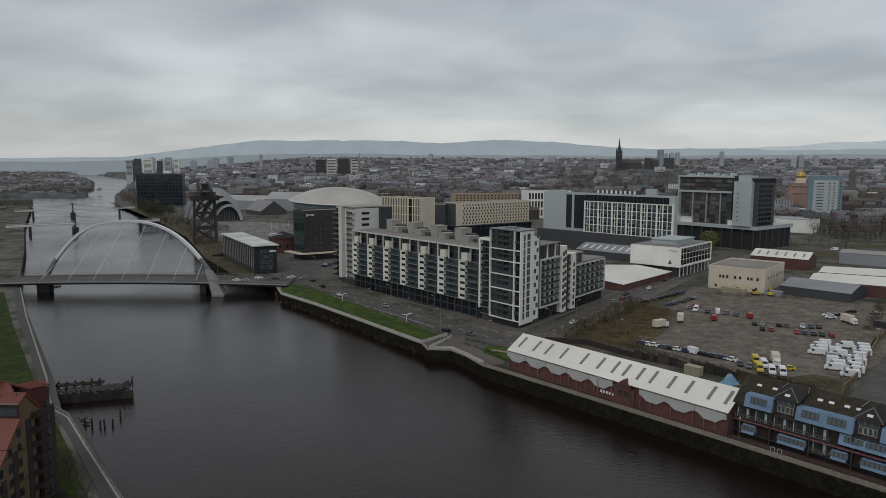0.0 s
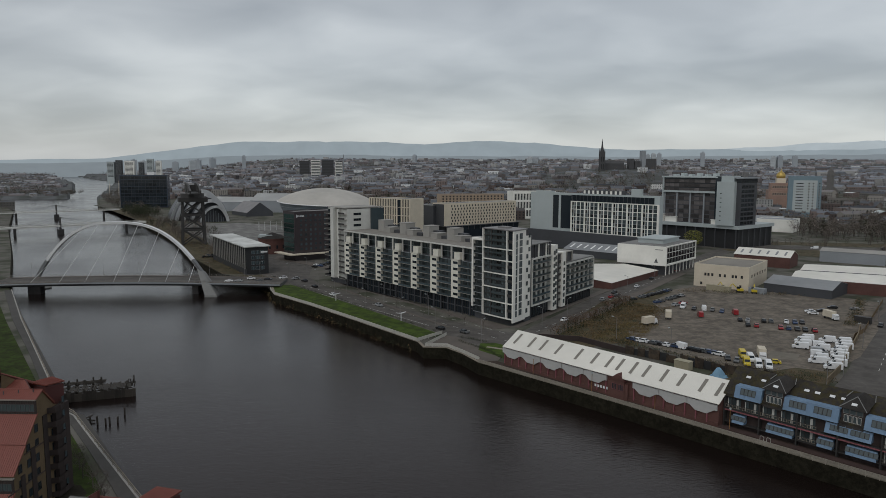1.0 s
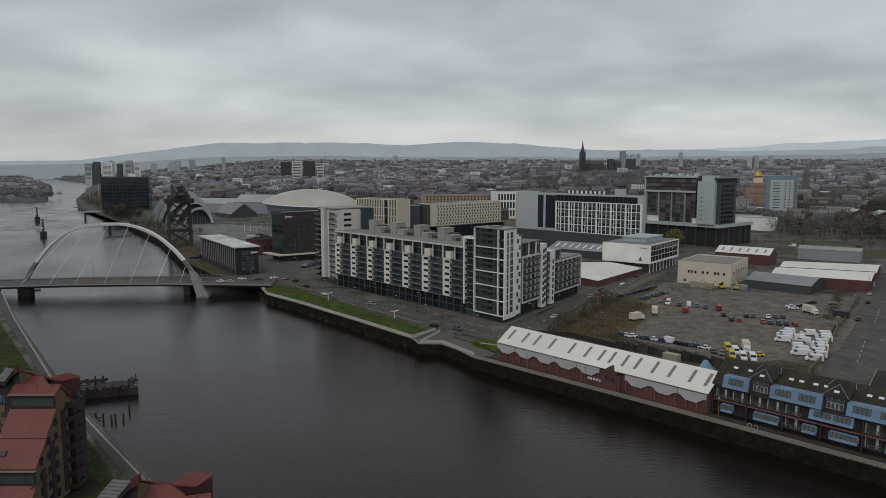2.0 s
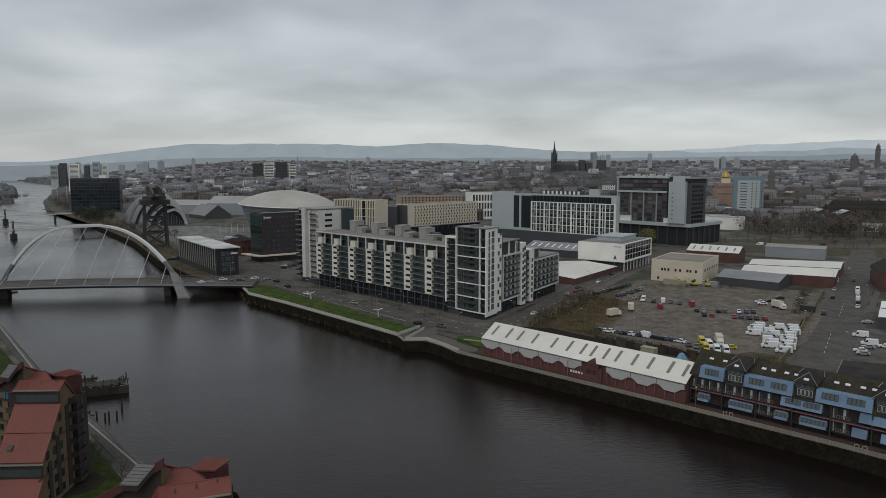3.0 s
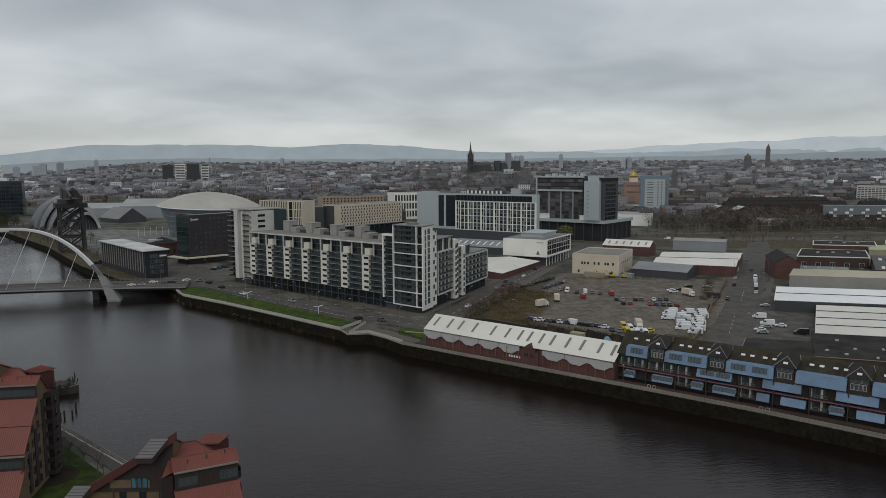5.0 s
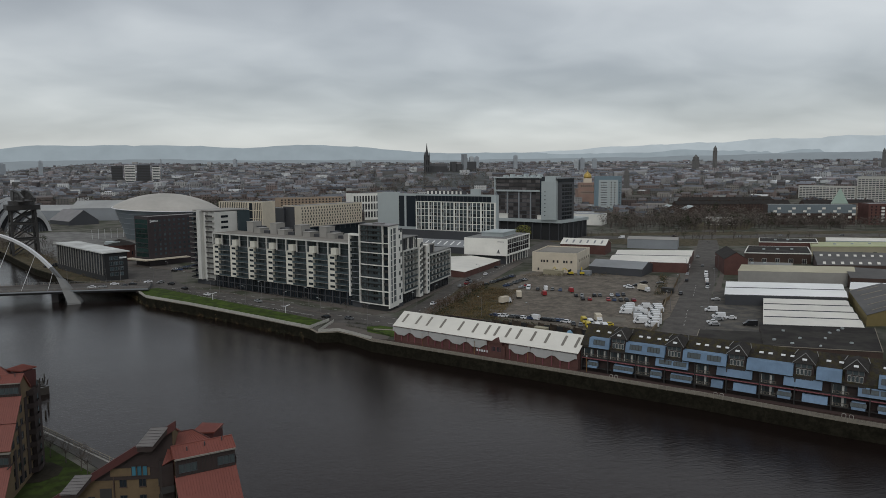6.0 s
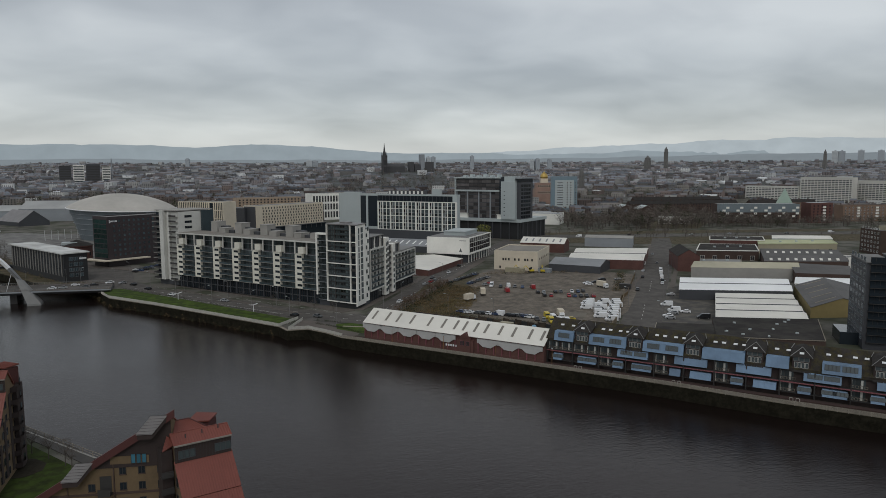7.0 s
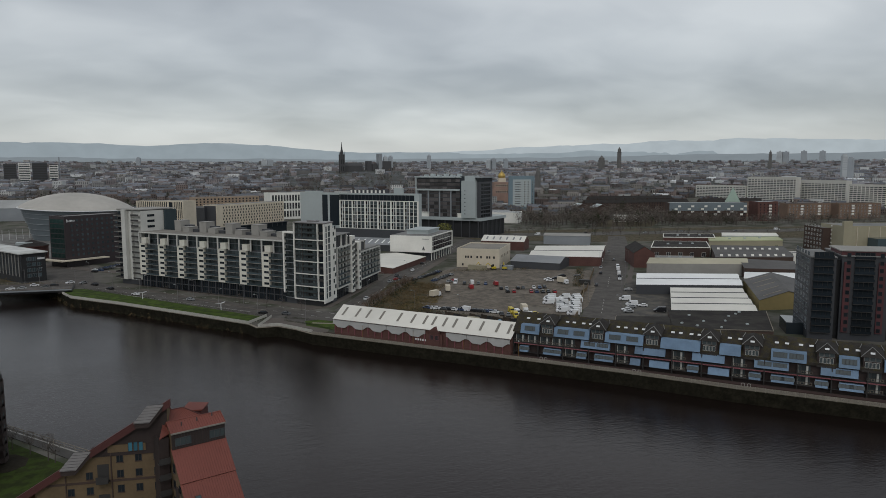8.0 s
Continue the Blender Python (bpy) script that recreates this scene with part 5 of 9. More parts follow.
def quay_shed():
    """The long low shed on the quay with its scalloped pale fascia."""
    L, D, E, R = 72.2, 13.0, 6.2, 10.4
    th = at_place("quay_shed", 28.6, 218.6, 0, -51.3, "long red-brick quayside shed with a cream roof and scalloped pale fascia", "shed")
    m = M()
    m.box(0, L, 0.5, D, 0, E - 0.1)
    m.gable(0, L, 0.5, D, E - 0.1, R - 0.2, 0, 0)
    m.box(0, L, 0.2, 0.5, 0, 1.1)
    part("wall", m, BRICK, th)
    m = M()
    for s in (0, 1):
        y0 = -0.4 if not s else D + 0.4
        z0 = E - 0.1
        ym = D / 2 + 0.2
        q = [(-0.4, y0, z0), (L + 0.4, y0, z0), (L + 0.4, ym, R), (-0.4, ym, R)]
        if s:
            q = q[::-1]
        m.face(q)
        m.face([(a, b, c - 0.15) for a, b, c in q[::-1]])
        for i in range(4):
            a, b = q[i], q[(i + 1) % 4]
            m.face([(a[0], a[1], a[2] - 0.15), (b[0], b[1], b[2] - 0.15), b, a])
    part("roof", m, CROOF, th, "cream ribbed sheet roof")
    sl = math.atan2(R - E + 0.1, D / 2 + 0.6)
    lm = M()
    lm.box(-0.42, 0.42, 0, 4.6, 0.03, 0.10)
    lm = lm.mesh("rooflight", BROWNROOF)
    for a in (2.6, 8.6, 13.4, 19.4, 27.0, 32.8, 37.8, 41.4, 45.8, 49.8, 55.2, 60.2, 66.2, 70.6):
        ob = put("rooflight", lm, th, a, 1.6, E - 0.1 + 2.0 * math.tan(sl))
        ob.rotation_euler = (sl, 0, 0)
    # fascia panels with stepped lower edges
    per = 8.05
    pn = M()
    prof = [(0, 4.1), (0.7, 4.0), (2.2, 2.9), (5.3, 2.8), (6.3, 3.5), (7.3, 4.1), (per - 0.15, 4.1), (per - 0.15, 5.6), (0, 5.6)]
    n = len(prof)
    f0 = [(x, 0.0, z) for x, z in prof]
    f1 = [(x, 0.45, z) for x, z in prof]
    pn.face(f0), pn.face(f1[::-1])
    for i in range(n):
        j = (i + 1) % n
        pn.face([f0[j], f0[i], f1[i], f1[j]])
    pn = pn.mesh("fascia_panel", mat("pale_fascia", (0.44, 0.44, 0.43), 0.7, 0.06, 1.5, stain=0.2))
    for i in range(5):
        put("fascia_panel", pn, th, -0.7 + i * per, 0, 0)
    for i in range(3):
        put("fascia_panel", pn, th, 47.9 + i * per, 0, 0)
    m = M()
    m.box(0, L, -0.06, 0.1, 5.8, 6.05)
    for i in range(24):
        m.box(i * L / 24, i * L / 24 + 0.25, 0.05, 0.5, 0.6, 5.9)
    part("eaves_trim", m, PINK, th, "faded red eaves trim and pilasters")
    m = M()
    m.hexa([(41.2, -0.5), (45.6, -0.5), (45.6, 1.2), (41.2, 1.2)], 0, 5.3)
    m.gable(40.9, 45.9, -0.7, 1.6, 5.3, 7.2, 1, 0, "y")
    m.box(40.2, 46.6, -0.3, 0.4, 0, 4.6)
    part("entrance_gable", m, [BRICK, REDDARK], th, "red-brick entrance gable")
    m = M()
    for i in range(5):
        m.box(35.4 + i * 0.95, 36.0 + i * 0.95, 0.1, 0.18, 1.6, 2.3)
    part("sign", m, STEEL, th, "white lettering, drawn as plain bars")
    dk = window_mesh(1.5, 1.6, PINK, DARK, 2, 0.06, 0.06)
    for x in (42.4, 44.5):
        put("window", dk, th, x, -0.52, 2.6)


quay_shed()

# ---- bridges ----


def arch_bridge():
    th = at_place("arch_bridge", -155, 377, 0, 0, "white steel arch road bridge crossing the river at a slant", "bridge")
    # deck between the banks, slightly cambered
    m = M()
    rings = []
    n = 24
    for i in range(n + 1):
        x = -66 + 151 * i / n
        z = 1.6 + 1.5 * math.cos((x - 2) / 70 * 1.3)
        yn, yf = -11.5, 11.5
        rings.append([(x, yn, z - 0.7), (x, yn + 2.5, z - 2.0), (x, yf - 2.5, z - 2.0), (x, yf, z - 0.7), (x, yf, z), (x, yn, z)])
    m.sweep(rings)
    part("deck", m, mat("deck_steel", (0.14, 0.145, 0.15), 0.6, 0.1, 2.0, stain=0.2), th, "grey steel box deck")
    m = M()
    for i in range(n):
        a, b = rings[i], rings[i + 1]
        m.face([(a[5][0], -8.0, a[5][2] + 0.05), (b[5][0], -8.0, b[5][2] + 0.05), (b[4][0], 8.0, b[4][2] + 0.05), (a[4][0], 8.0, a[4][2] + 0.05)])
    part("roadway", m, ROADM, th)
    for y in (-8.0, 8.0):
        m = M()
        for i in range(n):
            a, b = rings[i], rings[i + 1]
            y0, y1 = (-11.4, -8.0) if y < 0 else (8.0, 11.4)
            m.hexa([(a[0][0], y0), (b[0][0], y0), (b[0][0], y1), (a[0][0], y1)], 0, 0.01) if False else None
            z0, z1 = a[5][2] + 0.18, b[5][2] + 0.18
            m.face([(a[0][0], y0, z0), (b[0][0], y0, z1), (b[0][0], y1, z1), (a[0][0], y1, z0)])
        part("footway", m, PAVE, th)
    pm = M()
    pm.box(-0.06, 0.06, -0.06, 0.06, 0, 1.25)
    pm = pm.mesh("railing_post", COPING)
    for y in (-11.3, 11.3):
        m = M()
        for i in range(n):
            a, b = rings[i][5], rings[i + 1][5]
            for dz, r in ((1.25, 0.07), (0.85, 0.035), (0.5, 0.035)):
                m.rod((a[0], y, a[2] + dz), (b[0], y, b[2] + dz), r, 4)
        part("railing", m, FLATROOF, th)
        for i in range(60):
            x = -65 + 149 * i / 59
            put("railing_post", pm, th, x, y, 1.6 + 1.5 * math.cos((x - 2) / 70 * 1.3))
    # fascia strip
    m = M()
    for i in range(n):
        a, b = rings[i][5], rings[i + 1][5]
        m.face([(a[0], -11.56, a[2] - 0.55), (b[0], -11.56, b[2] - 0.55), (b[0], -11.56, b[2] + 0.1), (a[0], -11.56, a[2] + 0.1)])
    part("fascia", m, MIDGREY, th, "grey deck edge strip")
    # arch: from the far side of the deck to the near side
    A, B = Vector((-55.6, 14.6, -5.2)), Vector((50.6, -6.1, -5.2))
    d = (B - A)
    side = Vector((-d.y, d.x, 0)).normalized()

    def arch(u):
        z = 38.2 * (1 - abs(2 * u - 1) ** 2.6)
        return A + d * u + Vector((0, 0, z))

    rings2 = []
    K = 60
    for i in range(K + 1):
        u = i / K
        c = arch(u)
        t = (arch(min(1, u + 0.01)) - arch(max(0, u - 0.01))).normalized()
        nrm = side.cross(t).normalized()
        k = 1.0 - 0.25 * math.sin(math.pi * u)
        w, h = 1.35 * k, 1.2 * k
        rings2.append([c - side * w - nrm * h * 0.6, c + side * w - nrm * h * 0.6, c + side * w * 0.75 + nrm * h * 0.7, c - side * w * 0.75 + nrm * h * 0.7])
    lo, hi = 6, 54
    m = M()
    m.sweep(rings2[lo:hi])
    part("arch", m, STEEL, th, "white painted tapering steel arch")
    m = M()
    m.sweep(rings2[2:lo + 1])
    footg = mat("arch_foot_grey", (0.16, 0.165, 0.17), 0.6, 0.1, 1.0)
    part("arch_foot", m, footg, th, "grey lower end of the arch")
    m = M()
    m.sweep(rings2[hi - 1:59])
    part("arch_foot", m, footg, th, "grey lower end of the arch")
    hang = [(0.31, -42.8), (0.396, -28.2), (0.5, -15.3), (0.605, -0.7), (0.715, 12.1), (0.82, 25.7), (0.895, 37.7)]
    for u, x in hang:
        top = arch(u)
        z = 1.7 + 1.5 * math.cos((x - 2) / 70 * 1.3)
        for y in (-10.6,):
            m = M()
            m.rod(top, (x, y, z), 0.09, 5)
            part("hanger", m, STEEL, th)
    for x, y in ((-45, -4), (-41.7, -4), (40, -5), (40, 6)):
        m = M()
        m.box(x - 1.6, x + 1.6, y - 2.2, y + 2.2, -8, 1.2)
        part("pier", m, STEELD, th, "dark concrete pier")
    m = M()
    c = arch(0.925)
    m.sweep([[(c.x - 1.6, c.y - 1.6, c.z + 1.2), (c.x + 1.9, c.y - 1.6, c.z - 0.6), (c.x + 1.9, c.y + 1.4, c.z - 0.6), (c.x - 1.6, c.y + 1.4, c.z + 1.2)],
             [(47.5, -16.5, -3.0), (53.5, -16.5, -3.0), (53.5, -9.5, -3.0), (47.5, -9.5, -3.0)], [(46.5, -17.5, -8), (54.5, -17.5, -8), (54.5, -8.5, -8), (46.5, -8.5, -8)]])
    part("pier_base", m, FLATROOF, th, "flared concrete foot of the arch")
    m = M()
    m.hexa([(-54, 9), (-46, 9), (-44, 13), (-46, 17), (-54, 17), (-56, 13)], -8, -3.4)
    part("pier_base", m, CONC, th)
    lm = M()
    lm.rod((0, 0, 0), (0, 0, 8), 0.08, 5, 0, 0.05)
    lm.box(-0.9, 0.1, -0.1, 0.1, 7.9, 8.05)
    lm = lm.mesh("lamp_post", ZINC)
    for i in range(7):
        x = -52 + 19 * i
        put("lamp_post", lm, th, x, 9.2, 1.6 + 1.5 * math.cos((x - 2) / 70 * 1.3))


arch_bridge()


def foot_bridge(a, b, z, label, mast, thick):
    a, b = Vector((*a, z)), Vector((*b, z))
    d = b - a
    ang = math.degrees(math.atan2(d.y, d.x))
    L = d.length
    th = at_place("footbridge", a.x, a.y, z, ang, label, "bridge")
    m = M()
    m.box(0, L, -2.2, 2.2, -thick, 0)
    part("deck", m, PALEFR, th)
    m = M()
    for y in (-2.1, 2.1):
        m.rod((0, y, 1.2), (L, y, 1.2), 0.12, 4)
        for i in range(int(L / 4)):
            m.rod((i * 4, y, 0), (i * 4, y, 1.2), 0.06, 4)
    part("railing", m, RAIL, th)
    m = M()
    for y in (-2.4, 2.4):
        m.rod((L * mast, y, -12), (L * mast, y, 8), 0.6, 6, 0, 0.4)
    m.box(L * mast - 2.5, L * mast + 2.5, -3, 3, -12, -4)
    part("mast", m, STEELD, th)
    for k in range(1, 5):
        for s in (-1, 1):
            m = M()
            m.rod((L * mast, 2.3, 7.6), (L * mast + s * k * L * 0.075, 2.2, 0.4), 0.1, 4)
            part("stay", m, STEELD, th)
    for q in (0.14, 0.86):
        m = M()
        m.box(L * q - 1, L * q + 1, -1.6, 1.6, -12, -thick)
        part("pier", m, STEELD, th)


foot_bridge((-390, 664), (-280, 748), 5, "low pale footbridge with a dark central mast", 0.42, 1.6)
foot_bridge((-494, 858), (-384, 938), 6, "slender footbridge on a cable-stayed mast", 0.46, 1.0)

# ---- crane, halls and hotels down river ----


def giant_crane():
    th = at_place("giant_crane", -178, 576, 0, 20, "black riveted cantilever harbour crane", "crane")
    H = 36
    for x, y in ((-8.5, -8.5), (8.5, -8.5), (-8.5, 8.5), (8.5, 8.5)):
        m = M()
        m.rod((x, y, 0), (x * 0.9, y * 0.9, H), 1.15, 4)
        part("leg", m, STEELD, th)
    for a, b in (((-1, -1), (1, -1)), ((1, -1), (1, 1)), ((1, 1), (-1, 1)), ((-1, 1), (-1, -1))):
        for k in range(3):
            z0, z1 = k * H / 3, (k + 1) * H / 3
            for p, q, za, r in ((a, b, z0 + 0.5, 0.6), (b, a, z0 + 0.5, 0.6), (a, b, z1, 0.9)):
                m = M()
                m.rod((8.2 * p[0], 8.2 * p[1], za), (8.2 * q[0], 8.2 * q[1], z1), r, 4)
                part("bracing", m, STEELD, th)
    m = M()
    m.box(-11, 11, -11, 11, H - 1.5, H + 2.2)
    m.rod((0, 0, H + 2.2), (0, 0, H + 5), 9.0, 14)
    part("platform", m, STEELD, th)
    # lattice jib, pointing out along local -y
    for x in (-3.6, 3.6):
        m = M()
        top = [(x, -46, H + 8), (x, -20, H + 12), (x, 6, H + 13), (x, 26, H + 12)]
        bot = [(x, -46, H + 6.6), (x, -20, H + 5.6), (x, 6, H + 5.2), (x, 26, H + 5.4)]
        for ch in (top, bot):
            for p, q in zip(ch, ch[1:]):
                m.rod(p, q, 0.9, 4)
        for i in range(13):
            u, w = i / 12, min(1, (i + 1) / 12)
            lerp = lambda c, v: Vector(c[min(2, int(v * 3))]).lerp(Vector(c[min(2, int(v * 3)) + 1]), min(1, v * 3 - min(2, int(v * 3))))
            m.rod(lerp(bot, u), lerp(top, w), 0.55, 4)
            m.rod(lerp(top, u), lerp(bot, u), 0.5, 4)
        part("jib_truss", m, STEELD, th)
    m = M()
    m.box(-3.2, 3.2, -40, 12, H + 5.4, H + 6.4)
    part("jib_floor", m, STEELD, th)
    m = M()
    m.box(-4.6, 4.6, 6, 25, H + 5.0, H + 11.5)
    part("machinery_house", m, STEELD, th)


giant_crane()


def shell_hall():
    """The hall of nested pale shells."""
    th = at_place("auditorium", -223, 800, 0, 38, "auditorium of nested silver shells with a dark glazed end", "auditorium")
    silver = mat("silver_sheet", (0.085, 0.09, 0.098), 0.42, 0.06, 3.0, metal=0.3, stain=0.1)
    rimm = mat("bright_shell_rim", (0.64, 0.65, 0.66), 0.5, 0.06, 3.0, stain=0.1)
    k = 24
    for a, h, y0, dep in ((17.5, 19, 0, 9), (23, 26, 12, 10), (28, 32, 25, 11), (31, 36, 39, 12), (31, 36, 54, 13), (27, 31, 68, 14)):

        def arcp(s, y, q, lift=0.0):
            return (a * q * s, y, h * q * max(0.0, 1 - abs(s) ** 2.1) ** 0.8 + lift)

        ss = [-1 + 2 * i / k for i in range(k + 1)]
        front = [arcp(s, y0 - 6.0 * (1 - abs(s)), 1.0) for s in ss]
        back = [arcp(s, y0 + dep, 0.90) for s in ss]
        inner = [arcp(s, y0 - 6.0 * (1 - abs(s)) + 1.2, 0.84) for s in ss]
        m = M()
        for i in range(k):
            m.face([front[i + 1], front[i], back[i], back[i + 1]])
        part("shell", m, silver, th)
        m = M()
        for i in range(k):
            m.face([front[i], front[i + 1], inner[i + 1], inner[i]])
        part("shell_rim", m, rimm, th, "bright underside of the shell")
        m = M()
        m.face([arcp(s, y0 + 3.5, 0.9) for s in ss][::-1])
        part("shell_wall", m, DARKGREY, th)
    m = M()
    for i in range(9):
        x = -12 + 24 * i / 8
        m.box(x - 0.15, x + 0.15, 2.6, 3.3, 0, 15 - abs(i - 4) * 2.6)
    part("mullion", m, MIDGREY, th)


shell_hall()


def dome_arena():
    th = at_place("arena", -84.5, 698, 0, 0, "round arena with a shallow pale grey domed roof", "arena")
    k, R = 64, 48
    turn = [2 * math.pi * i / k for i in range(k)]
    tip = lambda t: 2.0 * math.cos(t - 2.5)

    def ring(r, z, lean=1.0):
        return [(r * math.cos(t), r * math.sin(t), z + tip(t) * lean) for t in turn]

    m = M()
    m.sweep([ring(37, 0, 0), ring(40, 10, 0.4), ring(43.5, 20, 0.7), ring(46, 27.6)])
    part("wall", m, mat("translucent_cladding", (0.15, 0.18, 0.20), 0.4, 0.06, 2.0, stain=0.1), th, "pale grey-blue inflated cladding")
    seam = M()
    for r, z, lean in ((38.6, 5, 0.2), (40.2, 10, 0.4), (42.0, 15, 0.55), (43.7, 20, 0.7), (45, 24, 0.85)):
        a = ring(r + 0.25, z, lean)
        for p, q in zip(a, a[1:] + a[:1]):
            seam.rod(p, q, 0.22, 4)
    part("cladding_seam", seam, MIDGREY, th)
    m = M()
    m.sweep([ring(R * q, 28.0 + 13.6 * (1 - q * q) ** 0.85, q) for q in (1.0, 0.985, 0.95, 0.88, 0.78, 0.66, 0.5, 0.34, 0.18, 0.02)])
    part("roof", m, mat("dull_roof_membrane", (0.44, 0.42, 0.385), 0.75, 0.08, 4.0, stain=0.2), th, "pale grey shallow dome roof")
    m = M()
    a = ring(R + 0.1, 27.9)
    for p, q in zip(a, a[1:] + a[:1]):
        m.rod(p, q, 0.45, 5)
    part("roof_rim", m, STEEL, th, "bright roof rim")


dome_arena()


def downriver():
    th = block("hotel", "tall dark mirror-glass hotel slab", "hotel", -432, 1062, 10, 66, 24, 48, mat("blue_black_glass", (0.035, 0.05, 0.075), 0.15, 0.2, 6.0, stain=0.5), FLATROOF, 0.8)
    gm = window_mesh(4.6, 4.2, STEELD, GLASSD, 1, 0.12, 0.1, "glazing")
    for k in range(9):
        for i in range(13):
            put("glazing", gm, th, 3.2 + i * 4.97, -0.03, 2 + k * 5.1)
    m = M()
    m.box(38, 48, 2, 20, 48.9, 53)
    part("plant_room", m, STEEL, th)
    PALEHALL = mat("pale_hall_roof", (0.34, 0.345, 0.34), 0.7, 0.08, 4.0, stain=0.2, stripes=1.2)
    shed("exhibition_hall", "wide exhibition hall under a pale sheet roof", -292, 1000, -14, 70, 60, 13, 19, MIDGREY, PALEHALL, "x", category="exhibition hall")
    shed("exhibition_hall", "long pale-roofed exhibition hall", -222, 972, -10, 96, 56, 16, 25, MIDGREY, PALEHALL, "x", category="exhibition hall")
    shed("exhibition_hall", "glass-fronted hall with a grey pitched roof", -206, 884, 34, 34, 54, 5, 17.5, DARKGREY, ZINC, "y", category="exhibition hall")
    shed("exhibition_hall", "low hall with a pale curved roof", -150, 930, -18, 90, 50, 10, 16, GREYCL, CONC, "x", category="exhibition hall")
    th = at_place("rotunda", -103, 516, 0, 0, "round red-brick rotunda with a low dark roof", "rotunda")
    rr = lambda r, z: [(r * math.cos(math.pi * i / 12), r * math.sin(math.pi * i / 12), z) for i in range(24)]
    m = M()
    m.sweep([rr(10, 0), rr(10, 10.5), rr(10.5, 10.5), rr(10.5, 11.2)])
    part("wall", m, BRICK, th)
    m = M()
    m.sweep([rr(10.6, 11.2), rr(6, 13.2), rr(5.6, 13.2), rr(0.3, 15)])
    part("roof", m, SLATE, th)
    m = M()
    m.box(-9, 1, -6, 2, 11.8, 13.6)
    part("roof_light", m, GREYCL, th, "pale flat roof light")
    wr = window_mesh(1.2, 2.4, BRICKB, GLASSD, 0, 0.08, 0.08)
    for i in range(12):
        a = math.pi * i / 6
        put("window", wr, th, 10.02 * math.sin(a), -10.02 * math.cos(a), 4, math.degrees(a))
    m = M()
    # far flats by the river
    for x, y, w, d, h, wl in ((-1010, 2390, 22, 18, 74, GREYCL), (-984, 2396, 18, 18, 79, DARKGREY), (-958, 2404, 30, 18, 77, WHITE), (-918, 2420, 14, 18, 72, DARKGREY), (-894, 2428, 20, 18, 84, GREYCL), (-868, 2440, 16, 18, 78, WHITE)):
        th = block("apartment_tower", "distant grey and glass riverside flats", "apartment building", x, y, 5, w, d, h, wl, FLATROOF, 0.5, group="riverside towers")
        ws = window_mesh(w * 0.84, 1.6, GREYCL, GLASSD, 4, 0.1, 0.1)
        for k in range(12):
            put("window", ws, th, w / 2, -0.02, h - 5 - 4.0 * k)
    # moored ship with masts
    sh = at_place("tall_ship", -560, 1372, WATER_Z, 15, "moored three-masted ship with a pale hull", "ship")
    m = M()
    rings = []
    for i in range(9):
        t = i / 8
        w = 4.6 * math.sin(math.pi * min(1, 0.12 + t * 0.85)) ** 0.6
        rings.append([(-30 + 60 * t, -w, 4.5), (-30 + 60 * t, -w * 0.6, 0), (-30 + 60 * t, w * 0.6, 0), (-30 + 60 * t, w, 4.5)])
    m.sweep(rings)
    part("hull", m, WHITE, sh)
    for x in (-16, 0, 15):
        m = M()
        m.rod((x, 0, 4), (x, 0, 38), 0.4, 5, 0, 0.2)
        for z in (16, 24, 31):
            m.rod((x, -7, z), (x, 7, z), 0.2, 4)
        part("mast", m, CREAM, sh)
    th = at_place("sail_tower", -690, 1720, 0, 0, "white pointed mast tower by the river", "tower")
    m = M()
    m.rod((0, 0, -4), (0, 0, 42), 4.5, 6, 0, 0.3)
    part("mast", m, STEEL, th)


downriver()

# ---- old timber jetty ----


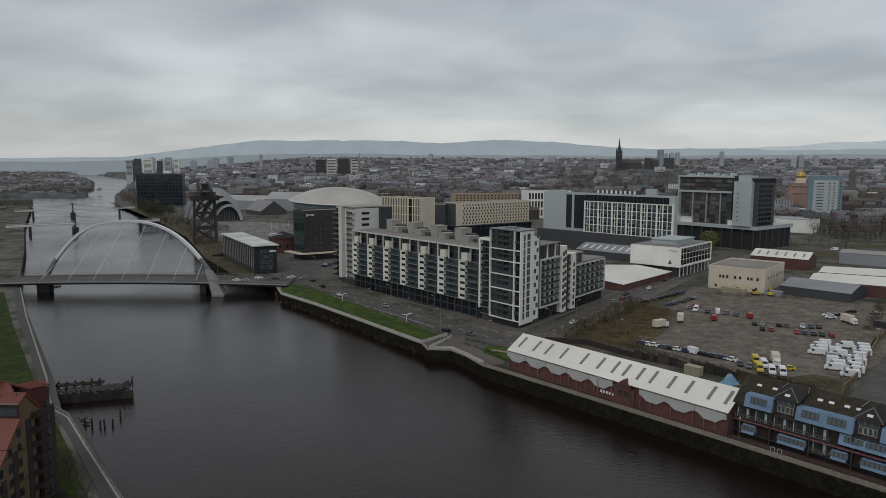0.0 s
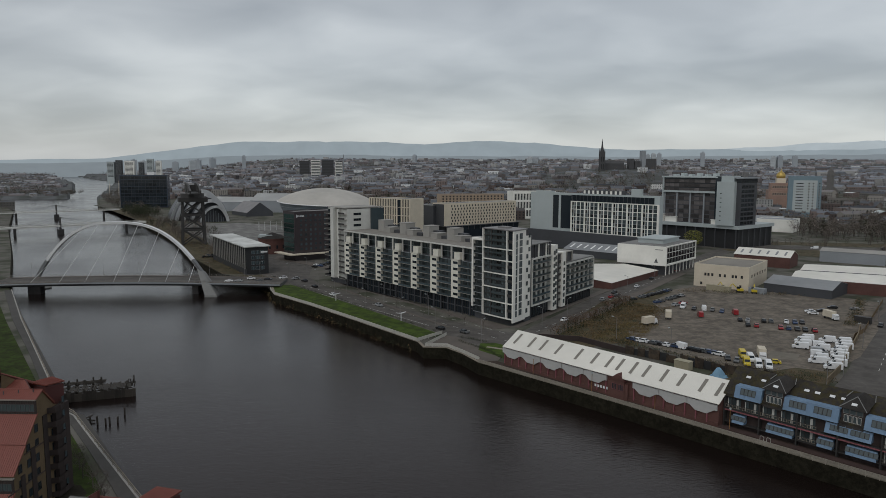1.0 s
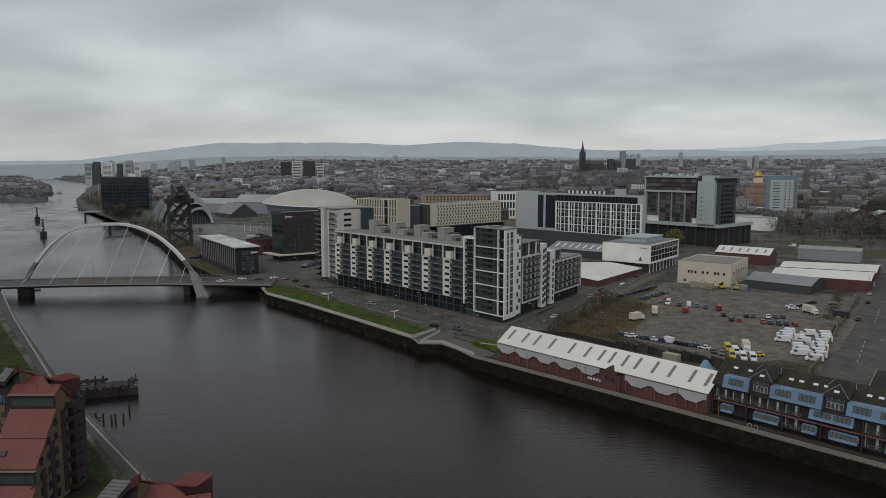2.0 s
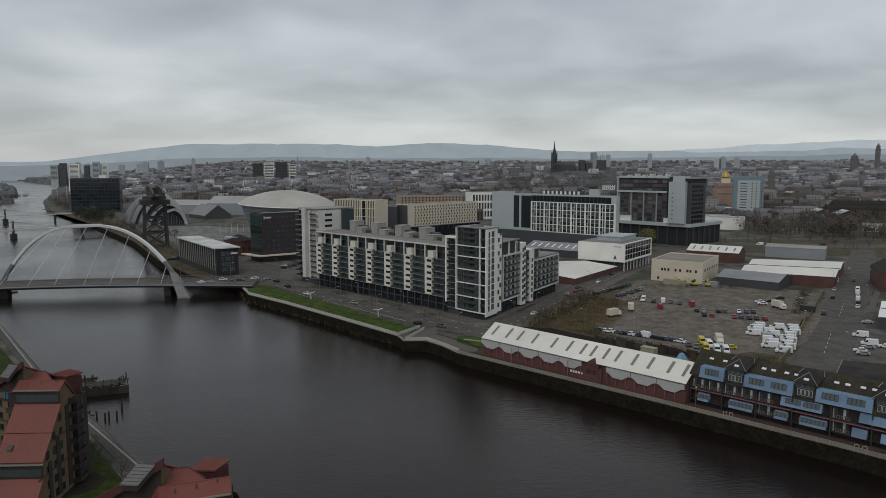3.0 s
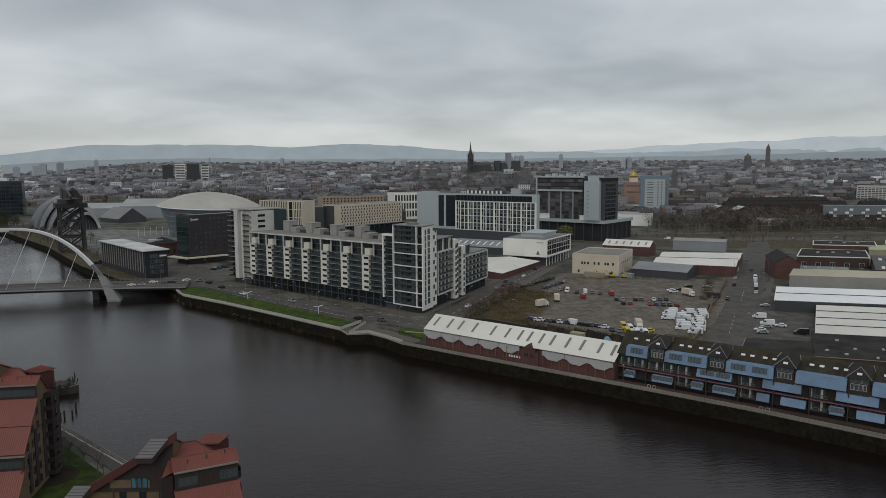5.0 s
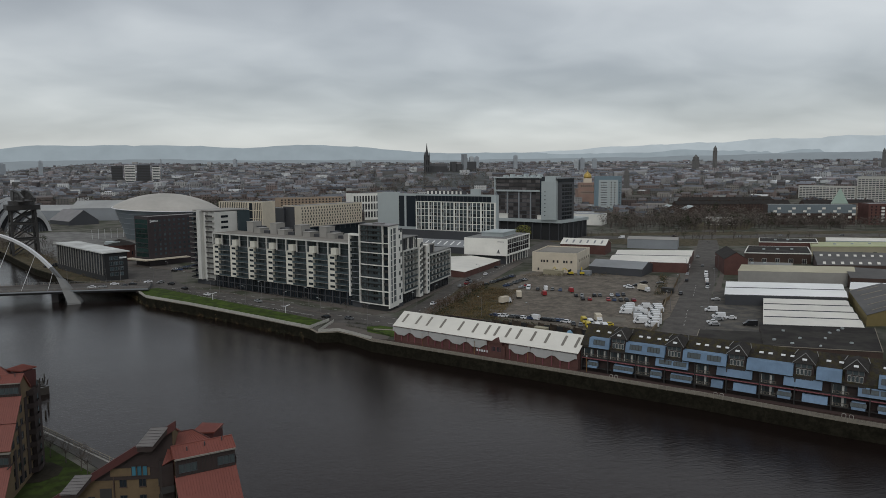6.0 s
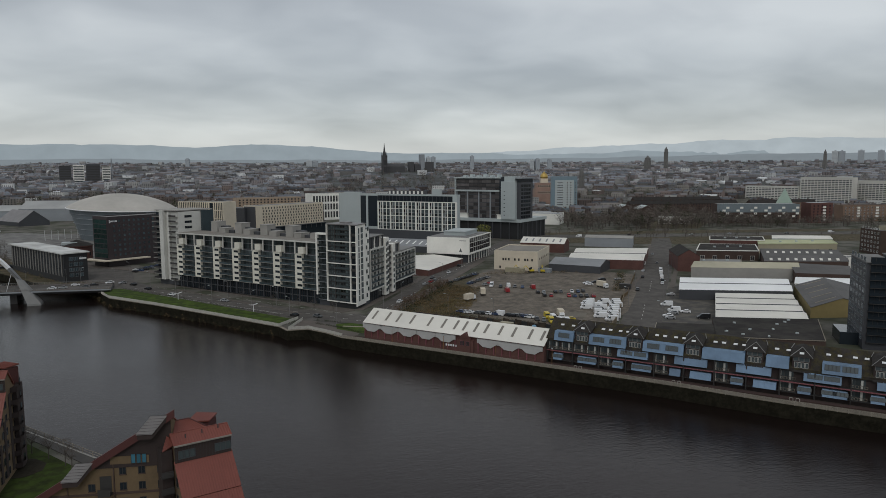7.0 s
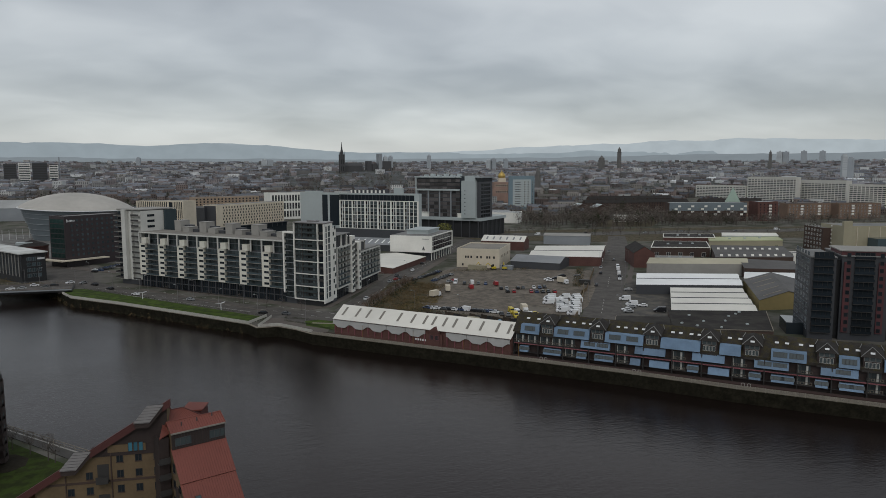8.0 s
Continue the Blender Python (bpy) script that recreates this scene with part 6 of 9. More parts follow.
def jetty():
    th = at_place("ruined_jetty", -102.5, 198.5, 1.6, 17, "ruined dark timber jetty with broken planks and lone piles", "jetty")
    rng = random.Random(5)
    # two runs of decking on piles, beams beneath
    for k, (y0, y1, x0, x1) in enumerate(((-1.5, 4.5, 0, 20), (7.0, 10.0, -1, 12))):
        pm = M()
        for i in range(int((x1 - x0) / 0.45)):
            if rng.random() < 0.16:
                continue
            x = x0 + i * 0.45
            a = rng.uniform(-0.25, 0.25)
            z = -2.7 + rng.uniform(-0.12, 0.12) - (0.8 if k else 0) * i / 20
            s0, s1 = y0 + rng.uniform(-0.4, 0.5), y1 - rng.uniform(-0.3, 1.2)
            m = M()
            m.hexa([(x, s0), (x + 0.36, s0 + a), (x + 0.36, s1 + a), (x, s1)], z, z + 0.1)
            part("plank", m, TIMBER, th)
        m = M()
        for y in (y0 + 0.4, (y0 + y1) / 2, y1 - 0.4):
            m.box(x0, x1, y - 0.16, y + 0.16, -3.15, -2.85)
        part("beam", m, TIMBER, th)
        for x in np.arange(x0 + 0.6, x1, 2.2):
            for y in (y0 + 0.3, y1 - 0.3):
                m = M()
                m.rod((x, y, -9), (x, y, -2.4 + rng.uniform(-0.2, 0.7)), 0.24, 7)
                part("pile", m, TIMBER, th)
    m = M()
    for i in range(22):
        x = i * 0.95
        m.box(x, x + 0.93, -1.75, -1.6, -6.5, -2.9 + rng.uniform(-0.4, 0.2))
    part("boarding", m, TIMBER, th)
    for i in range(6):
        x = 19.5 + rng.uniform(-1, 1.6)
        m = M()
        m.rod((x, -1.3 + i, -3), (x + rng.uniform(-0.5, 0.5), -1.3 + i, -0.9 + rng.uniform(-0.6, 0.5)), 0.17, 6)
        part("post", m, TIMBER, th)
    for px, py in ((-87, 181), (-85, 180.5), (-83, 180), (-81, 180), (-80, 180.4), (-78.4, 181), (-79, 187)):
        q = th.matrix_world.inverted() @ Vector((px, py, 0))
        m = M()
        m.rod((q.x, q.y, -8), (q.x + rng.uniform(-0.3, 0.3), q.y, -3.4 + rng.uniform(-0.5, 0.4)), 0.24, 7)
        part("pile", m, TIMBER, th)
    q = th.matrix_world.inverted() @ Vector((-88, 183, 0))
    m = M()
    m.rod((q.x - 2, q.y, -4.6), (q.x + 3, q.y - 2, -5.1), 0.2, 5)
    m.rod((q.x - 2, q.y - 2, -5.1), (q.x + 2, q.y + 1, -4.6), 0.2, 5)
    part("fallen_beam", m, TIMBER, th)


jetty()

# ---- red-roofed flats on the near bank ----


def red_flats(x, y, deg, mirror, label, W=9.0, ztop=20.8):
    """A stepped block: a catslide red roof falls towards local -y, a lower gabled wing runs to one side."""
    th = at_place("apartment_house", x, y, 0, deg, label, "apartment house", "red-roofed flats")
    h = W / 2

    def ribs(owner, quad, n, material):
        """standing seams on a roof face given by its four corners"""
        a, b, c, d = [Vector(p) for p in quad]
        nrm = (b - a).cross(d - a).normalized()
        s = (b - a).normalized() * 0.03
        for i in range(n + 1):
            m = M()
            p, q = a.lerp(b, i / n), d.lerp(c, i / n)
            m.sweep([[p - s, p + s, p + s + nrm * 0.06, p - s + nrm * 0.06], [q - s, q + s, q + s + nrm * 0.06, q - s + nrm * 0.06]])
            part("seam", m, material, owner)

    def roof(quad, n, name="roof_slope", label="", th_=0.22):
        m = M()
        q = [Vector(p) for p in quad]
        nrm = (q[1] - q[0]).cross(q[3] - q[0]).normalized()
        if nrm.z < 0:
            q = q[::-1]
            nrm = -nrm
        lo = [p - nrm * th_ for p in q]
        m.face(q), m.face(lo[::-1])
        for i in range(4):
            j = (i + 1) % 4
            m.face([lo[i], lo[j], q[j], q[i]])
        ribs(part(name, m, REDROOF, th, label), q, n, REDROOF)

    z = ztop
    # body of the stepped wing, tier by tier
    m = M()
    prof = [(9.0, 0), (9.0, z - 4.2), (5.6, z - 2.9), (2.2, z + 0.7), (0.3, z - 0.35), (0.3, z - 3.0), (-0.2, z - 3.4), (-7.4, z - 11.6), (-7.4, z - 14.6), (-7.9, z - 15.0), (-13, z - 21.2), (-13, 0)]
    k = len(prof)
    for sx in (-h + 0.25, h - 0.25):
        f = [(sx, a, b) for a, b in prof]
        m.face(f if sx > 0 else f[::-1])
    for i in range(k):
        j = (i + 1) % k
        m.face([(-h + 0.25, *prof[i]), (h - 0.25, *prof[i]), (h - 0.25, *prof[j]), (-h + 0.25, *prof[j])][::-1])
    part("wall", m, BRICKY, th, "yellow brick walls")
    # upper roof strip, then slope, then the next tier
    roof([(-h, -0.1, z - 0.2), (h, -0.1, z - 0.2), (h, 2.2, z + 1.0), (-h, 2.2, z + 1.0)], 22, label="red standing-seam metal roof")
    roof([(h, 5.8, z - 2.6), (-h, 5.8, z - 2.6), (-h, 2.2, z + 1.0), (h, 2.2, z + 1.0)], 22)
    roof([(-h, -3.9, z - 7.2), (h, -3.9, z - 7.2), (h, 0.25, z - 2.8), (-h, 0.25, z - 2.8)], 22)
    roof([(-h, -7.7, z - 11.4), (h, -7.7, z - 11.4), (h, -3.8, z - 7.35), (-h, -3.8, z - 7.35)], 22)
    roof([(-h, -12.2, z - 19.2), (h, -12.2, z - 19.2), (h, -7.5, z - 14.4), (-h, -7.5, z - 14.4)], 22)
    for zz, yy in ((z - 2.95, 0.24), (z - 14.5, -7.45)):
        m = M()
        m.box(-h + 0.1, h - 0.1, yy - 0.25, yy, zz, zz + 2.55)
        part("clerestory", m, BOARD, th, "dark boarded clerestory band")
        m = M()
        m.box(-h, h, yy - 0.55, yy + 0.1, zz + 2.56, zz + 2.76)
        part("gutter", m, BROWNROOF, th, "grey metal gutter under the eave")
        for k2 in range(int(W / 0.45)):
            m = M()
            m.box(-h + 0.3 + 0.45 * k2, -h + 0.34 + 0.45 * k2, yy - 0.28, yy - 0.24, zz, zz + 2.5)
            part("batten", m, STEELD, th)
        wn = window_mesh(0.74, 1.2, DARKGREY, GLASSI, 0, 0.07, 0.06)
        for xx in ([-h + 1.0 + i * 0.86 for i in (0, 1, 2, 6.4, 7.4, 8.4)] if deg > 0 else [-h + 0.9 + i * 0.86 for i in range(9)]):
            put("window", wn, th, xx, yy - 0.26, zz + 0.55)
    # side windows in dark bays and brown bands
    s = 1 if not mirror else -1
    wv = window_mesh(0.95, 1.45, STEELD, GLASSD, 0, 0.07, 0.06)
    for k2 in range(7):
        zz = 1.2 + 2.75 * k2
        for j in range(6):
            yy = 7.6 - 2.6 * j
            if zz + 1.8 < (z - 3 if yy > 0.5 else z - 3.4 + (yy) * 1.13 - 0.4):
                for sx in (-1, 1):
                    put("window", wv, th, sx * (h - 0.24), yy, zz, 90 * sx)
    for sx in (-1, 1):
        m = M()
        for zz in (6.6, 12.1):
            m.box(sx * (h - 0.24) - 0.06, sx * (h - 0.24) + 0.06, -4 if zz > 7 else -9, 8.9, zz, zz + 0.3)
        part("string_course", m, BRICKB, th)
    # tall dark window strips on the flanks
    for sx in (-1, 1):
        for ya, yb, zt in ((1.9, 3.3, z - 4.0), (-2.2, -0.9, z - 8.6), (-5.4, -4.2, z - 12.4)):
            m = M()
            m.box(min(sx * (h - 0.28), sx * (h - 0.12)), max(sx * (h - 0.28), sx * (h - 0.12)), ya, yb, 1.0, zt)
            part("boarded_strip", m, BOARD, th, "tall dark boarded strip")
    # dark balcony stack on the river side
    m = M()
    m.box(h - 0.3, h + 0.55, 5.0, 9.4, 0, z - 3.4)
    part("stair_bay", m, BOARD, th, "dark boarded stair bay")
    wb = window_mesh(0.8, 1.3, STEELD, GLASSB, 0, 0.07, 0.06)
    for k2 in range(7):
        put("window", wb, th, h + 0.56, 7.4, 1.4 + 2.75 * k2, 90)
        m = M()
        m.hexa([(h - 0.2, 3.4), (h + 1.0, 3.9), (h + 1.25, 5.4), (h + 1.0, 7.0), (h - 0.2, 7.4)], 0.6 + 2.75 * k2, 0.78 + 2.75 * k2)
        m.sweep([[(a, b, q) for q in (0.79 + 2.75 * k2, 1.7 + 2.75 * k2)] + [(a + 0.05, b, q) for q in (1.7 + 2.75 * k2, 0.79 + 2.75 * k2)] for a, b in ((h - 0.2, 3.4), (h + 1.0, 3.9), (h + 1.25, 5.4), (h + 1.0, 7.0), (h - 0.2, 7.4))])
        part("balcony", m, BOARD, th)
    # roofs behind the ridge
    roof([(-h - 1.5, 1.0, z - 1.1), (h - 3.0, 3.3, z + 0.7), (h - 5.1, 5.2, z + 1.9), (-h + 0.9, 5.2, z + 1.9)], 18, "hip_roof")
    roof([(h - 3.6, 8.4, z - 0.6), (-h + 0.2, 8.4, z - 0.6), (-h + 0.9, 5.2, z + 1.9), (h - 5.1, 5.2, z + 1.9)], 9, "hip_roof")
    m = M()
    m.hexa([(-h - 1.2, 1.4), (h - 3.4, 3.5), (h - 3.8, 8.2), (-h + 0.3, 8.2)], z - 5, z - 1.3)
    m.rod((-h + 0.9, 5.2, z + 1.95), (h - 5.1, 5.2, z + 1.95), 0.1, 5)
    m.rod((h - 5.1, 5.2, z + 1.95), (h - 3.0, 3.3, z + 0.78), 0.1, 5)
    part("hip_wall", m, REDDARK, th, "dark red capping and upstand")
    roof([(h - 5.0, 6.6, z + 0.9), (h - 1.7, 5.9, z + 0.6), (h + 0.4, 8.7, z + 0.7), (h - 2.6, 9.8, z + 1.1)], 9, "stair_roof")
    m = M()
    m.hexa([(h - 4.8, 6.8), (h - 1.8, 6.1), (h + 0.2, 8.6), (h - 2.6, 9.6)], 0, z + 0.2)
    part("stair_tower", m, REDDARK, th, "dark red stair tower")
    m = M()
    for p, q in (((-h, 2.2), (h, 2.2)), ((-h, -0.1), (-h, 2.2)), ((h, -0.1), (h, 2.2))):
        m.rod((*p, z + (1.05 if p[1] > 1 else -0.15)), (*q, z + 1.05), 0.08, 5)
    part("ridge_capping", m, REDROOF, th)
    m = M()
    m.hexa([(-h - 1.6, 1.2), (-h, 1.2), (-h, 4.8), (-h - 1.6, 4.8)], 0, z - 1.2)
    part("glazed_bay", m, BOARD, th, "dark boarded corner bay")
    for k2 in range(7):
        m = M()
        m.box(-h - 1.9, -h - 0.1, 0.2, 1.19, 0.9 + 2.6 * k2, 1.05 + 2.6 * k2)
        m.box(-h - 1.9, -h - 0.1, 0.2, 0.26, 1.06 + 2.6 * k2, 1.9 + 2.6 * k2)
        part("balcony", m, STEELD, th)
    # gabled wing running off to one side under a long falling verge
    y0, y1 = 0.0, 7.0
    L = 23.0
    made = []
    zr = lambda x: z + 4.2 + 0.62 * x

    def wp(name, m, material, label=""):
        made.append(part(name, m, material, th, label))
        return made[-1]

    def wput(name, me, x, y, zz):
        made.append(put(name, me, th, x, y, zz))

    m = M()
    prof = [(0.3, 0), (0.3, zr(0) - 0.6), (-L + 3.2, zr(-L + 3.2) - 0.6), (-L + 3.2, 0)]
    for yy in (y0, y1):
        f = [(a, yy, b - (4.5 if yy == y1 and b > 0 else 0)) for a, b in prof]
        m.face(f[::-1] if yy == y0 else f)
    for i in range(len(prof)):
        j = (i + 1) % len(prof)
        di, dj = (4.5 if prof[i][1] > 0 else 0), (4.5 if prof[j][1] > 0 else 0)
        m.face([(prof[i][0], y0, prof[i][1]), (prof[j][0], y0, prof[j][1]), (prof[j][0], y1, prof[j][1] - dj), (prof[i][0], y1, prof[i][1] - di)])
    wp("wing_wall", m, BRICKY, "yellow brick gabled wing")
    roof([(-L, y1 + 0.5, zr(-L) - 4.4), (-L, y0 - 0.5, zr(-L)), (0.2, y0 - 0.5, zr(0)), (0.2, y1 + 0.5, zr(0) - 4.4)], 10, "wing_roof")
    made.append(th.children[-1] if th.children[-1].name.startswith("wing_roof") else [c for c in th.children if c.name.startswith("wing_roof")][0])
    m = M()
    a0, b0 = (-L, zr(-L)), (0.9, zr(0.9) - 0.2)
    m.sweep([[(x_, y0 - 0.75, zz - 1.0), (x_, y0 - 0.3, zz - 1.0), (x_, y0 - 0.3, zz + 0.25), (x_, y0 - 0.75, zz + 0.25)] for x_, zz in (a0, b0)])
    wp("bargeboard", m, REDDARK, "deep dark-red bargeboard")
    m = M()
    m.face([(-9.3, y0 - 0.1, z - 2.4), (0.2, y0 - 0.1, z - 2.4), (0.2, y0 - 0.1, zr(0) - 0.8)])
    m.box(-11.2, 0.2, y0 - 0.14, y0 - 0.02, z - 4.1, z - 2.4)
    wp("boarded_gable", m, BOARD, "dark red-brown boarded gable")
    m = M()
    m.box(-8.9, -3.2, y0 - 0.22, y0 - 0.12, z - 3.5, z - 2.3)
    wp("brick_inset", m, BRICKY)
    wc = window_mesh(0.56, 1.4, STEELD, mat("teal_glass", (0.05, 0.16, 0.22), 0.15, 0.1, 1.0, rnd=0.3), 0, 0.07, 0.06)
    for xx in (-5.5, -4.7, -3.9):
        wput("window", wc, xx, y0 - 0.23, z - 3.45)
    wd_ = window_mesh(0.9, 1.1, STEELD, GLASSD, 1, 0.06, 0.06)
    sill = M()
    sill.box(-0.55, 0.55, -0.12, 0.0, -0.14, 0.0)
    sill = sill.mesh("sill", BRICKB)
    for zz in (z - 5.2, z - 7.7, z - 10.2, z - 12.7, z - 15.2, z - 17.7):
        for xx in (-14.6, -11.8, -7.2, -4.4, -1.6):
            if zz + 1.6 < zr(xx) - 1.8:
                wput("window", wd_, xx, y0 - 0.01, zz)
                wput("sill", sill, xx, y0 - 0.01, zz)
    m = M()
    for zz in (z - 8.4, z - 13.4):
        m.box(-L + 3.3, 0.2, y0 - 0.09, y0 - 0.005, zz, zz + 0.35)
    wp("string_course", m, BRICKB)
    for xx in (-8.6, -15.4):
        m = M()
        m.box(xx, xx + 0.16, y0 - 0.16, y0 - 0.005, 0, zr(xx) - 1.6)
        wp("drainpipe", m, BRICKB)
    for zz in (z - 8.0, z - 13.0):
        m = M()
        m.box(-10.6, -8.8, y0 - 1.3, y0 - 0.02, zz - 0.2, zz)
        m.box(-10.6, -8.8, y0 - 1.32, y0 - 1.26, zz, zz + 1.0)
        m.box(-10.6, -8.9, y0 - 0.06, y0 - 0.004, zz, zz + 2.6)
        wp("balcony", m, STEELD)
    # two zinc-topped lean-to dormers above the verge
    for xx, zz in ((-4.5, zr(-5.2) + 0.45), (-15.6, zr(-16.2) + 0.45)):
        m = M()
        q = [(xx, y0 - 1.25, zz), (xx + 2.1, y0 - 1.25, zz), (xx + 4.2, y0 - 0.8, zz + 2.5), (xx + 2.1, y0 - 0.8, zz + 2.5)]
        lo = [(a, b, c - 0.9) for a, b, c in q]
        for i in range(4):
            j = (i + 1) % 4
            m.face([lo[i], lo[j], q[j], q[i]])
        m.face(lo[::-1])
        wp("dormer_wall", m, BOARD)
        m = M()
        q2 = [(xx - 0.15, y0 - 1.4, zz + 0.02), (xx + 2.25, y0 - 1.4, zz + 0.02), (xx + 4.4, y0 - 0.8, zz + 2.62), (xx + 2.0, y0 - 0.8, zz + 2.62)]
        m.face(q2)
        m.face([(a, b, c - 0.12) for a, b, c in q2[::-1]])
        ribs(wp("dormer_roof", m, ZINC, "grey ribbed zinc lean-to roof"), [q2[1], q2[2], q2[3], q2[0]], 6, STEELD)
    T = Matrix.Translation((-h + 0.2, 3.0, 0)) @ Matrix.Rotation(radians(-26), 4, "Z")
    for ob in made:
        ob.matrix_basis = T @ ob.matrix_basis
    # skylights on the slope
    sk = M()
    sk.box(-0.45, 0.45, -0.5, 0.5, 0.0, 0.14)
    sk.box(-0.34, 0.34, -0.38, 0.38, 0.141, 0.16, 1)
    sk = sk.mesh("skylight", [STEELD, GLASSB])
    ob = put("skylight", sk, th, -h + 2.0, -5.9, z - 9.3)
    ob.rotation_euler = (radians(46), 0, 0)
    for i in range(3):
        m = M()
        m.rod((-h + 2 + i * 2.6, 1.0 + 0.3 * i, z + 0.2 + 0.1 * i), (-h + 2 + i * 2.6, 1.0 + 0.3 * i, z + 1.0 + 0.15 * i), 0.09, 6)
        part("vent_pipe", m, DARKGREY, th)


red_flats(-32.9, 76.4, 14, False, "red metal-roofed yellow-brick flats beside the river", 8.8, 21.6)
red_flats(-73.7, 126.5, -4, False, "red metal-roofed yellow-brick flats stepping down towards the lawn", 8.6, 21.2)

# ---- blue-panelled terrace on the quay ----


def blue_terrace():
    L, D = 150.0, 13.0
    th = at_place("terrace", 75.5, 163.5, 0, -51, "dark quayside terrace with blue metal bays and slate roof", "terraced flats")
    th.scale = (1, 1, 1.1)
    m = M()
    m.box(0, L, 1.5, D, 0, 7.0)
    m.box(0, L, 1.2, 1.5, 4.2, 7.0)
    part("wall", m, BOARD, th, "dark brown boarded walls")
    # roof: long pitch to the river, ridge set back
    m = M()
    q = [(-0.3, 0.6, 7.6), (L, 0.6, 7.6), (L, 7.4, 12.6), (-0.3, 7.4, 12.6)]
    m.face(q)
    m.face([(-0.3, 7.4, 12.6), (L, 7.4, 12.6), (L, D + 0.4, 8.0), (-0.3, D + 0.4, 8.0)])
    m.face([(a, b, c - 0.25) for a, b, c in q[::-1]])
    m.face([(-0.3, 0.6, 7.6), (-0.3, 7.4, 12.6), (-0.3, D + 0.4, 8.0), (-0.3, D + 0.4, 6.9), (-0.3, 0.6, 6.9)])
    m.face([(-0.3, 0.6, 6.9), (L, 0.6, 6.9), (L, 0.6, 7.6), (-0.3, 0.6, 7.6)])
    part("roof", m, MOSSY, th, "dark slate roof, mossy in patches")
    sl = math.atan2(5.0, 6.8)
    # skylights
    sm = M()
    sm.box(-0.55, 0.55, -0.3, 0.3, 0.02, 0.14)
    sm = sm.mesh("skylight", STEEL)
    dorm = [11.8, 28.6, 45.7, 62.4, 74.2, 93.4, 104.4, 121.5, 138.7]
    for d0, d1 in zip([-3] + dorm, dorm):
        for f in (0.33, 0.47, 0.66, 0.8) if d1 - d0 > 15 else (0.45, 0.7):
            ob = put("skylight", sm, th, d0 + (d1 - d0) * f, 5.2, 7.6 + (5.2 - 0.6) * math.tan(sl))
            ob.rotation_euler = (sl, 0, 0)
    # blue bays, top row: raking face with window strip
    def bay(s0, s1, zb, zt, y0, wins, name="blue_bay"):
        m = M()
        f = [(s0, y0 - 0.5, zb), (s1, y0 - 0.5, zb), (s1, y0 + 0.35, zt), (s0, y0 + 0.35, zt)]
        b = [(s0, y0 + 2.5, zb), (s1, y0 + 2.5, zb), (s1, y0 + 2.5, zt), (s0, y0 + 2.5, zt)]
        m.face(f), m.face([f[3], f[2], b[2], b[3]]), m.face([f[1], f[0], b[0], b[1]]), m.face([f[0], f[3], b[3], b[0]]), m.face([f[2], f[1], b[1], b[2]])
        n = max(2, int((s1 - s0) / 1.2))
        ob = part(name, m, BLUE, th, "raking blue metal bay")
        for i in range(n + 1):
            x = s0 + (s1 - s0) * i / n
            m = M()
            m.face([(x - 0.03, y0 - 0.54, zb), (x + 0.03, y0 - 0.54, zb), (x + 0.03, y0 + 0.31, zt), (x - 0.03, y0 + 0.31, zt)])
            part("seam", m, BLUE, ob)
        lean = math.atan2(0.85, zt - zb)
        wm_ = window_mesh(0.78, (zt - zb) * 0.5, STEELD, GLASSI, 0, 0.06, 0.06)
        for c in wins:
            for i in range(4):
                w = put("window", wm_, ob, c + (i - 1.5) * 0.92, y0 - 0.5 + 0.85 * 0.36 - 0.03, zb + (zt - zb) * 0.36)
                w.rotation_euler = (-lean, 0, 0)

    top = [(2.7, 9.1), (14.3, 26.0), (31.2, 43.1), (48.4, 59.9), (65.4, 71.2), (79.3, 88.4), (96.4, 101.4), (107.2, 118.6), (124.4, 135.6)]
    for i, (a, b) in enumerate(top):
        wins = [] if i == 3 or i == 4 else ([a + (b - a) * 0.5] if b - a < 9 else [a + (b - a) * 0.26, a + (b - a) * 0.72])
        bay(a, b, 7.3, 9.9, 0.3, wins)
    mid = [(23.5, 32.8, 2), (40.7, 49.9, 0), (57.8, 66.9, 0), (75.0, 84.0, 2), (92.1, 101.2, 1), (109.3, 118.4, 2), (126.4, 135.5, 1)]
    for a, b, w in mid:
        bay(a, b, 4.9, 6.9, 0.1, [] if not w else ([a + (b - a) * 0.3, a + (b - a) * 0.75] if w == 2 else [a + (b - a) * 0.6]))
    low = [(a + 17.2 * k, b + 17.2 * k) for k in range(8) for a, b in ((4.9, 8.0), (10.8, 16.7))]
    low[0] = (2.5, 5.4)
    for i, (a, b) in enumerate(low):
        bay(a, b, 1.5, 3.3, 0.2, [] if i in (4, 5, 7) else ([a + (b - a) * 0.5] if b - a < 5 else [a + (b - a) * 0.27, a + (b - a) * 0.74]))
    # dormers with hipped slate heads
    for d in dorm:
        m = M()
        m.box(d - 2.3, d + 2.3, 0.9, 6.5, 7.4, 10.6)
        part("dormer", m, BOARD, th, "dark boarded dormer")
        m = M()
        m.face([(d - 2.4, 0.35, 6.7), (d + 2.4, 0.35, 6.7), (d + 2.3, 0.86, 7.75), (d - 2.3, 0.86, 7.75)])
        m.face([(d - 2.4, 0.35, 6.7), (d - 2.3, 0.86, 7.75), (d - 2.3, 1.2, 6.7)])
        m.face([(d + 2.4, 0.35, 6.7), (d + 2.3, 1.2, 6.7), (d + 2.3, 0.86, 7.75)])
        part("slate_apron", m, SLATE, th, "slate-hung apron below the dormer")
        m = M()
